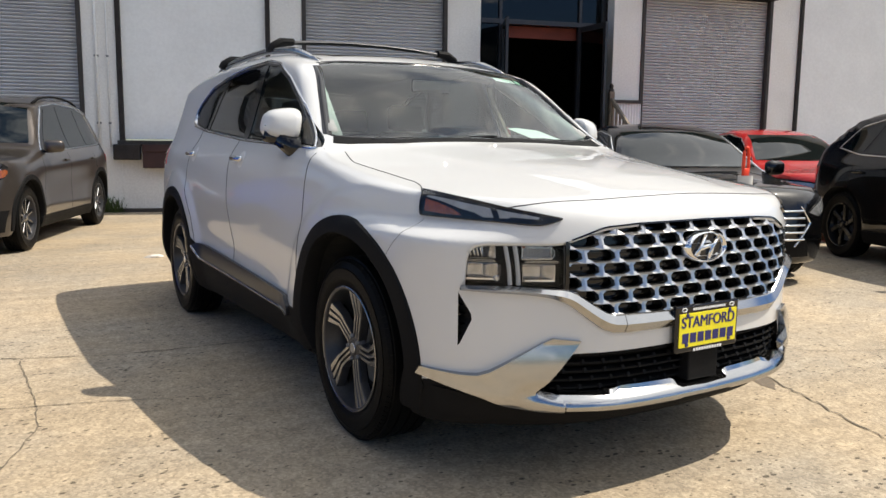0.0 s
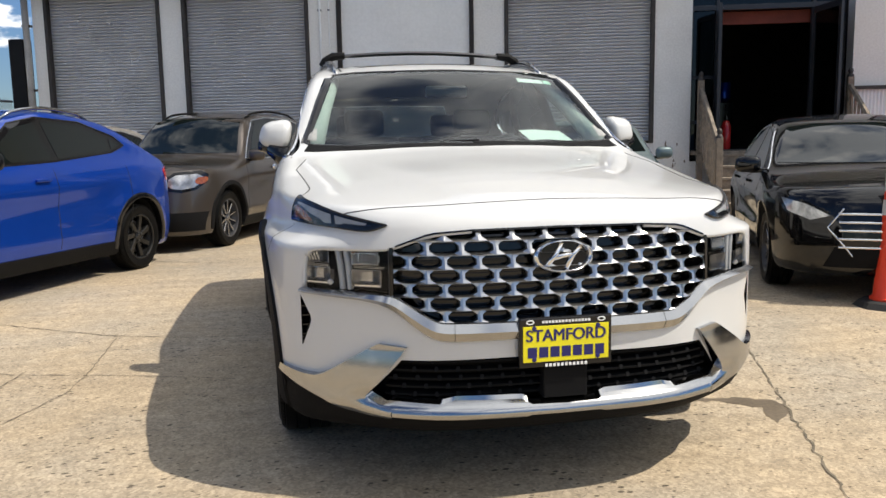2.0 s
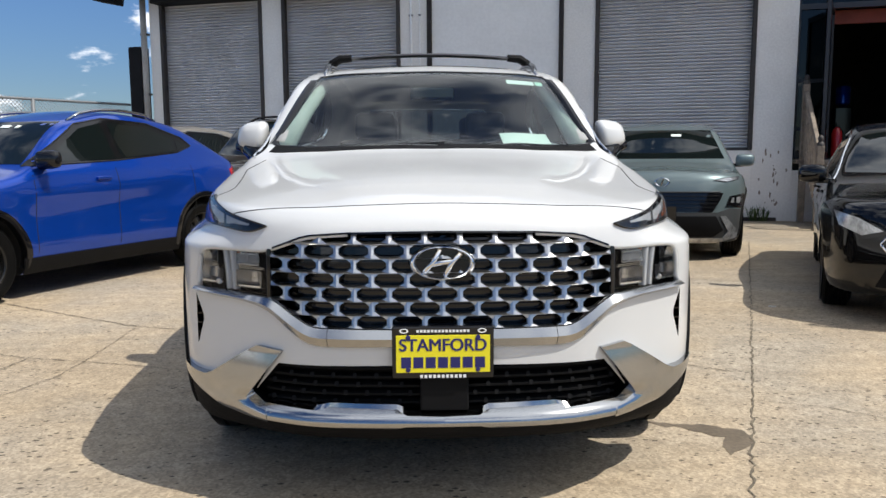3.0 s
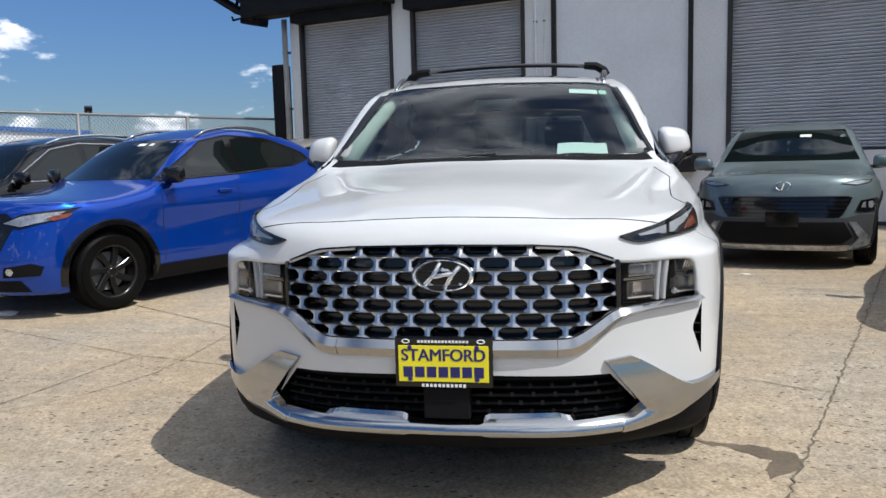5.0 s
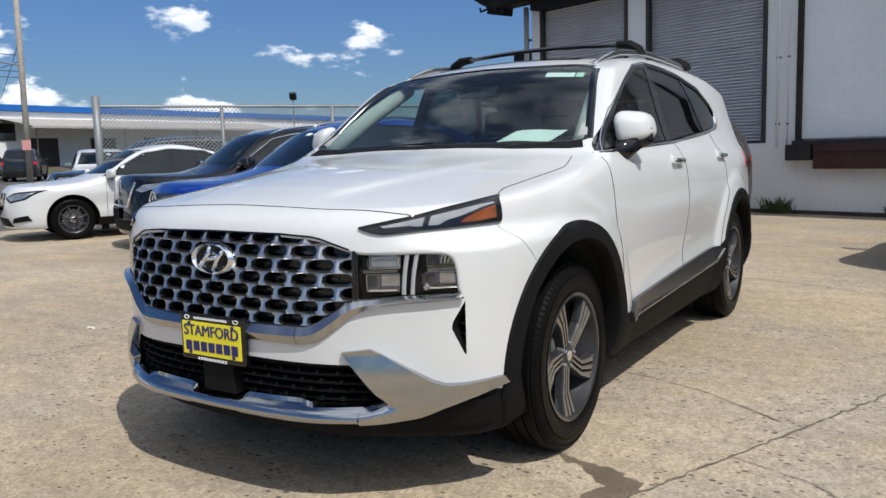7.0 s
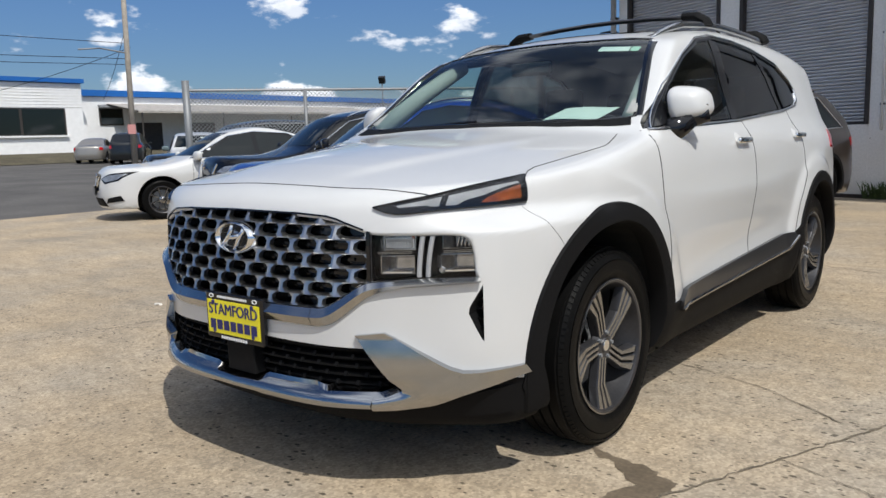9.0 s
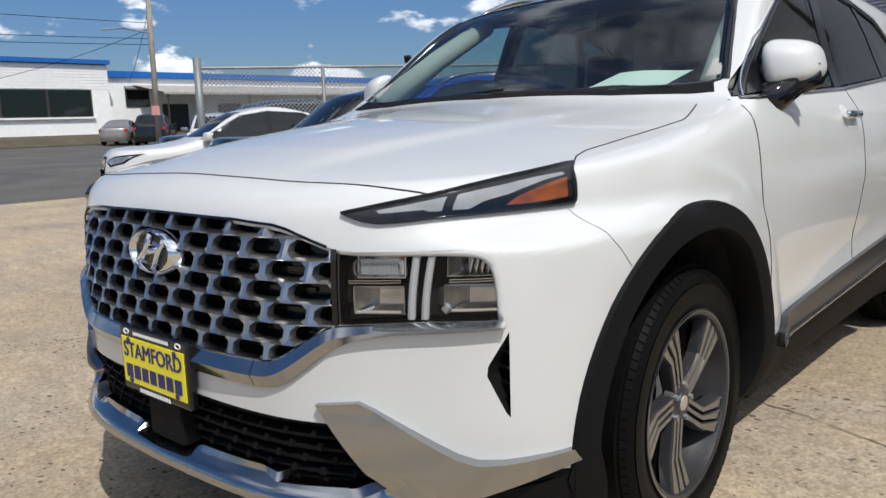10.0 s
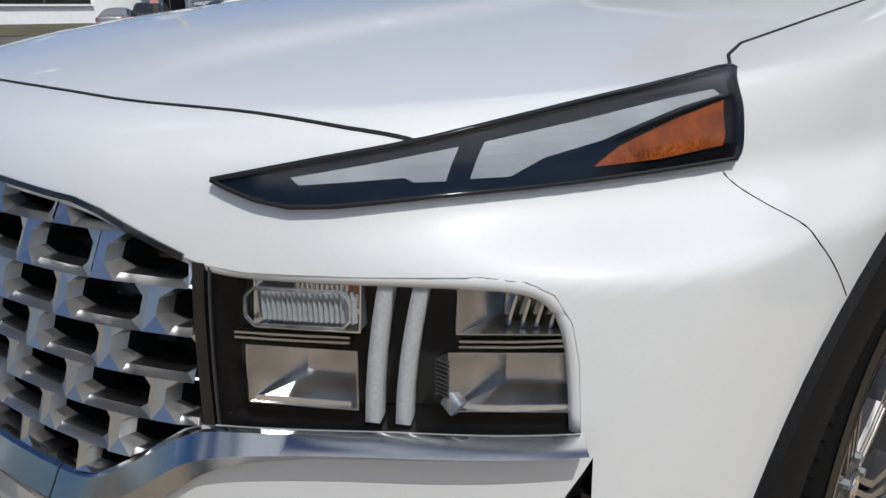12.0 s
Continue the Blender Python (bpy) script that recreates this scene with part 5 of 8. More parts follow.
# windows, pillars, trims
for s in (-1, 1):
    FW = [(-0.80, 1.19), (-0.60, 1.345), (-0.30, 1.500), (-0.05, 1.592), (0.145, 1.622), (0.09, 1.212)]
    RW = [(0.255, 1.628), (0.5, 1.622), (0.775, 1.598), (0.90, 1.45), (0.965, 1.268), (0.185, 1.216)]
    QW = [(0.825, 1.590), (1.14, 1.532), (1.34, 1.445), (1.405, 1.382), (1.40, 1.345), (1.32, 1.308), (1.02, 1.274), (0.955, 1.45)]
    part("front_window", patch(SUV, "x", FW, -0.004, 0.004, 0.07, s), M["side_glass"], suv, smooth=40)
    part("rear_window", patch(SUV, "x", RW, -0.004, 0.004, 0.07, s), M["tint_glass"], suv, smooth=40)
    part("quarter_window", patch(SUV, "x", QW, -0.004, 0.004, 0.07, s), M["tint_glass"], suv, smooth=40)
    part("b_pillar", patch(SUV, "x", [(0.09, 1.208), (0.145, 1.63), (0.255, 1.635), (0.185, 1.212)], -0.001, 0.02, 0.07, s), M["gloss_black"], suv, smooth=40)
    part("c_pillar", patch(SUV, "x", [(0.965, 1.264), (0.90, 1.45), (0.775, 1.604), (0.825, 1.60), (0.955, 1.45), (1.02, 1.268)], -0.001, 0.02, 0.07, s), M["gloss_black"], suv, smooth=40)
    part("mirror_sail", patch(SUV, "x", [(-0.92, 1.172), (-0.73, 1.27), (-0.63, 1.335), (-0.60, 1.345), (-0.72, 1.19)], -0.001, 0.02, 0.07, s), M["gloss_black"], suv, smooth=40)
    part("window_seal", ribbon(SUV, "x", [(-0.88, 1.178), (-0.60, 1.350), (-0.30, 1.508), (-0.05, 1.600), (0.19, 1.632), (0.5, 1.626), (0.79, 1.601), (1.15, 1.537), (1.355, 1.446), (1.418, 1.383)], 0.022, 0.002, s, 0.03, thick=0.03), M["gloss_black"], suv, smooth=40)
    part("window_trim", ribbon(SUV, "x", [(1.425, 1.40), (1.425, 1.335), (1.34, 1.296), (1.0, 1.257), (0.17, 1.20), (-0.92, 1.163)], 0.014, 0.006, s, 0.04, thick=0.02), M["chrome"], suv, "bright chrome window trim", smooth=40)
    part("window_top_trim", ribbon(SUV, "x", [(-0.90, 1.168), (-0.62, 1.362), (-0.30, 1.521), (-0.05, 1.614), (0.19, 1.647), (0.5, 1.641), (0.79, 1.616), (1.16, 1.550), (1.37, 1.458), (1.432, 1.395)], 0.007, 0.004, s, 0.04, thick=0.01), M["chrome"], suv, smooth=40)
    # sill guard and cladding
    part("sill_cladding", patch(SUV, "x", [(-0.955, 0.262), (0.955, 0.262), (0.955, 0.60), (0.90, 0.575), (0.74, 0.515), (-0.86, 0.455), (-0.965, 0.455)], 0.010, 0.03, 0.08, s), M["plastic"], suv, smooth=40)
    part("sill_strip", patch(SUV, "x", [(-0.86, 0.415), (0.74, 0.465), (0.86, 0.53), (0.80, 0.555), (0.66, 0.56), (-0.80, 0.485), (-0.86, 0.455)], 0.022, 0.02, 0.06, s), M["sill_grey"], suv, "dark grey door sill guard with bright lower edge", smooth=40)
    part("sill_bright", ribbon(SUV, "x", [(-0.86, 0.418), (0.74, 0.468), (0.85, 0.53)], 0.012, 0.028, s, 0.05, thick=0.02), M["satin"], suv, smooth=40)
    part("arch_trim", arch_trim(SUV, -1.3825, 0.375, 0.425, 0.50, s, -14, 193, 0.010, 48, arch_r), M["plastic"], suv, smooth=40)
    part("arch_trim", arch_trim(SUV, 1.3825, 0.375, 0.425, 0.495, s, -14, 200, 0.010, 48, arch_r), M["plastic"], suv, smooth=40)
    part("corner_cladding", patch(SUV, "x", [(-1.88, 0.262), (-1.80, 0.262), (-1.86, 0.44), (-1.915, 0.43), (-1.93, 0.36)], 0.006, 0.03, 0.05, s), M["plastic"], suv, smooth=40)
    # handles with cups
    for y, z in ((0.03, 1.100), (1.03, 1.112)):
        hp = SUV.on("x", [(y, z)], s)[0]
        h = part("door_handle", box((hp[0] + s * 0.022, y, z), (0.024, 0.185, 0.030), bevel=0.010), M["chrome"], suv, "bright chrome door handle", smooth=50)
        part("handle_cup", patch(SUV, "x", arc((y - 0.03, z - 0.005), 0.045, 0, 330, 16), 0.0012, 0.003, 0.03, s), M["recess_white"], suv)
    # door mirror
    mb = bmesh.new()
    bmesh.ops.create_uvsphere(mb, u_segments=28, v_segments=18, radius=1)
    for v in mb.verts:
        x, y, z = v.co
        sx = math.copysign(abs(x) ** 0.6, x)
        sz = math.copysign(abs(z) ** 0.62, z)
        v.co = (s * (0.936 + 0.080 * sx - 0.014 * sz), -0.605 + (0.105 if y < 0 else 0.035) * math.copysign(abs(y) ** 0.8, y) + 0.030 * sx, 1.272 + 0.074 * sz * (1.0 - 0.20 * sx) + 0.006 * sx - 0.012 * (y < 0) * y * y)
    mr = part("mirror", mb, WP, suv, "white door mirror with black base", smooth=70)
    part("mirror_glass", box((s * 0.934, -0.572, 1.266), (0.125, 0.012, 0.135), bevel=0.02), M["chrome_mirror"], mr)
    lb = bmesh.new()
    add_tube(lb, [(s * 0.885, -0.650, 1.210), (s * 0.955, -0.635, 1.208), (s * 1.015, -0.610, 1.220)], [0.036, 0.042, 0.028], 10)
    part("mirror_lower", lb, M["gloss_black"], mr, smooth=60)
    st_ = bmesh.new()
    add_tube(st_, [(s * 0.860, -0.715, 1.145), (s * 0.895, -0.685, 1.165), (s * 0.950, -0.650, 1.212)], [0.058, 0.054, 0.046], 12)
    part("mirror_stalk", st_, M["gloss_black"], mr, smooth=60)
    part("repeater", box((s * 0.998, -0.632, 1.262), (0.028, 0.030, 0.012), pose(0, 0, 0, 0, 0, -s * 30), 0.004), M["chrome"], mr)
    # roof rail and rack feet
    pts = []
    for i in range(25):
        u = i / 24
        y = -0.27 + 1.95 * u
        p = SUV.on("z", [(s * (0.595 + 0.03 * math.sin(u * 3.14)), y)])[0]
        pts.append((p[0], p[1], p[2] + 0.034 * min(1.0, 6 * min(u, 1 - u)) ** 0.8 - 0.004))
    part("roof_rail", tube(pts, [0.008 + 0.012 * min(1, 8 * min(i / 24, 1 - i / 24)) for i in range(25)], 10), M["satin"], suv, "satin silver roof rail", smooth=60)
    part("roof_ditch", ribbon(SUV, "z", [(s * 0.565, -0.24), (s * 0.57, 0.5), (s * 0.56, 1.7)], 0.010, 0.0015, 1, 0.06), M["gap"], suv)

part("windscreen", patch(SUV, "y", SCREEN, -0.003, 0.005, 0.08), M["clear_glass"], suv, smooth=40)
part("screen_foot", ribbon(SUV, "y", [(-0.79, 1.226), (-0.76, 1.216), (-0.5, 1.206), (0, 1.200), (0.5, 1.206), (0.76, 1.216), (0.79, 1.226)], 0.014, 0.002, 1, 0.03, thick=0.02), M["gloss_black"], suv, smooth=40)
part("screen_seal", ribbon(SUV, "y", [(-0.785, 1.225)] + [(-a, b) for a, b in ((0.75, 1.31), (0.70, 1.44), (0.64, 1.575), (0.615, 1.602))] + [(-0.5, 1.615), (0, 1.625), (0.5, 1.615)] + [(0.615, 1.602), (0.64, 1.575), (0.70, 1.44), (0.75, 1.31), (0.785, 1.225)], 0.020, 0.001, 1, 0.03, thick=0.02), M["gloss_black"], suv, smooth=40)
for s in (-1, 1):
    part("a_pillar_trim", ribbon(SUV, "y", [(s * a, b) for a, b in ((0.80, 1.225), (0.762, 1.31), (0.712, 1.44), (0.652, 1.578))], 0.030, 0.002, 1, 0.03, thick=0.02), M["gloss_black"], suv, smooth=40)
part("cowl", patch(SUV, "z", [(-0.80, -0.915), (-0.74, -0.945), (-0.5, -1.01), (0, -1.055), (0.5, -1.01), (0.74, -0.945), (0.80, -0.915), (0.775, -0.86), (0.70, -0.90), (0.5, -0.965), (0, -1.01), (-0.5, -0.965), (-0.70, -0.90), (-0.775, -0.86)], 0.003, 0.01, 0.06), M["plastic"], suv)
for x0, x1 in ((-0.62, 0.05), (0.02, 0.66)):
    a, b = SUV.on("z", [(x0, -1.0 + 0.10 * abs(x0)), (x1, -0.985 + 0.10 * abs(x1))])
    part("wiper", tube([tuple(a + (0, 0, 0.002)), tuple((a + b) / 2 + (0, 0, 0.004)), tuple(b + (0, 0, 0.004))], 0.006, 6), M["gloss_black"], suv)
part("rear_screen", patch(SUV, "y", both([(0, 1.56), (0.5, 1.55), (0.62, 1.30), (0, 1.28)]), -0.003, 0.005, 0.1, -1), M["tint_glass"], suv)
part("sunroof", patch(SUV, "z", [(-0.45, -0.12), (0.45, -0.12), (0.45, 0.9), (-0.45, 0.9)], 0.003, 0.01, 0.1), M["dark_glass"], suv, smooth=40)
for y, zf in ((0.36, 0.0), (1.35, 0.0)):
    rk = thing("roof_rack_bar", "black roof rack crossbar with thick feet", "roof rack", Matrix(), "roof rack bars")
    zr = float(SUV.on("z", [(0.60, y)])[0][2])
    bp = [(x, y, zr + 0.083 + 0.022 * (1 - (x / 0.5) ** 2)) for x in (-0.50, -0.3, -0.1, 0.1, 0.3, 0.50)]
    cb_ = add_tube(bmesh.new(), bp, 0.013, 8)
    bmesh.ops.transform(cb_, matrix=Matrix.Translation((0, y, 0)) @ Matrix.Diagonal((1, 1.9, 1, 1)) @ Matrix.Translation((0, -y, 0)), verts=cb_.verts)
    part("crossbar", cb_, M["rack_metal"], rk, smooth=60)
    for s in (-1, 1):
        fb = add_tube(bmesh.new(), [(s * 0.50, y, zr + 0.086), (s * 0.575, y, zr + 0.080), (s * 0.625, y, zr + 0.05), (s * 0.640, y, zr + 0.022)], [0.022, 0.026, 0.026, 0.024], 10)
        bmesh.ops.transform(fb, matrix=Matrix.Translation((0, y, 0)) @ Matrix.Diagonal((1, 1.9, 1, 1)) @ Matrix.Translation((0, -y, 0)), verts=fb.verts)
        part("foot", fb, M["plastic"], rk, smooth=60)
# tail
for s in (-1, 1):
    part("tail_lamp", patch(SUV, "x", [(1.90, 1.02), (2.22, 1.0), (2.22, 1.10), (1.95, 1.14)], 0.004, 0.01, 0.06, s), M["red_lens"], suv, smooth=40)

# cabin seen through the glass
part("cabin_floor", box((0, 0.55, 0.55), (1.5, 2.9, 0.08)), M["interior"], suv)
bm = bmesh.new()
rows = []
for y, z in ((-1.02, 1.08), (-0.95, 1.175), (-0.75, 1.205), (-0.55, 1.20), (-0.45, 1.10), (-0.42, 0.95), (-0.5, 0.7)):
    rows.append([bm.verts.new((x, y + 0.12 * (x / 0.75) ** 2, z - 0.02 * (x / 0.75) ** 2)) for x in (-0.76, -0.5, -0.25, 0, 0.25, 0.5, 0.76)])
for q, r in zip(rows, rows[1:]):
    for i in range(6):
        bm.faces.new((q[i], q[i + 1], r[i + 1], r[i]))
bmesh.ops.recalc_face_normals(bm, faces=bm.faces)
part("dashboard", bm, M["interior"], suv, smooth=60)
wl_ = lathe([(0.185 + 0.016 * math.cos(a), 0.016 * math.sin(a)) for a in [k * math.tau / 8 for k in range(8)]], 32, "z", True)
add_box(wl_, (0, 0, 0), (0.34, 0.05, 0.02))
add_box(wl_, (0, -0.02, 0), (0.13, 0.12, 0.04), None, 0.01)
part("steering_wheel", wl_, M["gloss_black"], suv, smooth=50).matrix_basis = pose(0.37, -0.33, 1.08, -62, 0, 0) @ Matrix()
for x in (-0.37, 0.37):
    for y, zt in ((0.18, 1.22), (1.05, 1.22)):
        bmx = box((x, y, 0.72), (0.50, 0.5, 0.16), bevel=0.05)
        add_box(bmx, (x, y + 0.27, 0.98), (0.48, 0.14, 0.58), pose(0, 0, 0, -14, 0, 0), 0.05)
        add_box(bmx, (x, y + 0.36, 1.36), (0.26, 0.10, 0.17), pose(0, 0, 0, -10, 0, 0), 0.035)
        part("seat", bmx, M["interior"], suv, smooth=60)
part("inside_mirror", box((0.0, -0.42, 1.50), (0.24, 0.04, 0.07), bevel=0.015), M["gloss_black"], suv)
part("headliner", patch(SUV, "z", [(-0.60, -0.25), (0.60, -0.25), (0.60, 1.9), (-0.60, 1.9)], -0.03, 0.002, 0.15), M["interior_light"], suv)
for s in (-1, 1):
    part("door_card", box((s * 0.80, 0.3, 0.88), (0.06, 2.3, 0.62), bevel=0.02), M["interior"], suv)
    part("a_pillar_lining", tube([(s * 0.755, -0.80, 1.20), (s * 0.69, -0.50, 1.40), (s * 0.62, -0.20, 1.57)], [0.055, 0.05, 0.045], 10), M["interior_light"], suv, smooth=60)
# Sheet tilted up off the dash to show over the cowl from the camera.
ppr = bmesh.new()
for k in range(7):
    u = k / 6
    for q in (0, 1):
        ppr.verts.new((0.345 + 0.25 * u, -0.66 + 0.06 * u - 0.22 * q, 1.222 + 0.004 * math.sin(5 * u) + 0.055 * (1 - q)))
ppr.verts.ensure_lookup_table()
for k in range(6):
    v = ppr.verts
    ppr.faces.new((v[2 * k], v[2 * k + 2], v[2 * k + 3], v[2 * k + 1]))
tagged(mesh_ob("paper_sheet", ppr, M["paper"]), "white paper sheet tilted up over the dashboard", "paper sheet")
part("window_sticker", patch(SUV, "y", [(0.405, 1.583), (0.555, 1.572), (0.56, 1.548), (0.408, 1.558)], -0.010, 0.001, 0.05), M["paper"], suv)
part("window_sticker", patch(SUV, "y", [(0.563, 1.571), (0.603, 1.568), (0.607, 1.545), (0.566, 1.548)], -0.010, 0.001, 0.05), M["sticker_green"], suv)
for y in (-1.3825, 1.3825):
    for s in (-1, 1):
        suv_wheel(suv, pose(s * 0.838, y, 0.37, 0 if s < 0 else 40, 0, 0 if s > 0 else 180))


# ---- ground ----
def ground_z(x, y):
    """The street's rise away from the yard, set to fit the camera's view."""
    return 0.014 * max(0.0, -13.0 - x)


def sheet(name, xs, ys, mat, dz=0.0):
    bm = bmesh.new()
    rows = [[bm.verts.new((x, y, ground_z(x, y) + dz)) for x in xs] for y in ys]
    for a, b in zip(rows, rows[1:]):
        for i in range(len(xs) - 1):
            bm.faces.new((a[i], a[i + 1], b[i + 1], b[i]))
    return mesh_ob(name, bm, mat)


tagged(sheet("ground", [-900, -300, -120, -70, -40, -25, -13, 30, 120, 900], [-900, -200, -60, -20, 20, 60, 200, 900], M["dirt"], -0.06),
       "bare ground running out to the horizon", "ground", kind="structure")
tagged(sheet("road", [-75, -60, -45, -30, -22, -13, -12.4], [-120, -60, -20, 0, 20, 60, 120], M["asphalt"], -0.02),
       "worn grey asphalt street beside the yard", "road", kind="structure")


def concrete_mat():
    """Old broomed concrete: tan and grey areas, stains, coarse mottling, stones and small dark pits."""
    m = node_mat("yard_concrete", (0.5, 0.4, 0.3), 0.85, 0, 0.25)
    n, l = m.node_tree.nodes, m.node_tree.links
    p = n["Principled BSDF"]
    co = n.new("ShaderNodeTexCoord").outputs["Object"]

    def stretched(rz, sx, sy):
        mp = n.new("ShaderNodeMapping")
        mp.inputs["Rotation"].default_value, mp.inputs["Scale"].default_value = (0, 0, radians(rz)), (sx, sy, 1)
        l.new(co, mp.inputs["Vector"])
        return mp.outputs["Vector"]

    def noise(scale, detail, rough, vec=co):
        nz = n.new("ShaderNodeTexNoise")
        nz.inputs["Scale"].default_value, nz.inputs["Detail"].default_value, nz.inputs["Roughness"].default_value = scale, detail, rough
        l.new(vec, nz.inputs["Vector"])
        return nz.outputs["Fac"]

    def span(v, a, b, c, d):
        r = n.new("ShaderNodeMapRange")
        for k, x in zip(("From Min", "From Max", "To Min", "To Max"), (a, b, c, d)):
            r.inputs[k].default_value = x
        l.new(v, r.inputs["Value"])
        return r.outputs["Result"]

    def times(a, b, op="MULTIPLY"):
        nd = n.new("ShaderNodeMath")
        nd.operation = op
        l.new(a, nd.inputs[0])
        l.new(b, nd.inputs[1])
        return nd.outputs["Value"]

    mix = n.new("ShaderNodeMix")
    mix.data_type = "RGBA"
    mix.inputs["A"].default_value, mix.inputs["B"].default_value = (0.46, 0.365, 0.25, 1), (0.36, 0.308, 0.238, 1)
    l.new(span(noise(0.75, 9, 0.62), 0.40, 0.62, 0, 1), mix.inputs["Factor"])
    # stains a stride wide, broom streaks, and mottling the size of a palm
    shade = times(span(noise(0.4, 6, 0.6), 0.32, 0.62, 0.78, 1.06), span(noise(1.0, 5, 0.55, stretched(17, 1.2, 7)), 0.3, 0.7, 0.88, 1.08))
    shade = times(shade, span(noise(14, 8, 0.7), 0.3, 0.7, 0.78, 1.17))
    # stones, each a shade of its own
    agg, pick = n.new("ShaderNodeTexVoronoi"), n.new("ShaderNodeSeparateColor")
    agg.inputs["Scale"].default_value = 95
    l.new(co, agg.inputs["Vector"])
    l.new(agg.outputs["Color"], pick.inputs["Color"])
    shade = times(shade, span(pick.outputs["Green"], 0, 1, 0.74, 1.2))
    # pits where the surface has broken out, thicker in patches
    pit, pp = n.new("ShaderNodeTexVoronoi"), n.new("ShaderNodeSeparateColor")
    pit.inputs["Scale"].default_value = 34
    l.new(stretched(20, 0.75, 1.25), pit.inputs["Vector"])
    l.new(pit.outputs["Color"], pp.inputs["Color"])
    size = times(span(pp.outputs["Red"], 0.45, 1.0, 0.0, 0.36), span(noise(1.6, 4, 0.6), 0.36, 0.62, 0.35, 1.15))
    hole = span(times(pit.outputs["Distance"], size, "SUBTRACT"), -0.03, 0.05, 0.0, 1.0)
    shade = times(shade, span(hole, 0, 1, 0.30, 1.0))
    sc = n.new("ShaderNodeVectorMath")
    sc.operation = "SCALE"
    l.new(mix.outputs["Result"], sc.inputs[0])
    l.new(shade, sc.inputs["Scale"])
    l.new(sc.outputs["Vector"], p.inputs["Base Color"])
    bp = n.new("ShaderNodeBump")
    bp.inputs["Strength"].default_value, bp.inputs["Distance"].default_value = 0.6, 0.005
    l.new(times(hole, span(noise(160, 5, 0.65), 0, 1, 0.3, 1.2)), bp.inputs["Height"])
    l.new(bp.outputs["Normal"], p.inputs["Normal"])
    return m


M["concrete"] = concrete_mat()
yard = tagged(sheet("pavement", [-12.4, -8, -4, 0, 4, 8, 26], [-40, -20, -10, -5, 0, 5, 9, 14], M["concrete"]),
              "tan weathered concrete yard with cracked joints", "concrete yard", kind="structure")

# ---- warehouse, in its own frame: x along the wall, -y outwards ----
WALL = pose(2.49, 9.279, 0, 0, 0, -17.2)
S0, S1, TOPZ, DOCK = -8.45, 24.0, 7.5, 1.19
DOORS = [(-8.2, -5.9, "shutter"), (-5.47, -3.05, "shutter"), (-2.5, -0.02, "panel"), (0.54, 3.18, "shutter"), (7.12, 10.05, "shutter"), (10.72, 13.6, "panel")]
DTOP = 4.5
wall_north = thing("wall_north", "white painted warehouse wall with loading doors", "wall", WALL, kind="structure")


def piece(name, c, s, mat, parent=wall_north, bevel=0.0, label=""):
    return part(name, box(c, s, bevel=bevel), mat, parent, label)


cuts = sorted([(a, b) for a, b, _ in DOORS] + [(3.82, 6.52)])
edges = [S0] + [v for ab in cuts for v in ab] + [S1]
for a, b in zip(edges[0::2], edges[1::2]):
    piece("pier", ((a + b) / 2, 0.15, TOPZ / 2), (b - a, 0.30, TOPZ), M["wall_white"], bevel=0.008)
for a, b in cuts:
    low = DOCK if (a, b) != (3.82, 6.52) else 0.85
    if low:
        piece("plinth", ((a + b) / 2, 0.153, low / 2), (b - a, 0.30, low), M["wall_white"])
    piece("lintel", ((a + b) / 2, 0.153, (DTOP + TOPZ) / 2), (b - a, 0.30, TOPZ - DTOP), M["wall_white"])
piece("side_wall", (S0 + 0.15, 12.3, TOPZ / 2), (0.3, 24, TOPZ), M["wall_white"])
piece("base_kerb", ((S0 + 3.6) / 2, -0.04, 0.03), (3.6 - S0, 0.08, 0.06), M["dark_frame"])
# Roof runs out past the wall: an unseen eave added to shade it.
tagged(mesh_ob("roof", box((8, 11.6, TOPZ + 0.1), (33, 25.8, 0.2)), M["dark_frame"]), "flat dark warehouse roof with an eave added to shade the wall", "roof", kind="structure").matrix_basis = WALL


def shutter(a, b):
    """A roller shutter of interlocking curved slats with a frame."""
    t = thing("roller_door", "closed grey corrugated steel roller shutter over the dock", "roller door", WALL, "loading doors")
    bm = bmesh.new()
    z, step = DOCK + 0.03, 0.057
    rows = []
    while z < DTOP:
        for k, o in ((0.0, 0.045), (0.08, 0.010), (0.25, -0.016), (0.5, -0.026), (0.74, -0.012), (0.84, 0.045)):
            rows.append((z + k * step, o))
        z += step
    prev = None
    for zz, o in rows:
        now = [bm.verts.new((x, 0.12 + o, zz)) for x in (a, b)]
        if prev:
            bm.faces.new((prev[0], prev[1], now[1], now[0]))
        prev = now
    bm.normal_update()
    part("curtain", bm, M["shutter"], t, smooth=50)
    part("bottom_bar", box(((a + b) / 2, 0.10, DOCK + 0.02), (b - a, 0.05, 0.05), bevel=0.005), M["dark_frame"], t)
    for x in (a + 0.035, b - 0.035):
        part("guide_rail", box((x, 0.03, (DOCK + DTOP) / 2), (0.07, 0.12, DTOP - DOCK), bevel=0.006), M["dark_frame"], t)
    part("hood_box", box(((a + b) / 2, -0.10, DTOP - 0.02), (b - a, 0.46, 0.64), bevel=0.02), M["black_steel"], t)
    return t


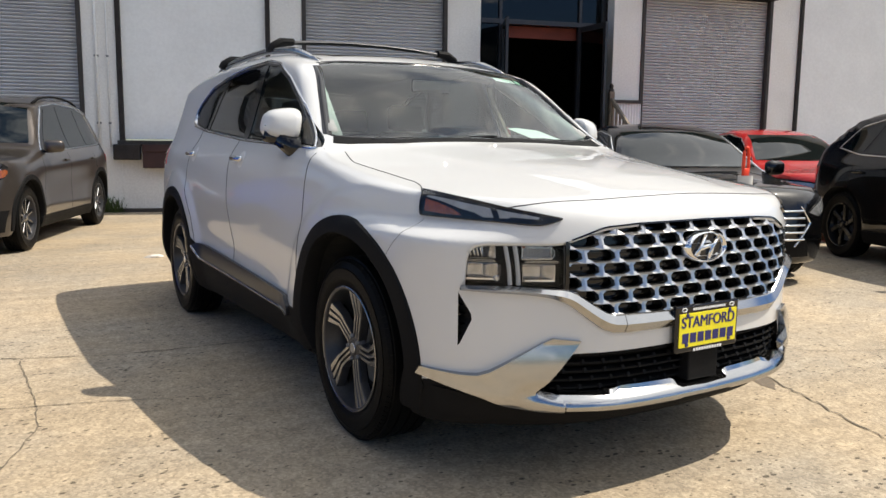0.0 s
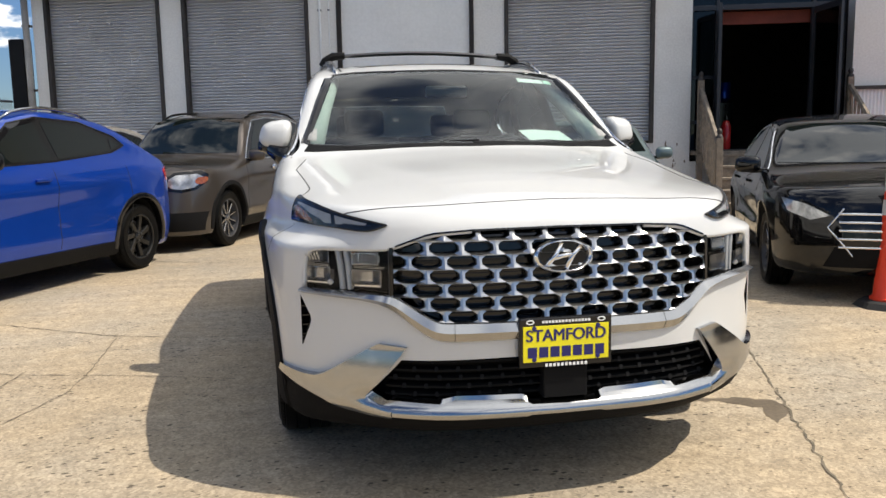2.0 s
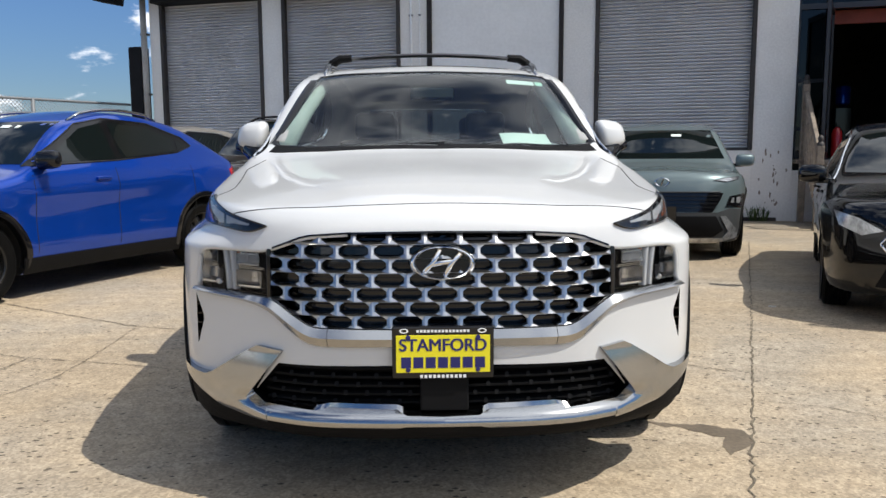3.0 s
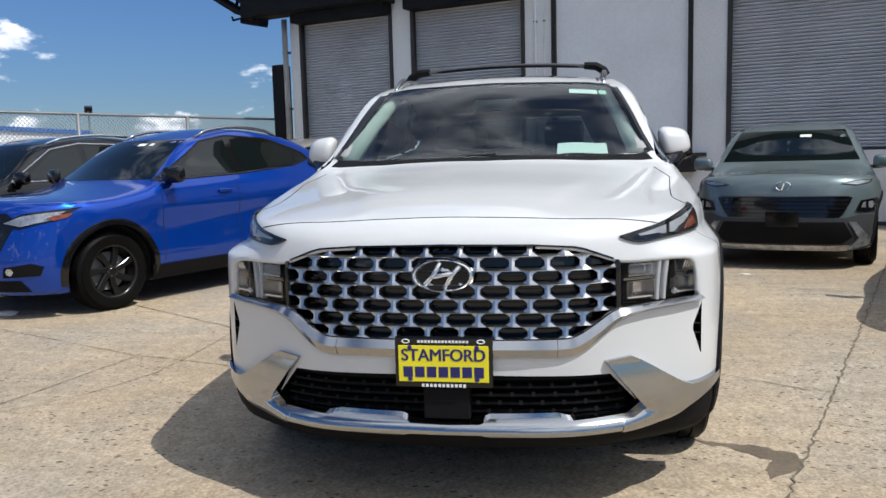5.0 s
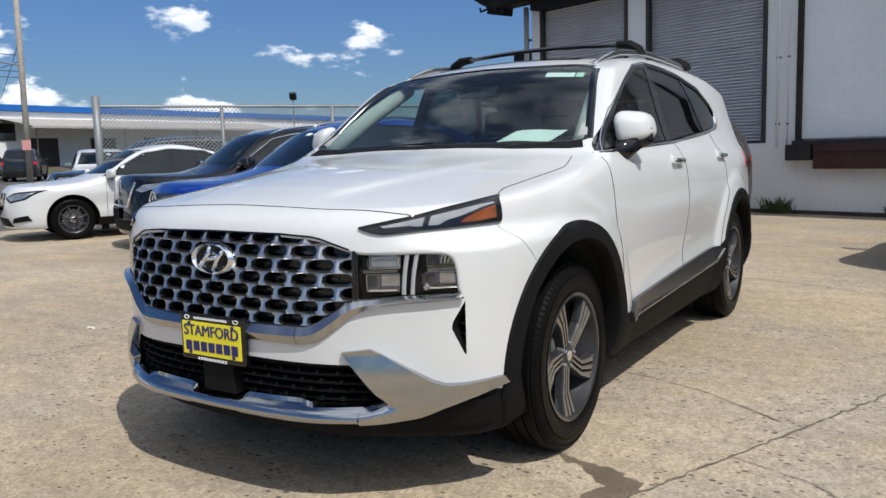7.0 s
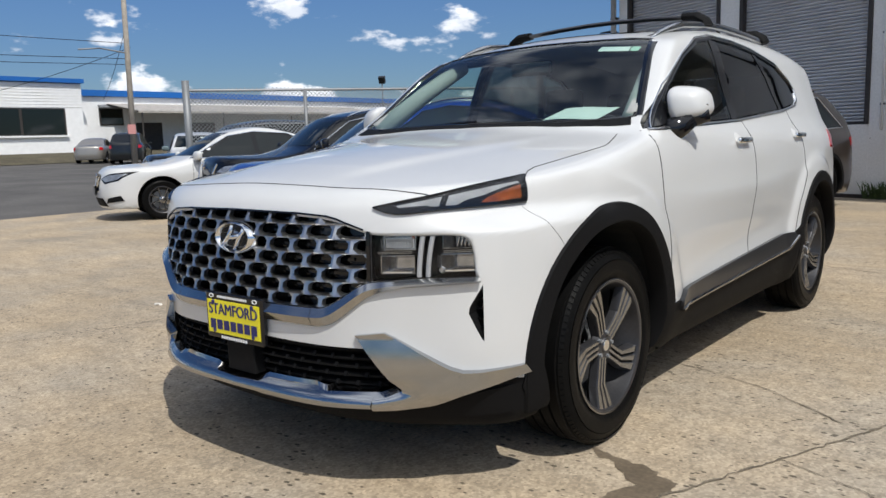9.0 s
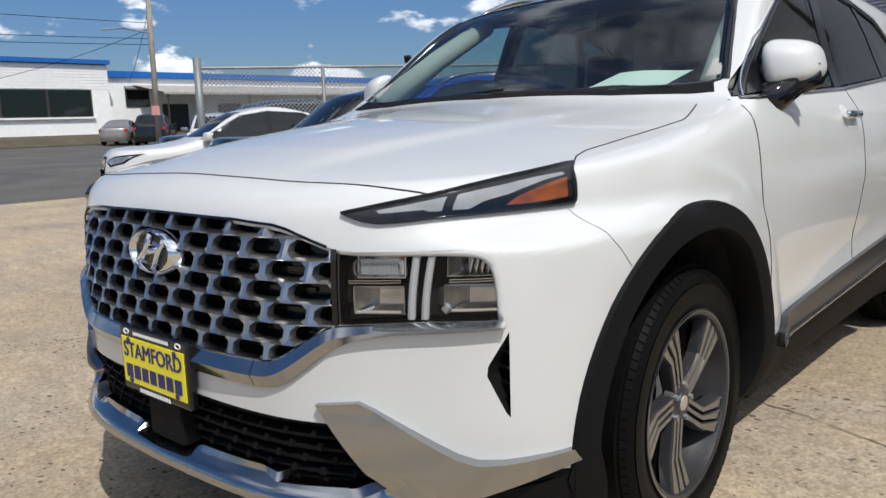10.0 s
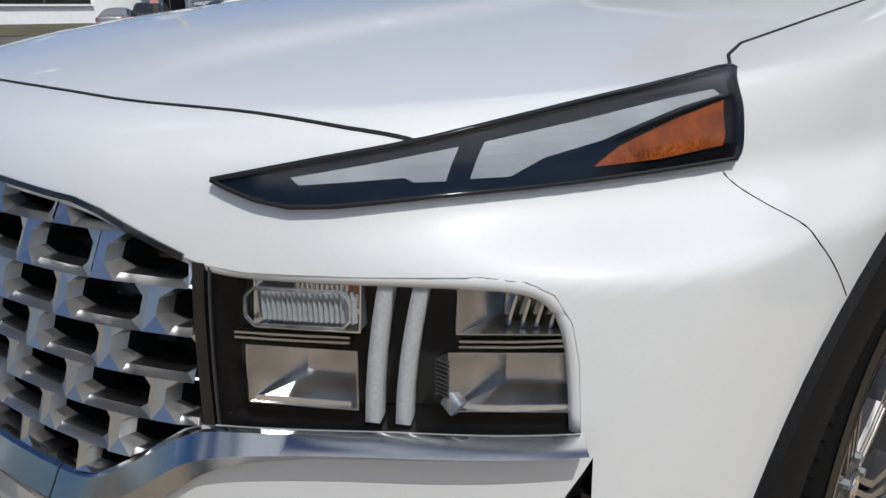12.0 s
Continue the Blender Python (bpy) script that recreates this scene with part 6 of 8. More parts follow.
def dock_panel(a, b):
    """A flat white dock door with a dark worn seal and a leveller below."""
    t = thing("dock_door", "closed white flush dock door with dark worn seals", "dock door", WALL, "loading doors")
    part("panel", box(((a + b) / 2, 0.06, (DOCK + DTOP) / 2 + 0.05), (b - a - 0.1, 0.06, DTOP - DOCK), bevel=0.006), M["panel_white"], t)
    for x in (a + 0.02, b - 0.03):
        part("seal", box((x, 0.02, (DOCK + DTOP) / 2), (0.08, 0.14, DTOP - DOCK), bevel=0.01), M["bumper_rubber"], t)
    part("lip", box(((a + b) / 2 + 0.1, -0.02, DOCK - 0.01), (b - a + 0.3, 0.16, 0.07), bevel=0.008), M["dark_frame"], t)
    return t


for a, b, kind_of in DOORS:
    (shutter if kind_of == "shutter" else dock_panel)(a, b)
for a, b in ((-2.5, -0.02), (10.72, 13.6)):
    lv = thing("dock_leveller", "maroon steel dock leveller under the white door", "dock leveller", WALL)
    part("plate", box(((a + b) / 2, -0.10, DOCK - 0.24), (b - a - 0.7, 0.2, 0.4), bevel=0.01), M["maroon"], lv)
    part("lip_plate", box(((a + b) / 2, -0.215, DOCK - 0.1), (b - a - 0.76, 0.03, 0.12), bevel=0.006), M["maroon"], lv)
    for x in (a + 0.1, b - 0.12):
        bp = thing("dock_bumper", "worn black rubber dock bumper", "dock bumper", WALL, "dock bumpers")
        part("block", box((x, -0.10, DOCK - 0.17), (0.42, 0.22, 0.26), bevel=0.02), M["bumper_rubber"], bp)

rnd = random.Random(11)
for k in range(26):
    pz0 = rnd.uniform(0.25, 1.25)
    px0 = 3.50 + rnd.gauss(0, 0.09) if k < 19 else rnd.uniform(-5.8, 3.6)
    pb = bmesh.new()
    rr0, tall = rnd.uniform(0.006, 0.024), rnd.uniform(1.2, 3.6)
    pb.faces.new([pb.verts.new((px0 + rr0 * rnd.uniform(0.4, 1.2) * math.cos(q * 0.7), -0.0045, pz0 + rr0 * tall * rnd.uniform(0.5, 1.2) * math.sin(q * 0.7))) for q in range(9)])
    bmesh.ops.recalc_face_normals(pb, faces=pb.faces)
    part("peeled_patch", pb, M["wood"], wall_north)

# canopy over the far doors, down pipe and dark post at the corner
cn = thing("canopy", "dark steel canopy above the far shutters", "canopy", WALL)
part("deck", box((-7.55, -0.24, 4.66), (3.5, 0.44, 0.62), bevel=0.02), M["black_steel"], cn)
part("fascia", box((-7.55, -0.50, 4.72), (3.6, 0.07, 0.70), bevel=0.01), M["black_steel"], cn)
part("end_block", box((-9.30, -0.12, 4.40), (0.55, 0.30, 0.30), pose(0, 0, 0, 0, 12, 0), 0.02), M["black_steel"], cn)
for k in range(5):
    part("brace", tube([(-9.4 - 0.30 * k, -0.25, 4.48 + 0.20 * k), (-9.2 - 0.22 * k, -0.2, 5.1 + 0.18 * k)], 0.035), M["black_steel"], cn)
for y in (-0.02, -0.38):
    part("outrigger", tube([(-9.1, y, 4.36), (-9.6, y, 4.55), (-11.2, y, 5.5)], 0.06), M["black_steel"], cn)
part("roof_sheet", box((-10.1, -0.2, 5.12), (2.6, 0.55, 0.05), pose(0, 0, 0, 0, 30, 0)), M["black_steel"], cn)
part("lamp_arm", tube([(-9.55, -0.3, 4.40), (-9.75, -0.3, 4.38), (-9.78, -0.3, 4.46)], 0.025), M["black_steel"], cn)
dp = thing("down_pipe", "old beige drain pipe on the warehouse corner", "drain pipe", WALL)
part("pipe", tube([(-8.53, -0.09, 0.0), (-8.53, -0.09, 4.3)], 0.06, 12), M["pipe"], dp, smooth=60)
for z in (1.2, 2.4, 3.6):
    part("bracket", box((-8.53, -0.05, z), (0.16, 0.1, 0.04)), M["dark_frame"], dp)
cd = thing("conduit", "thin white conduit pipes on the wall pier", "conduit", WALL)
for x, r0 in ((-2.83, 0.022), (-2.66, 0.012)):
    part("pipe", tube([(x, -0.03, 1.1), (x, -0.03, 5.2)], r0, 10), M["panel_white"], cd, smooth=60)
    for z in (1.5, 2.6, 3.7):
        part("strap", box((x, -0.02, z), (r0 * 3.2, 0.05, 0.03)), M["galv"], cd)
tk = thing("dock_post", "tall black steel guard post at the wall corner", "guard post", WALL)
part("post", box((-8.74, 0.0, 1.68), (0.3, 0.3, 3.36), bevel=0.03), M["black_steel"], tk)

# ---- entrance with open glazed door and wooden steps ----
en = thing("door_1", "open dark aluminium entrance with transom glass", "entrance", WALL, kind="structure")
for x, wd in ((3.86, 0.09), (4.33, 0.06), (5.98, 0.06), (6.48, 0.09)):
    part("mullion", box((x, 0.42, 2.9), (wd, 0.12, 4.1), bevel=0.004), M["aluminium"], en)
for z in (3.56, 4.6):
    part("transom", box((5.17, 0.42, z), (2.6, 0.11, 0.09), bevel=0.004), M["aluminium"], en)
part("transom_pane", box((5.17, 0.42, 4.08), (2.55, 0.012, 1.0)), M["tint_glass"], en)
for x in (4.09, 6.23):
    part("side_pane", box((x, 0.42, 2.25), (0.4, 0.012, 2.6)), M["tint_glass"], en)
    for z in (1.55, 2.35):
        part("rail", box((x, 0.42, z), (0.44, 0.07, 0.06)), M["aluminium"], en)
for hx, turn in ((4.4, -104), (5.98, -80)):
    leaf = thing("open_door", "dark glazed door leaf standing open outwards", "door", WALL @ pose(hx, 0.40, 0, 0, 0, turn), "entrance doors")
    part("stile", box((0.04, 0, 2.28), (0.08, 0.05, 2.46)), M["aluminium"], leaf)
    part("stile", box((0.86, 0, 2.28), (0.08, 0.05, 2.46)), M["aluminium"], leaf)
    part("rail", box((0.45, 0, 1.1), (0.74, 0.05, 0.12)), M["aluminium"], leaf)
    part("rail", box((0.45, 0, 3.46), (0.74, 0.05, 0.1)), M["aluminium"], leaf)
    part("pane", box((0.45, 0, 2.28), (0.74, 0.012, 2.3)), M["tint_glass"], leaf)
# the dark hall behind it, its unlit gloom put into the surface colour
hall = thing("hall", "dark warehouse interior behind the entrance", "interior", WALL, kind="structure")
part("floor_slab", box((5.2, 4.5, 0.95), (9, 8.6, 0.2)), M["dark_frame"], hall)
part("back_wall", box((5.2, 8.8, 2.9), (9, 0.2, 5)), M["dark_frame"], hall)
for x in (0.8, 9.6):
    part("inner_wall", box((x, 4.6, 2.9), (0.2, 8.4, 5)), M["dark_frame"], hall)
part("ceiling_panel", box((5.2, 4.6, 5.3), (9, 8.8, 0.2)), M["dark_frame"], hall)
bmo = thing("roof_beam", "orange-red painted steel beam inside the hall", "steel beam", WALL)
part("web", box((5.17, 0.62, 3.40), (2.3, 0.08, 0.22)), M["rust_red"], bmo)
fe = thing("fire_extinguisher", "red fire extinguisher standing inside the entrance", "fire extinguisher", WALL @ pose(4.62, 0.75, 1.05))
part("cylinder", lathe([(0.0, 0.0), (0.085, 0.0), (0.09, 0.02), (0.09, 0.42), (0.06, 0.5), (0.03, 0.53), (0.0, 0.53)], 20, "z"), M["red_paint"], fe, smooth=40)
part("valve", box((0, 0, 0.57), (0.04, 0.1, 0.08), bevel=0.01), M["gloss_black"], fe)
part("hose", tube([(0.02, 0.04, 0.56), (0.10, 0.05, 0.45), (0.10, 0.05, 0.15)], 0.012), M["gloss_black"], fe)
wc = thing("water_cooler", "blue water bottle on a dark cooler in the hall", "water cooler", WALL @ pose(5.25, 3.6, 1.05))
part("cabinet", box((0, 0, 0.5), (0.32, 0.32, 1.0), bevel=0.02), M["gloss_black"], wc)
part("bottle", lathe([(0.0, 1.0), (0.06, 1.0), (0.14, 1.08), (0.14, 1.4), (0.12, 1.43), (0.0, 1.43)], 20, "z"), M["blue_paint"], wc, smooth=40)
st = thing("wooden_steps", "weathered grey wooden steps up to the entrance", "steps", WALL)
for k in range(5):
    part("tread", box((5.15, -1.55 + 0.30 * k, 0.20 + 0.19 * k), (2.2, 0.32, 0.045), bevel=0.006), M["wood"], st)
    part("riser", box((5.15, -1.68 + 0.30 * k, 0.10 + 0.19 * k), (2.15, 0.03, 0.17)), M["wood"], st)
part("landing", box((5.15, 0.0, 1.0), (2.6, 0.5, 0.06)), M["wood"], st)
for x in (3.95, 6.42):
    rl = thing("handrail", "weathered wooden newel posts and sloping handrail", "handrail", WALL, "stair rails")
    for y, h, b in ((-1.62, 1.25, 0.0), (-0.2, 2.25, 0.0)):
        part("post", box((x, y, h / 2), (0.1, 0.1, h), bevel=0.006), M["wood"], rl)
        part("finial", lathe([(0.0, 0.16), (0.03, 0.14), (0.045, 0.1), (0.03, 0.06), (0.055, 0.03), (0.055, 0.0)], 12, "z"), M["dark_frame"], rl, smooth=50).location = (x, y, h)
    part("rail", tube([(x, -1.62, 1.12), (x, -0.2, 2.12)], 0.045, 6), M["wood"], rl)
    for k in range(9):
        y = -1.5 + 0.15 * k
        z0, z1 = 0.2 + (y + 1.62) * 0.62, 1.1 + (y + 1.62) * 0.70
        part("baluster", box((x, y, (z0 + z1) / 2), (0.035, 0.035, z1 - z0)), M["wood"], rl)
cb = thing("corrugated_panel", "white corrugated sheet beside the steps", "corrugated sheet", WALL)
bm = bmesh.new()
prev = None
for k in range(41):
    x = 6.5 + 0.6 * k / 40
    now = [bm.verts.new((x, -0.12 - 0.012 * math.cos(k * 1.57), z)) for z in (0.0, 2.05)]
    if prev:
        bm.faces.new((prev[0], now[0], now[1], prev[1]))
    prev = now
part("corrugation", bm, M["panel_white"], cb, smooth=60)
part("cap_rail", box((6.8, -0.13, 2.07), (0.64, 0.08, 0.06)), M["dark_frame"], cb)

# ---- chain-link fence from the yard edge to the warehouse corner ----
F0, F1 = Vector((-10.66, 4.44, 0)), Vector((-6.1, 11.9, 0))
fdir = (F1 - F0).normalized()
flen = (F1 - F0).length
fn = thing("chain_link_fence", "galvanised chain-link fence with twisted barbs on top", "fence", Matrix.Translation(F0) @ pose(0, 0, 0, 0, 0, math.degrees(math.atan2(fdir.y, fdir.x))))
FH = 2.2
k = 0
while k * 2.2 <= flen:
    part("post", tube([(k * 2.2, 0, 0), (k * 2.2, 0, FH + (0.18 if k == 0 else 0.02))], 0.068 if k == 0 else 0.035, 12), M["galv"], fn, smooth=50)
    k += 1
part("top_rail", tube([(0, 0, FH), (flen, 0, FH)], 0.025, 8), M["galv"], fn)
bm = bmesh.new()
cell = 0.075
nn = int(flen / cell)
hh = int(FH / cell)
for i in range(-hh, nn):
    for sgn in (1, -1):
        a, b = i * cell, i * cell + hh * cell
        za, zb = (0.03, 0.03 + hh * cell) if sgn > 0 else (0.03 + hh * cell, 0.03)
        ta = max(0.0, (0 - a) / (b - a))
        tb = min(1.0, (flen - a) / (b - a))
        if tb <= ta:
            continue
        p0, p1 = Vector((a + (b - a) * ta, 0, za + (zb - za) * ta)), Vector((a + (b - a) * tb, 0, za + (zb - za) * tb))
        add_tube(bm, [p0, p1], 0.006, 3, cap=False)
tagged(part("mesh_fabric", bm, M["mesh_wire"], fn), kind="stuff")
bm = bmesh.new()
for i in range(nn):
    add_tube(bm, [(i * cell, 0, FH - 0.02), (i * cell + 0.02, 0, FH + 0.05)], 0.0035, 3, cap=False)
    add_tube(bm, [(i * cell + 0.03, 0, FH - 0.02), (i * cell + 0.012, 0, FH + 0.05)], 0.0035, 3, cap=False)
tagged(part("twisted_barb", bm, M["mesh_wire"], fn), kind="stuff")


# ---- parked cars ----
def parked_car(name, label, m, paint_mat, S, detail=1.0, clad=None, rim="rim", style="thin", spokes=7, roof_rails=False):
    """A parked car from its proportions: body with wheel wells, glazing, lamps, grille, mirrors, wheels."""
    car = thing(name, label, "car", m, "parked cars")
    yf, yr, W, H = S["yf"], S["yr"], S["W"], S["H"]
    hz, cy, cz, wy, wz = S["hood"], *S["cowl"], *S["wtop"]
    ry, rz = S["rtop"]
    gy, gz = S["rbelt"]
    belt = S["belt"]
    wf, wr, R = S["wf"], S["wr"], S["R"]
    rw = S["roofw"]
    top = [(yf - 0.05, hz - 0.14), (yf + 0.06, hz - 0.04), (yf + 0.18, hz), (cy - 0.35, cz - 0.06), (cy, cz), (wy, wz), ((wy + ry) / 2, H), (ry, rz), (gy, gz), (yr + 0.05, gz - 0.06)]
    side = [(0.2, W * 0.92), (0.34, W * 0.97), (0.55, W * 0.985), (0.72, W), (belt - 0.12, W * 0.985), (belt - 0.02, W * 0.95), (belt + 0.03, W * 0.915), (H - 0.02, rw)]
    plan = [(yf, 0.90), (yf + 0.35, 0.97), (yf + 0.9, 1.0), (yr - 0.9, 1.0), (yr - 0.3, 0.95), (yr, 0.9)]
    nose = [(0, yf), (W * 0.45, yf + 0.04), (W * 0.7, yf + 0.13), (W * 0.9, yf + 0.32), (W, yf + 0.55)]
    face = [(0.2, 0.06), (0.42, 0.0), (0.7, 0.03), (hz, 0.12), (hz + 0.3, 0.5)]
    tail = [(0, yr), (W * 0.5, yr - 0.03), (W * 0.85, yr - 0.16), (W, yr - 0.4)]
    back = [(0.2, -0.08), (0.5, 0.0), (belt, -0.05), (belt + 0.2, -0.10), (H, -0.2)]
    crown = [(yf, 0.08), (cy, 0.07), (wy, 0.10), (ry, 0.10), (yr, 0.08)]
    sh = Shape(top, side, plan, nose, face, tail, back, crown, 0.16, [(wf, R), (wr, R)], 0.018, R + 0.10, 0.2, 0.07,
               lambda y, z: np.exp(-(((y - (wf + wr) / 2) / 1.05) ** 4)) * (0.010 * np.exp(-(((z - belt + 0.17 - 0.03 * y) / 0.035) ** 2)) - 0.020 * np.exp(-(((z - belt + 0.36 - 0.05 * y) / 0.10) ** 2)) + 0.012 * np.exp(-(((z - 0.44) / 0.06) ** 2))))
    me = sh.solid(int(24 * detail), int(72 * detail), int(26 * detail), (W + 0.15, yf - 0.3, yr + 0.3, 0.05, H + 0.2), (W * 0.45, yf + 0.6, yr - 0.6, 0.5, 0.75))
    bm = bmesh.new()
    for y in (wf, wr):
        for s in (-1, 1):
            cylinder_x(bm, (y, R), R + 0.065, s * (W - 0.32), s * (W + 0.3), 32)
    me = carve(me, [(bm, M["well"])], [paint_mat])
    part("body", faces_of(me, paint_mat.name), paint_mat, car, smooth=35)
    for y in (wf, wr):
        for s in (-1, 1):
            part("wheel_well", faces_of(me, "dark_wheel_well", lambda c: c.x * s > 0 and abs(c.y - y) < 0.8), M["well"], car)
    bpy.data.meshes.remove(me)
    # glazing
    glass = M["dark_glass"]
    zb, zt = cz + 0.03, wz - 0.03
    xb, xt = W * 0.80, rw - 0.05
    part("windscreen", patch(sh, "y", [(-xb, zb), (xb, zb), (xt, zt), (-xt, zt)], 0.004, 0.01, 0.09), glass, car, smooth=40)
    lo, hi = belt + 0.035, H - 0.13
    yq = cy + 0.30
    pillars = S["pillars"]
    for s in (-1, 1):
        if "glass" in S:
            part("window_surround", patch(sh, "x", S["glass"][0], 0.003, 0.01, 0.08, s), M["gloss_black"], car, smooth=40)
        for pane in S.get("glass", ())[1:]:
            part("side_window", patch(sh, "x", pane, 0.006, 0.01, 0.08, s), glass, car, smooth=40)
        for (a0, a1, b0, b1) in () if "glass" in S else pillars:
            part("side_window", patch(sh, "x", [(a0, lo), (b0, lo), (b1, hi - S.get("fall", 0.12) * max(0.0, b1 - S["rtop"][0])), (a1, hi)], 0.004, 0.01, 0.09, s), glass, car, smooth=40)
        if "glass" in S:
            part("window_trim", ribbon(sh, "x", S["glass"][0] + S["glass"][0][:1], 0.014, 0.007, s, 0.05), M["chrome"] if S.get("chrome", True) else M["gloss_black"], car, smooth=40)
        else:
            part("window_trim", ribbon(sh, "x", [(pillars[0][0] - 0.03, lo - 0.012), (pillars[-1][1 + 1] + 0.02, lo - 0.012)], 0.018, 0.006, s, 0.06), M["chrome"] if S.get("chrome", True) else M["gloss_black"], car)
        for y in S["seams"]:
            part("door_gap", ribbon(sh, "x", [(y, 0.36), (y + 0.01, belt - 0.01)], 0.007, 0.001, s, 0.05), M["gap"], car)
        for y in S["handles"]:
            hp = sh.on("x", [(y, belt - 0.10)], s)[0]
            part("door_handle", box((hp[0] + s * 0.018, hp[1], hp[2]), (0.03, 0.17, 0.03), bevel=0.01), paint_mat if not S.get("chrome_handle") else M["chrome"], car)
        # mirror
        mp = sh.on("x", [(cy + 0.32, belt + 0.02)], s)[0]
        mb = bmesh.new()
        bmesh.ops.create_uvsphere(mb, u_segments=20, v_segments=12, radius=1)
        for v in mb.verts:
            v.co = Vector([math.copysign(abs(c) ** e, c) for c, e in zip(v.co, (0.55, 0.8, 0.6))])
            v.co.y *= 1.0 if v.co.y < 0 else 0.35
        bmesh.ops.transform(mb, matrix=Matrix.Translation((mp[0] + s * 0.13, mp[1], mp[2] + 0.05)) @ pose(0, 0, 0, 0, 0, s * 14) @ Matrix.Diagonal((0.112, 0.07, 0.075, 1)), verts=mb.verts)
        part("mirror", mb, S.get("mirror", paint_mat), car, smooth=60)
        part("mirror_stalk", box((mp[0] + s * 0.05, mp[1] + 0.02, mp[2] - 0.01), (0.14, 0.07, 0.04), bevel=0.01), M["gloss_black"], car)
        # lower cladding and arches
        cm = clad or paint_mat
        part("sill", patch(sh, "x", [(wf + R + 0.05, 0.215), (wr - R - 0.05, 0.215), (wr - R - 0.05, 0.34), (wf + R + 0.05, 0.34)], 0.012, 0.02, 0.12, s), M["plastic"], car, smooth=40)
        if clad:
            for y in (wf, wr):
                part("arch_trim", arch_trim(sh, y, R, R + 0.06, R + 0.12, s, -20, 200), clad, car, smooth=40)
        # lamps
        hl = S["lamp"]
        part("headlamp", patch(sh, "y", [(s * a, b) for a, b in hl], 0.004, 0.012, 0.05), M["gloss_black"], car, smooth=40)
        cx = sum(a for a, b in hl) / len(hl)
        cz_ = sum(b for a, b in hl) / len(hl)
        part("lamp_lens", patch(sh, "y", [(s * (cx + (a - cx) * 0.82), cz_ + (b - cz_) * 0.7) for a, b in hl], 0.008, 0.01, 0.05), M["lamp_clear"], car, smooth=40)
        if S.get("amber"):
            part("indicator", patch(sh, "y", [(s * (cx + (a - cx) * 0.22 + W * 0.145), cz_ + 0.012 + (b - cz_) * 0.34) for a, b in hl], 0.012, 0.01, 0.03), M["amber"], car, smooth=40)
        tl = S["tail"]
        part("tail_lamp", patch(sh, "x", tl, 0.006, 0.012, 0.06, s), M["red_lens"], car, smooth=40)
    # front
    for k, (outline, mt, nm) in enumerate(S["front"]):
        part(nm, patch(sh, "y", outline, 0.005 + 0.002 * min(k, 6), 0.015, 0.06), mt, car, smooth=40)
    for outline in S.get("stickers", ()):
        part("sticker", patch(sh, "y", outline, 0.009, 0.004, 0.06), M["paper"], car)
    for line, wd, mt, nm in S.get("strips", ()):
        part(nm, ribbon(sh, "y", line, wd, 0.014, 1, 0.04), mt, car, smooth=40)
    pz = S.get("plate_z", 0.45)
    pp = sh.on("y", [(0, pz)])[0]
    if S.get("plate"):
        part("number_plate", box((0, pp[1] - 0.015, pz), (0.31, 0.02, 0.155), bevel=0.004), S["plate"], car)
    ez = S.get("emblem_z", hz - 0.14)
    ep = sh.on("y", [(0, ez)])[0]
    em = lathe([(0.052, -0.006), (0.06, 0.004), (0.068, -0.006)], 24, "z")
    bmesh.ops.transform(em, matrix=Matrix.Translation((0, ep[1] - 0.012, ez)) @ pose(0, 0, 0, 90, 0, 0) @ Matrix.Diagonal((1.15, 0.75, 1, 1)), verts=em.verts)
    add_box(em, (0, ep[1] - 0.014, ez), (0.014, 0.01, 0.075), pose(0, 0, 0, 0, 18, 0))
    part("emblem", em, M["chrome"], car)
    if roof_rails:
        for s in (-1, 1):
            pts = []
            for i in range(9):
                y = wy + 0.12 + (ry - wy - 0.1) * i / 8
                p = sh.on("z", [(s * (rw - 0.04), y)])[0]
                pts.append((p[0], p[1], p[2] + (0.035 if 0 < i < 8 else 0.0)))
            part("roof_rail", tube(pts, 0.016, 8), roof_rails, car, smooth=60)
    # wheels
    for y in (wf, wr):
        for s in (-1, 1):
            wheel("wheel", R, 0.21, R * S.get("rimf", 0.68), car, pose(s * (W - 0.125), y, R, 0, 0, 0 if s > 0 else 180), M[rim], spokes, style, detail=36)
    return car


PB = M["plastic"]
GB = M["gloss_black"]
M["grey_clad"] = node_mat("dark_grey_cladding", (0.045, 0.048, 0.05), 0.6, 0, 0.3, var=0.1, grain=0.15, grain_scale=300)


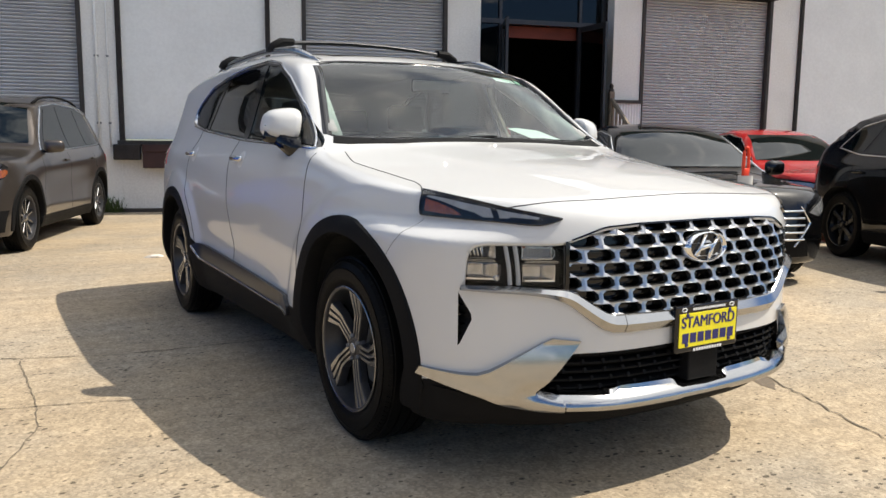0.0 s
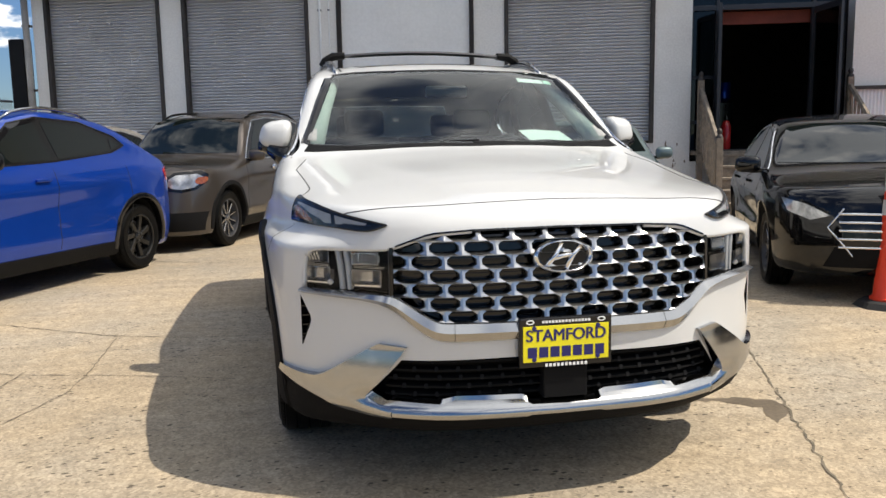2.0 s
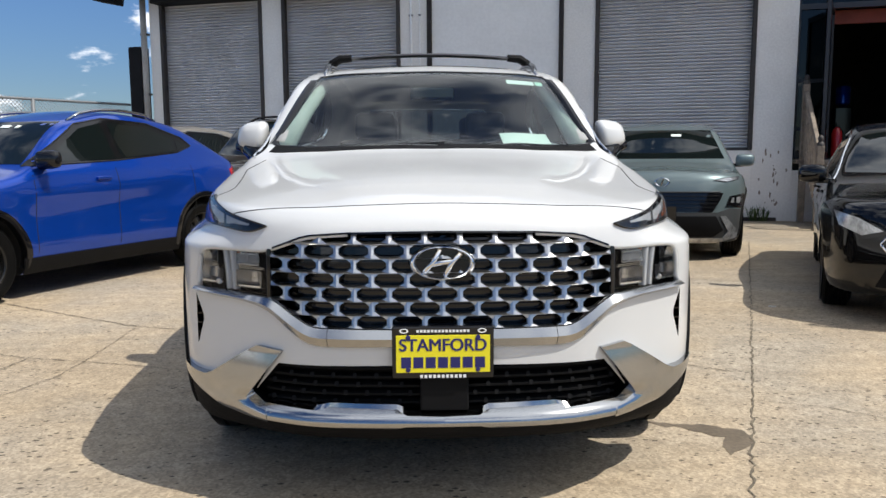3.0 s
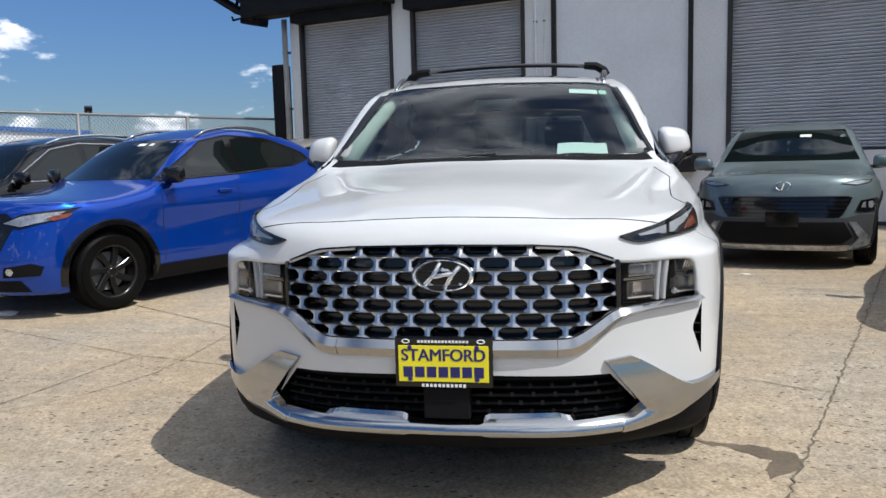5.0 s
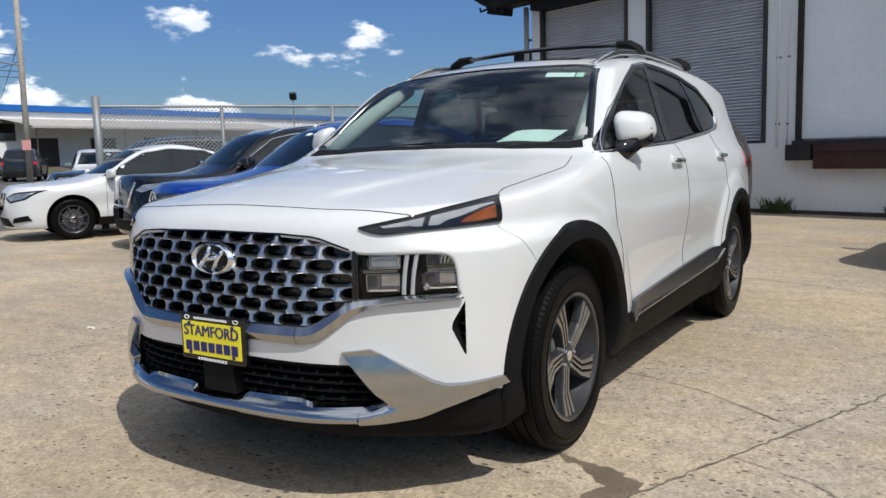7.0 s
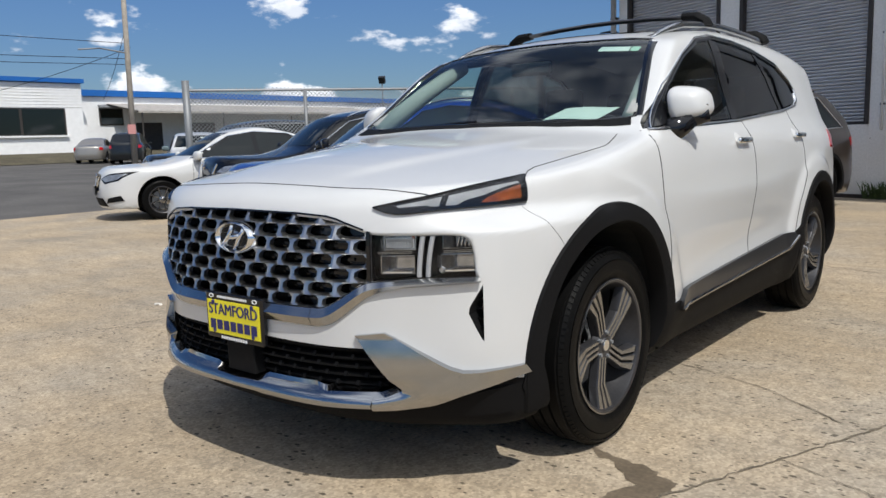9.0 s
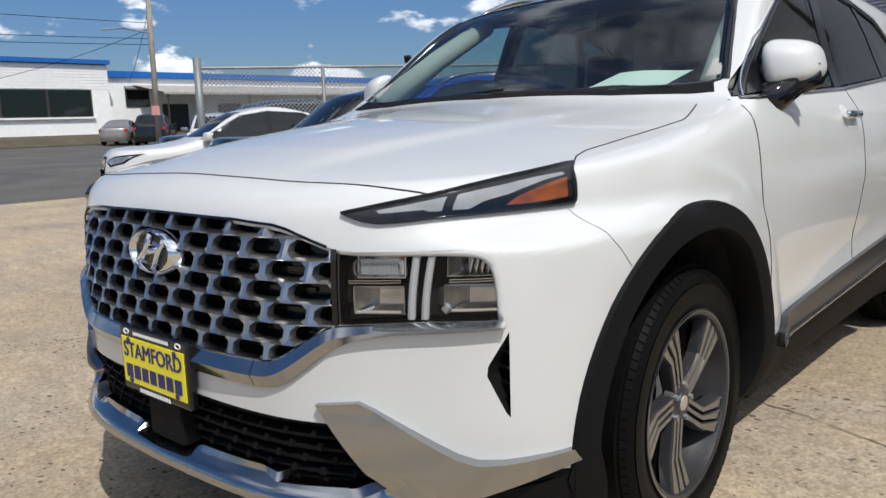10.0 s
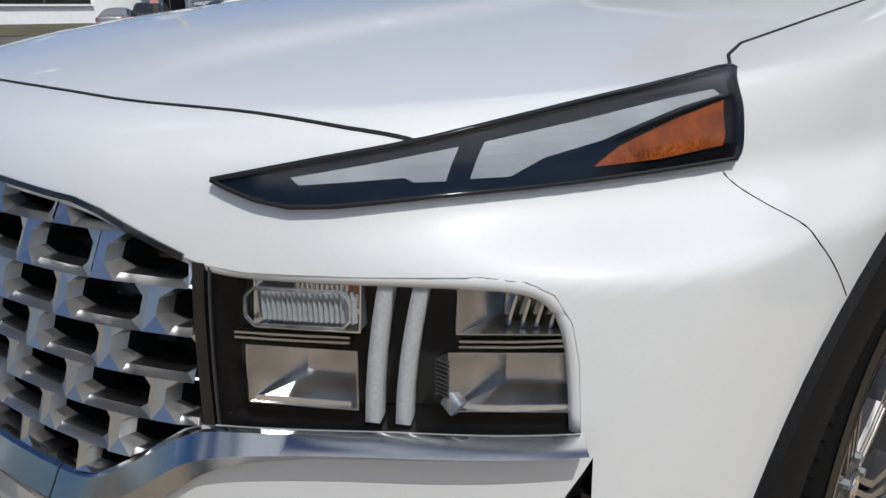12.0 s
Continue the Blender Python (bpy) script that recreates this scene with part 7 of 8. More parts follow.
def car_spec(yf, yr, W, H, wf, wr, R, hood, cowl, wtop, rtop, rbelt, belt, roofw, **k):
    cy, wy, ry = cowl[0], wtop[0], rtop[0]
    mid = k.pop("mid", (wf + wr) / 2 + 0.12)
    q = k.pop("q", wr + 0.18)
    s = dict(yf=yf, yr=yr, W=W, H=H, wf=wf, wr=wr, R=R, hood=hood, cowl=cowl, wtop=wtop, rtop=rtop, rbelt=rbelt, belt=belt, roofw=roofw,
             pillars=[(cy + 0.42, wy + 0.18, mid - 0.04, mid - 0.05), (mid + 0.05, mid + 0.04, q - 0.32, q - 0.42), (q - 0.22, q - 0.32, q + 0.12, q - 0.15)],
             seams=[wf + R + 0.18, mid, wr - 0.15], handles=[mid - 0.16, wr - 0.28],
             lamp=[(W * 0.55, hood - 0.17), (W * 0.88, hood - 0.13), (W * 0.9, hood - 0.03), (W * 0.62, hood - 0.10)],
             tail=[(yr - 0.32, belt - 0.18), (yr - 0.12, belt - 0.2), (yr - 0.15, belt - 0.02), (yr - 0.36, belt - 0.06)],
             front=[([(-W * 0.5, 0.56), (W * 0.5, 0.56), (W * 0.58, hood - 0.2), (W * 0.5, hood - 0.12), (-W * 0.5, hood - 0.12), (-W * 0.58, hood - 0.2)], GB, "grille"),
                    ([(-W * 0.62, 0.27), (W * 0.62, 0.27), (W * 0.55, 0.42), (-W * 0.55, 0.42)], PB, "lower_intake")])
    s.update(k)
    return s


FOG = [(0.50, 0.36), (0.74, 0.37), (0.76, 0.44), (0.70, 0.47), (0.52, 0.44)]


def two(nm, pts, mt):
    return [([(s * a, b) for a, b in pts], mt, nm) for s in (-1, 1)]


CROSSOVER = car_spec(-2.12, 2.20, 0.885, 1.60, -1.30, 1.31, 0.335, 0.97, (-1.0, 1.07), (-0.25, 1.50), (0.95, 1.54), (2.02, 1.10), 1.07, 0.60, glass=[[(-0.78, 1.085), (-0.14, 1.450), (0.20, 1.510), (0.75, 1.480), (1.18, 1.350), (1.30, 1.262), (1.05, 1.195), (0.2, 1.125)],
                      [(-0.62, 1.110), (-0.12, 1.410), (0.15, 1.465), (0.19, 1.140)], [(0.27, 1.145), (0.24, 1.470), (0.72, 1.438), (1.05, 1.335), (1.03, 1.212)], [(1.07, 1.222), (1.09, 1.318), (1.22, 1.262)]],
               pillars=[(-0.58, -0.07, 0.10, 0.09), (0.20, 0.19, 1.02, 0.86)], handles=[-0.05], amber=True, mirror=GB, chrome=False,
               front=[([(-0.46, 0.52), (0.46, 0.52), (0.60, 0.80), (0.50, 0.87), (-0.50, 0.87), (-0.60, 0.80)], GB, "grille"), ([(-0.66, 0.24), (0.66, 0.24), (0.62, 0.33), (-0.62, 0.33)], PB, "lower_intake")] + two("fog_recess", FOG, PB) + two("fog_lamp", [(0.56 + 0.03 * math.cos(k), 0.405 + 0.03 * math.sin(k)) for k in range(6)], M["lamp_clear"]),
               lamp=[(0.46, 0.78), (0.62, 0.74), (0.80, 0.80), (0.85, 0.90), (0.62, 0.86)],
               strips=[([(-0.45, 0.60 + 0.04 * i), (0.45, 0.60 + 0.04 * i)], 0.012, PB, "grille_bar") for i in range(4)], plate=GB, plate_z=0.55, emblem_z=0.80, stickers=[[(0.10, 1.435), (0.20, 1.433), (0.20, 1.41), (0.10, 1.412)], [(0.26, 1.432), (0.30, 1.431), (0.30, 1.41), (0.26, 1.411)]])
WAGON = car_spec(-2.38, 2.42, 0.945, 1.76, -1.43, 1.43, 0.355, 1.02, (-1.05, 1.13), (-0.35, 1.66), (1.55, 1.70), (2.30, 1.18), 1.06, 0.66, amber=True,
                 glass=[[(-0.80, 1.075), (-0.20, 1.60), (0.3, 1.655), (1.2, 1.645), (1.55, 1.57), (1.98, 1.15), (0.3, 1.09)], [(-0.62, 1.105), (-0.14, 1.565), (0.27, 1.615), (0.30, 1.115)],
                        [(0.37, 1.118), (0.35, 1.618), (0.98, 1.610), (1.10, 1.135)], [(1.18, 1.140), (1.07, 1.600), (1.47, 1.545), (1.84, 1.170)]],
                 lamp=[(0.52, 0.79), (0.58, 0.73), (0.70, 0.71), (0.82, 0.74), (0.89, 0.83), (0.89, 0.92), (0.84, 0.965), (0.62, 0.945), (0.54, 0.88)], front=[([(-0.36, 0.60), (0.36, 0.60), (0.42, 0.66), (0.40, 0.88), (-0.40, 0.88), (-0.42, 0.66)], GB, "grille"), ([(-0.86, 0.26), (0.86, 0.26), (0.90, 0.48), (-0.90, 0.48)], PB, "lower_intake")],
                 strips=[([(-0.45, 0.62), (-0.45, 0.90)], 0.02, M["chrome"], "grille_trim"), ([(0.45, 0.62), (0.45, 0.90)], 0.02, M["chrome"], "grille_trim")])
COMPACT = car_spec(-2.08, 2.10, 0.90, 1.56, -1.28, 1.32, 0.33, 0.97, (-0.98, 1.06), (-0.28, 1.47), (1.2, 1.48), (2.0, 1.08), 1.00, 0.62,
                glass=[[(-0.76, 1.025), (-0.2, 1.38), (0.2, 1.45), (0.8, 1.435), (1.28, 1.31), (1.48, 1.15), (0.2, 1.045)], [(-0.60, 1.05), (-0.18, 1.35), (0.13, 1.41), (0.16, 1.06)], [(0.24, 1.065), (0.21, 1.415), (0.76, 1.40), (1.02, 1.12)]], plate=GB, plate_z=0.52,
                mirror=M["teal_paint"], emblem_z=0.85, stickers=[[(0.10, 1.385), (0.22, 1.383), (0.22, 1.355), (0.10, 1.357)]],
                lamp=[(0.52, 0.865), (0.66, 0.845), (0.79, 0.87), (0.81, 0.905), (0.64, 0.895)],
                strips=[([(-x0, z0), (x0, z0)], 0.005, PB, "grille_bar") for x0, z0 in ((0.58, 0.70), (0.59, 0.66), (0.58, 0.62), (0.56, 0.58))] + [([(-0.60, 0.745), (0.60, 0.745)], 0.016, M["grey_clad"], "grille_trim")],
                front=[([(-0.89, 0.21), (0.89, 0.21), (0.89, 0.55), (0.70, 0.57), (0.58, 0.53), (-0.58, 0.53), (-0.70, 0.57), (-0.89, 0.55)], M["grey_clad"], "cladding"),
                       ([(-0.52, 0.535), (0.52, 0.535), (0.60, 0.66), (0.63, 0.735), (-0.63, 0.735), (-0.60, 0.66)], GB, "grille"),
                       ([(-0.54, 0.27), (0.54, 0.27), (0.64, 0.34), (0.56, 0.49), (-0.56, 0.49), (-0.64, 0.34)], PB, "lower_intake"),
                       ([(-0.60, 0.205), (0.60, 0.205), (0.64, 0.255), (-0.64, 0.255)], M["lamp_clear"], "skid_plate")]
                + two("skid_fin", [(0.58, 0.21), (0.78, 0.25), (0.80, 0.31), (0.66, 0.49), (0.60, 0.49), (0.69, 0.33), (0.64, 0.255)], M["lamp_clear"])
                + two("lamp_pod", [(0.66, 0.60), (0.84, 0.585), (0.875, 0.64), (0.85, 0.72), (0.70, 0.70)], GB) + two("low_lamp", [(0.70, 0.63), (0.80, 0.62), (0.82, 0.66), (0.80, 0.69), (0.72, 0.68)], M["lamp_clear"]))
SMALL_SEDAN = car_spec(-2.20, 2.18, 0.865, 1.45, -1.30, 1.28, 0.315, 0.86, (-1.02, 0.97), (-0.15, 1.38), (0.85, 1.36), (1.65, 1.03), 0.92, 0.58, glass=[[(-0.82, 0.945), (-0.14, 1.300), (0.25, 1.36), (0.85, 1.32), (1.32, 1.07), (1.15, 1.0), (0.2, 0.965)], [(-0.66, 0.965), (-0.12, 1.27), (0.18, 1.325), (0.2, 0.98)], [(0.28, 0.985), (0.25, 1.33), (0.80, 1.29), (1.05, 1.02)]],
                  lamp=[(0.47, 0.63), (0.62, 0.58), (0.78, 0.66), (0.82, 0.80), (0.64, 0.74)], plate=M["plate_white"], plate_z=0.47,
                  strips=[([(-0.45, 0.66 - 0.06 * i), (0.45, 0.66 - 0.06 * i)], 0.014, M["chrome"], "grille_bar") for i in range(5)] + [([(-0.42, 0.70), (-0.52, 0.56), (-0.36, 0.36)], 0.010, M["chrome"], "grille_trim"), ([(0.42, 0.70), (0.52, 0.56), (0.36, 0.36)], 0.010, M["chrome"], "grille_trim")])
MIDSIZE = car_spec(-2.23, 2.25, 0.925, 1.65, -1.33, 1.34, 0.36, 1.02, (-1.05, 1.10), (-0.3, 1.55), (1.35, 1.57), (2.12, 1.14), 1.05, 0.62,
                  glass=[[(-0.80, 1.070), (-0.2, 1.46), (0.2, 1.535), (0.9, 1.520), (1.35, 1.43), (1.62, 1.20), (1.2, 1.13), (0.2, 1.085)], [(-0.62, 1.10), (-0.18, 1.425), (0.17, 1.495), (0.20, 1.105)],
                         [(0.28, 1.11), (0.25, 1.50), (0.86, 1.485), (1.08, 1.15)], [(1.15, 1.165), (0.96, 1.47), (1.30, 1.40), (1.52, 1.205)]],
                  lamp=[(0.52, 0.80), (0.66, 0.76), (0.84, 0.84), (0.88, 0.93), (0.66, 0.90)], amber=True, plate=GB, plate_z=0.5,
                  strips=[([(-0.52, 0.92), (-0.42, 0.6), (0.42, 0.6), (0.52, 0.92)], 0.03, M["chrome"], "grille_trim")])
SEDAN = car_spec(-2.30, 2.32, 0.88, 1.49, -1.36, 1.34, 0.325, 0.88, (-1.08, 0.99), (-0.2, 1.42), (0.85, 1.40), (1.75, 1.04), 0.95, 0.58,
                  glass=[[(-0.88, 0.975), (-0.2, 1.335), (0.25, 1.40), (0.85, 1.355), (1.36, 1.09), (1.2, 1.02), (0.2, 0.985)], [(-0.70, 0.995), (-0.17, 1.305), (0.19, 1.365), (0.22, 1.005)], [(0.30, 1.010), (0.27, 1.370), (0.80, 1.325), (1.10, 1.11), (1.05, 1.035)]],
                  lamp=[(0.40, 0.69), (0.56, 0.61), (0.76, 0.66), (0.86, 0.80), (0.62, 0.77)], plate=GB, plate_z=0.5,
                  front=[([(-0.30, 0.50), (0.30, 0.50), (0.38, 0.74), (0.30, 0.77), (-0.30, 0.77), (-0.38, 0.74)], GB, "grille"), ([(-0.55, 0.25), (0.55, 0.25), (0.48, 0.38), (-0.48, 0.38)], PB, "lower_intake")] + two("fog_recess", [(0.56, 0.30), (0.80, 0.34), (0.78, 0.42), (0.62, 0.38)], PB),
                  strips=[([(-0.3, 0.74), (-0.15, 0.55), (0.15, 0.55), (0.3, 0.74)], 0.03, M["chrome"], "grille_trim")])

parked_car("blue_crossover", "bright blue compact crossover with black wheels", pose(-3.71, 2.79, 0, 0, 0, -23.6), M["blue_paint"], CROSSOVER, 1.3, M["gloss_black"], "rim_black", "blade", 7, roof_rails=M["satin"])
parked_car("brown_wagon", "brown metallic estate wagon with roof rails and silver wheels", pose(-1.95, 7.03, 0, 0, 0, -22), M["brown_paint"], WAGON, 1.1, M["plastic"], "rim", "thin", 10, roof_rails=M["plastic"])
parked_car("grey_green_crossover", "grey-green small crossover parked nose out by the dock", pose(3.12, 5.5, 0, 0, 0, -17), M["teal_paint"], COMPACT, 1.1, M["plastic"], "rim", "thin", 5)
parked_car("black_sedan", "glossy black small sedan with chrome grille bars", pose(4.37, 1.95, 0, 0, 0, -26), M["black_paint"], SMALL_SEDAN, 1.2, None, "rim", "thin", 9)
parked_car("dark_suv", "black compact suv with chrome-edged mesh grille", pose(-6.54, 4.5, 0, 0, 0, -23), M["black_paint"], MIDSIZE, 1.0, M["plastic"], "rim_black", "blade", 5, roof_rails=M["chrome"])
parked_car("white_sedan", "white compact sedan with bright alloy wheels", pose(-9.6, 4.6, 0, 0, 0, -23), M["white_paint"], SEDAN, 1.0, None, "rim", "thin", 8)
parked_car("black_suv", "shiny black suv parked beyond the sedan", pose(6.25, -0.75, 0, 0, 0, -26), M["black_paint"], MIDSIZE, 1.0, None, "rim_black", "blade", 6)
parked_car("red_sedan", "red sedan parked by the white dock door", pose(8.5, 3.5, 0, 0, 0, -26), M["red_paint"], SEDAN, 0.8, None, "rim", "thin", 7)
parked_car("silver_suv", "silver compact suv parked beside the brown wagon", pose(-4.45, 8.0, 0, 0, 0, -22), M["silver_paint"], MIDSIZE, 0.8, None, "rim", "thin", 7)
parked_car("dark_van", "dark high-sided vehicle parked behind the fence post", pose(-13.2, 7.6, 0.0, 0, 0, -23), M["grey_paint"], WAGON, 0.8, None, "rim_black", "thin", 5)
parked_car("white_hatchback", "small white car parked further along the street", pose(-19.6, 10.5, 0.09, 0, 0, 60), M["white_paint"], COMPACT, 0.7, None, "rim", "thin", 5)
parked_car("dark_parked_suv", "dark suv parked along the far street", pose(-41.0, 20.2, 0.39, 0, 0, 233), M["grey_paint"], WAGON, 0.7, None, "rim_black", "thin", 5)
parked_car("silver_sedan", "silver sedan parked by the grass bank", pose(-44.4, 19.9, 0.44, 0, 0, 229), M["silver_paint"], SEDAN, 0.7, None, "rim", "thin", 5)

# ---- traffic cone on its rubber base ----
cone = thing("traffic_cone", "tall orange delineator post with white reflective bands", "traffic cone", pose(3.32, 0.05, 0, 0, 0, 12))
part("base", lathe([(0.0, 0.05), (0.17, 0.05), (0.2, 0.04), (0.235, 0.0), (0.0, 0.0)], 8, "z"), M["black_rubber"], cone, smooth=30)
for z0, z1, m_ in ((0.05, 0.66, "orange"), (0.66, 0.77, "reflective"), (0.77, 0.83, "orange"), (0.83, 0.96, "reflective")):
    r = lambda z: 0.115 - 0.055 * min(1, z / 0.85) if z < 0.85 else 0.058
    pr = [(r(z0) + 0.002 * (m_ == "reflective"), z0), (r((z0 + z1) / 2) + 0.002 * (m_ == "reflective"), (z0 + z1) / 2), (r(z1) + 0.002 * (m_ == "reflective"), z1)]
    if m_ == "orange" and z0 < 0.1:
        pr = [(0.125, 0.05), (0.125, 0.065), (0.105, 0.08), (0.098, 0.2), (0.094, 0.21), (0.090, 0.24), (0.080, 0.42), (0.083, 0.43), (0.076, 0.45), (r(0.66), 0.66)]
    part("band" if m_ == "reflective" else "tube", lathe(pr, 28, "z"), M[m_], cone, smooth=50)
hd = bmesh.new()
add_tube(hd, [(-0.038, 0, 0.95), (-0.045, 0, 1.03), (-0.040, 0, 1.15), (-0.02, 0, 1.19), (0.02, 0, 1.19), (0.040, 0, 1.15), (0.045, 0, 1.03), (0.038, 0, 0.95)], 0.014, 8)
add_box(hd, (0, 0, 0.985), (0.085, 0.03, 0.07), None, 0.01)
part("handle", hd, M["orange"], cone, smooth=50)


# ---- joints, cracks, stains and litter on the yard ----
def wander(line, step=0.06, amp=0.012, seed=1):
    """A ragged line through the given points."""
    rnd = random.Random(seed)
    out = []
    for (a, b), (c, d) in zip(line, line[1:]):
        k = max(1, int(math.hypot(c - a, d - b) / step))
        for i in range(k):
            t = i / k
            out.append((a + (c - a) * t + rnd.uniform(-amp, amp), b + (d - b) * t + rnd.uniform(-amp, amp)))
    out.append(line[-1])
    return out


def crack(line, width, seed, mat, z=0.004, label="dark ragged crack in the concrete"):
    """A thin dark joint of uneven width."""
    rnd = random.Random(seed)
    pts = wander(line, 0.035, width * 0.55, seed)
    bm = bmesh.new()
    prev = None
    for i, (x, y) in enumerate(pts):
        a, b = pts[max(i - 1, 0)], pts[min(i + 1, len(pts) - 1)]
        d = Vector((b[0] - a[0], b[1] - a[1])).normalized()
        w = width * rnd.uniform(0.15, 0.7) / 2
        now = [bm.verts.new((x - d.y * w, y + d.x * w, z)), bm.verts.new((x + d.y * w, y - d.x * w, z))]
        if prev:
            bm.faces.new((prev[0], prev[1], now[1], now[0]))
        prev = now
    bm.normal_update()
    return tagged(mesh_ob("crack", bm, mat, yard), label)


M["joint"] = node_mat("dirt_filled_joint", (0.17, 0.14, 0.10), 0.95, var=0.4, var_scale=12, grain=0.3)
crack([(4.2, 5.2), (2.33, 0.74), (1.80, -0.50), (1.54, -1.13), (1.25, -1.80), (1.05, -2.26), (0.6, -3.4), (-0.6, -6.4)], 0.019, 1, M["joint"])
crack([(0.30, -0.15), (0.93, -0.33), (1.24, -0.46), (1.48, -0.63), (1.60, -0.72)], 0.012, 2, M["joint"])
crack([(1.50, -1.20), (1.80, -1.32), (2.05, -1.55), (2.5, -1.75)], 0.010, 3, M["joint"])
crack([(-5.6, 2.8), (-3.19, 1.32), (-2.1, 0.60), (-1.6, 0.40), (-0.8, 0.31), (0.3, 0.24)], 0.020, 4, M["joint"])
crack([(-4.5, 0.72), (-2.38, -0.25), (-1.83, -0.40), (-1.2, -0.62)], 0.013, 5, M["joint"])
crack([(-2.02, 0.5), (-2.00, -0.30), (-2.02, -0.66), (-2.18, -1.08), (-2.5, -1.5)], 0.010, 6, M["joint"])
crack([(-4.2, 5.0), (-1.98, 3.96), (-0.6, 3.50), (1.2, 2.85), (2.6, 2.25), (3.6, 1.95)], 0.018, 7, M["joint"])
crack([(-6.6, -1.4), (-5.9, -0.75), (-5.3, 0.25), (-4.9, 1.2)], 0.018, 8, M["joint"])
crack([(-3.6, -3.2), (-2.76, -2.0), (-2.58, -1.6), (-2.5, -1.1), (-2.35, -0.2)], 0.014, 9, M["joint"])
crack([(3.2, -0.2), (2.2, 0.15), (2.1, 0.3)], 0.008, 10, M["joint"])


def stain(name, pts, mat, z, seed, label):
    bm = bmesh.new()
    bm.faces.new([bm.verts.new((x, y, z)) for x, y in wander(pts + pts[:1], 0.025, 0.014, seed)[:-1]])
    bm.normal_update()
    if bm.faces[:][0].normal.z < 0:
        bmesh.ops.reverse_faces(bm, faces=bm.faces)
    return tagged(mesh_ob(name, bm, mat, yard), label)


M["damp"] = node_mat("damp_concrete", (0.19, 0.15, 0.105), 0.35, 0, 0.5, var=0.3, var_scale=4, grain=0.3, grain_scale=60)
stain("water_stain", [(0.92, -1.47), (1.05, -1.51), (1.18, -1.53), (1.30, -1.62), (1.28, -1.73), (1.21, -1.82), (1.13, -1.86), (1.13, -1.77), (1.18, -1.69), (1.10, -1.60), (0.97, -1.525)], M["damp"], 0.002, 3, "dark damp patch of dripped water")
for i, (x, y, sx) in enumerate(((-0.58, 4.22, 0.09), (-4.56, 0.9, 0.08), (-4.30, 1.01, 0.10), (2.1, 3.2, 0.05), (-3.0, -0.9, 0.04), (2.6, 1.0, 0.03))):
    lt = bmesh.new()
    bmesh.ops.create_icosphere(lt, subdivisions=2, radius=1)
    rnd = random.Random(i)
    for v in lt.verts:
        v.co = Vector((v.co.x * sx, v.co.y * sx * 0.6, max(0, v.co.z) * sx * 0.35)) * rnd.uniform(0.7, 1.2)
    tagged(mesh_ob("litter", lt, M["litter"]), "crumpled pale scrap of litter on the concrete", "litter", "litter scraps").location = (x, y, 0.001)

# weeds along the wall foot
rnd = random.Random(5)
for s0 in (-2.75, -2.62, -2.9, -0.9, 3.3):
    wd = bmesh.new()
    for k in range(46):
        a, ln = rnd.uniform(0, math.tau), rnd.uniform(0.08, 0.30)
        bx, by = rnd.uniform(-0.14, 0.14), rnd.uniform(-0.06, 0.0)
        tip = Vector((bx + 0.5 * ln * math.cos(a), by + 0.4 * ln * math.sin(a) - 0.03, ln))
        base = Vector((bx, by, 0))
        side = Vector((-math.sin(a), math.cos(a), 0)) * 0.012
        mid = base.lerp(tip, 0.6) + Vector((0, 0, 0.03))
        v = [wd.verts.new(q) for q in (base - side * 0.4, base + side * 0.4, mid + side, mid - side, tip)]
        wd.faces.new((v[0], v[1], v[2], v[3]))
        wd.faces.new((v[3], v[2], v[4]))
    w_ob = mesh_ob("weed_clump", wd, M["weed"])
    w_ob.matrix_basis = WALL @ pose(s0, -0.10, 0)
    tagged(w_ob, "green weeds growing at the wall foot", "weeds", "weed clumps", "stuff")

# ---- across the street ----
bank = bmesh.new()
for i, (x, z) in enumerate(((-46.5, 0.0), (-48.5, 0.25), (-51.0, 0.48), (-54.5, 0.52))):
    for y in (-40, -20, 0, 10, 20, 30, 60):
        bank.verts.new((x, y, ground_z(x, 0) + z + 0.01))
bank.verts.ensure_lookup_table()
for i in range(3):
    for j in range(6):
        a = i * 7 + j
        bank.faces.new((bank.verts[a], bank.verts[a + 1], bank.verts[a + 8], bank.verts[a + 7]))
bank.normal_update()
if bank.faces[:][0].normal.z < 0:
    bmesh.ops.reverse_faces(bank, faces=bank.faces)
tagged(mesh_ob("grass_bank", bank, M["grass"], None, 60), "dry brown grass bank below the white building", "grass bank", kind="structure")
wb = thing("white_building", "long low white building with blue roof edge", "building")
zb = 0.95
part("wall", box((-59, 1.0, zb + 2.5), (10, 46.0, 5.0)), M["siding"], wb)
part("roof_edge", box((-58.9, 1.0, zb + 5.2), (10.3, 46.3, 0.30)), M["roof_blue"], wb)
for i in range(8):
    part("siding_line", box((-53.99, 1.0, zb + 3.35 + 0.2 * i), (0.03, 46, 0.02)), M["wall_white"], wb)
wn_ = part("window", box((-53.98, 13.5, zb + 2.33), (0.06, 18.4, 1.9)), M["dark_frame"], wb)
for k in range(6):
    part("pane", box((-53.93, 5.9 + 3.05 * k, zb + 2.33), (0.04, 2.85, 1.75)), M["dark_glass"], wn_)
part("sill", box((-53.9, 13.5, zb + 1.32), (0.2, 18.6, 0.12)), M["siding"], wb)
part("roof_unit", box((-56, 15.5, zb + 5.75), (1.5, 2.2, 0.6)), M["galv"], wb)
w2 = thing("white_annex", "white building wing with blue roof edge and awning", "building")
part("wall", box((-60.5, 52, zb + 2.1), (10, 56, 4.3)), M["siding"], w2)
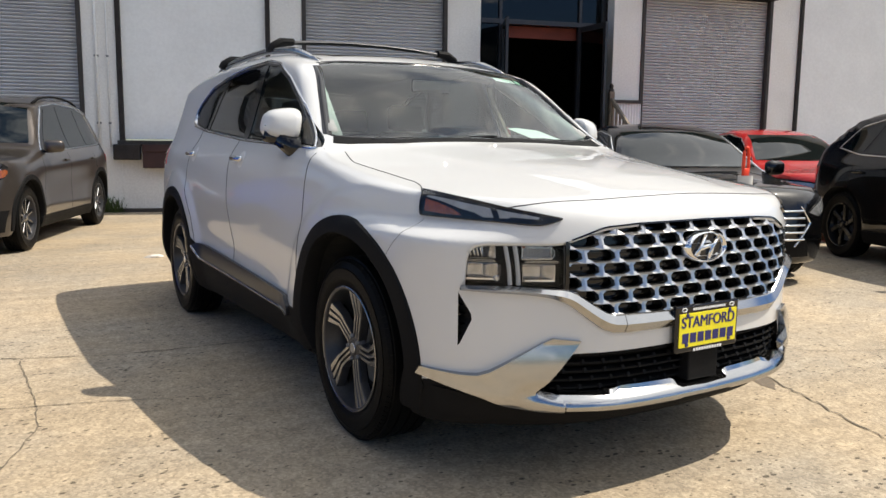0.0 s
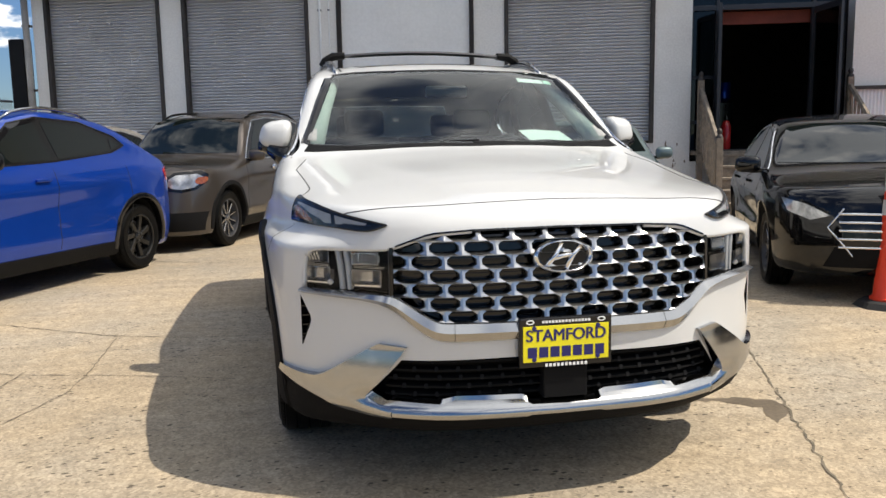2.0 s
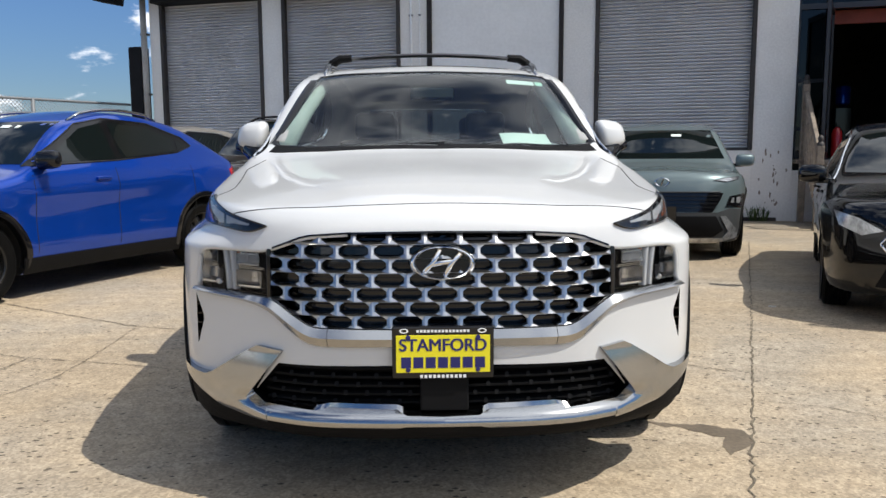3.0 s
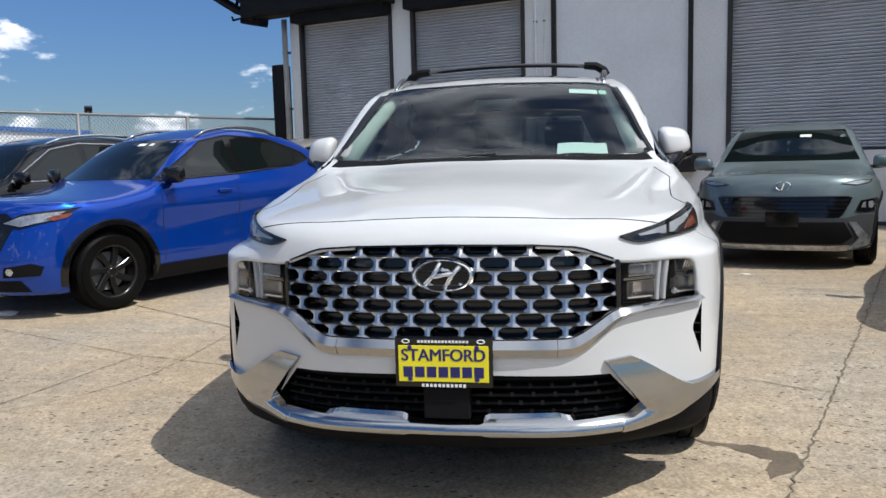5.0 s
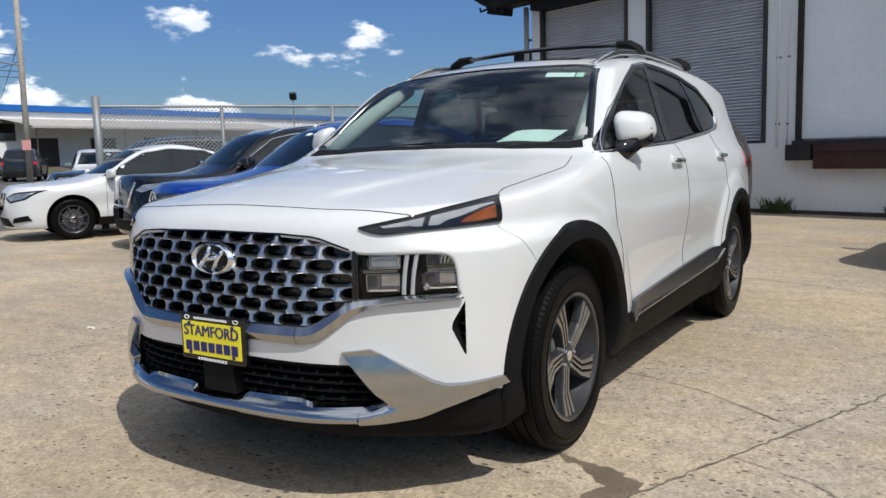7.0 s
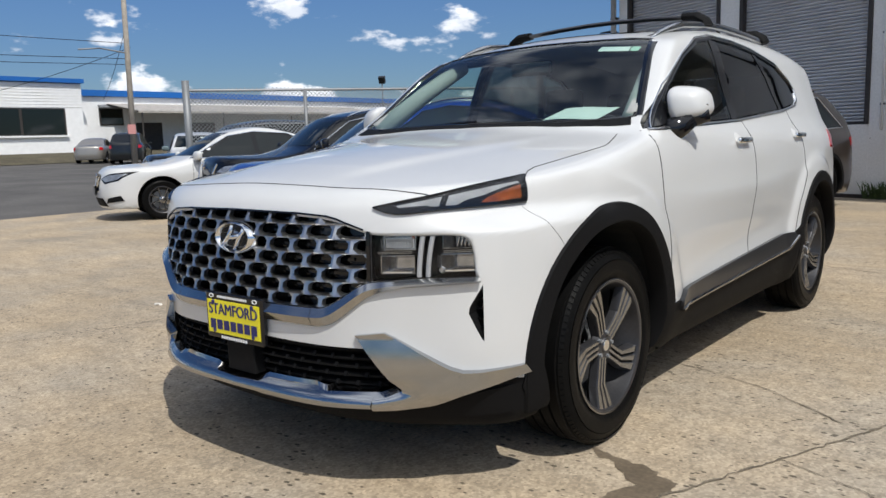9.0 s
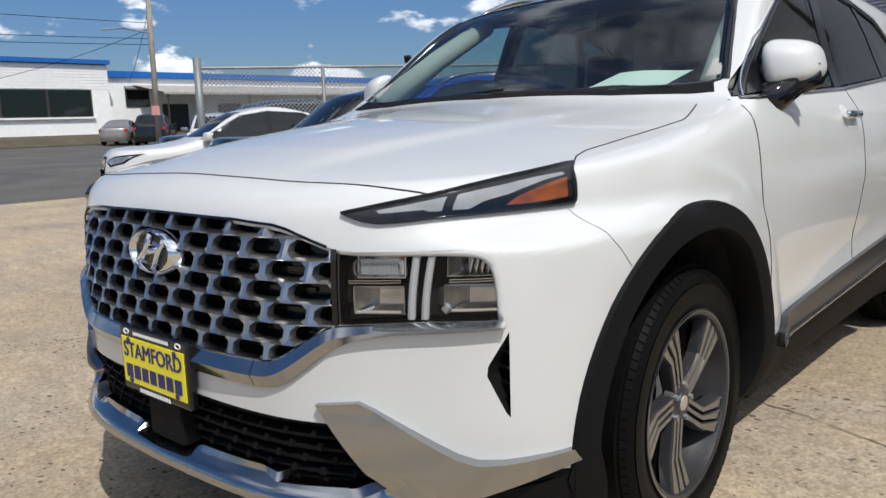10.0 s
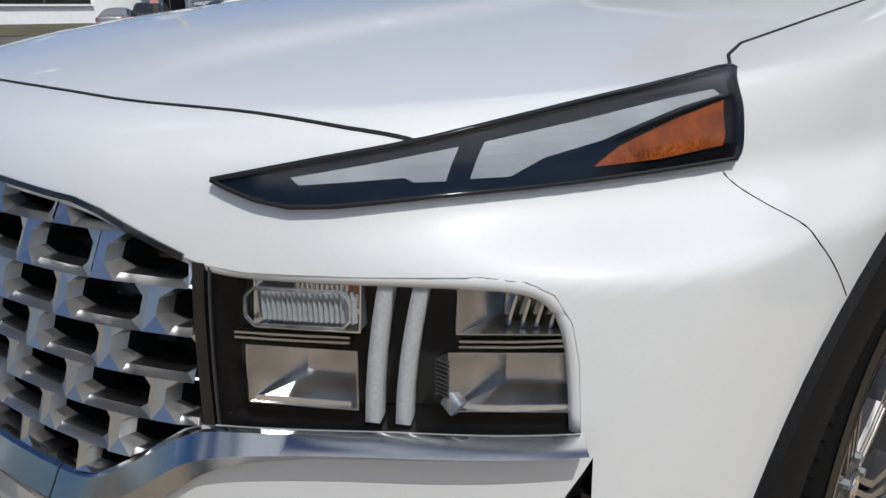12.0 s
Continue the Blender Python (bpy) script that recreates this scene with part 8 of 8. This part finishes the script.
part("roof_edge", box((-60.4, 52, zb + 4.50), (10.3, 56.2, 0.46)), M["roof_blue"], w2)
aw = bmesh.new()
for y in (26.6, 52.0):
    for x, z in ((-55.5, zb + 3.75), (-51.0, zb + 3.0), (-51.0, zb + 2.85)):
        aw.verts.new((x, y, z))
aw.verts.ensure_lookup_table()
v = aw.verts
aw.faces.new((v[0], v[1], v[4], v[3]))
aw.faces.new((v[1], v[2], v[5], v[4]))
aw.faces.new((v[0], v[3], v[5], v[2]))
part("awning", aw, M["pipe"], w2, "faded beige sheet awning")
for y in (27, 34, 41, 48):
    part("awning_post", tube([(-51.2, y, 0.5), (-51.2, y, zb + 2.9)], 0.06), M["dark_frame"], w2)
wx = part("window", box((-55.47, 26.9, zb + 2.75), (0.08, 1.9, 1.3)), M["dark_frame"], w2)
part("pane", box((-55.42, 26.9, zb + 2.75), (0.05, 1.7, 1.1)), M["dark_glass"], wx)
part("awning_blind", box((-55.2, 26.9, zb + 3.5), (0.6, 2.0, 0.1), pose(0, 0, 0, 0, 20, 0)), M["galv"], w2)
for y in (30, 35, 40, 46, 58, 66):
    part("doorway", box((-55.47, y, zb + 1.2), (0.08, 2.2, 2.2)), M["dark_frame"], w2)
pl = thing("utility_pole", "weathered wooden utility pole with wires", "utility pole", pose(-37.3, 18.3, ground_z(-37.3, 0)))
part("pole", tube([(0, 0, -0.2), (0.05, 0.05, 5), (0.1, 0.1, 11)], [0.16, 0.14, 0.12], 12), M["pole_wood"], pl, smooth=60)
part("crossarm", box((0.1, 0.1, 9.9), (0.12, 2.2, 0.14)), M["pole_wood"], pl)
part("notice", box((0.17, -0.12, 1.9), (0.04, 0.45, 0.5)), M["notice"], pl)
part("street_lamp_arm", tube([(0.0, 0.0, 5.9), (-0.4, -1.2, 6.1), (-0.7, -2.2, 6.0)], 0.04), M["galv"], pl)
for y0, z0, x1, y1, z1 in ((0.0, 6.4, -6, -42, 7.6), (0.0, 5.6, -6, -42, 6.0), (0.0, 5.3, -6, -42, 5.5), (0.3, 6.2, -18, -3, 4.2), (0.1, 7.2, -18, 8, 4.6), (0.1, 9.9, -6, -42, 9.9), (-0.9, 9.9, -6, -43, 9.9)):
    pts = [(x1 * t, y0 + (y1 - y0) * t, z0 + (z1 - z0) * t - 1.2 * t * (1 - t)) for t in [i / 10 for i in range(11)]]
    part("wire", tube(pts, 0.016, 5), M["gap"], pl)
for x, y, z in ((-25.3, 25.2, 4.25), (-21.4, 28.3, 3.9)):
    fl = thing("floodlight", "small dark floodlight on a thin pole", "floodlight", pose(x, y, 0, 0, 0, 30), "floodlights")
    part("pole", tube([(0, 0, 0), (0, 0, z - 0.15)], 0.035), M["galv"], fl)
    part("head", box((0, 0, z), (0.34, 0.2, 0.36), pose(0, 0, 0, 25, 0, 0), 0.03), M["aluminium"], fl)
    part("lens", box((0, -0.11, z - 0.05), (0.26, 0.02, 0.26), pose(0, 0, 0, 25, 0, 0)), M["dark_glass"], fl)
kb = sheet("kerb", [-12.62, -12.38], [-40, 0, 14], M["asphalt"], 0.006)
tagged(kb, "dark worn edge between yard and street", "kerb", kind="structure")
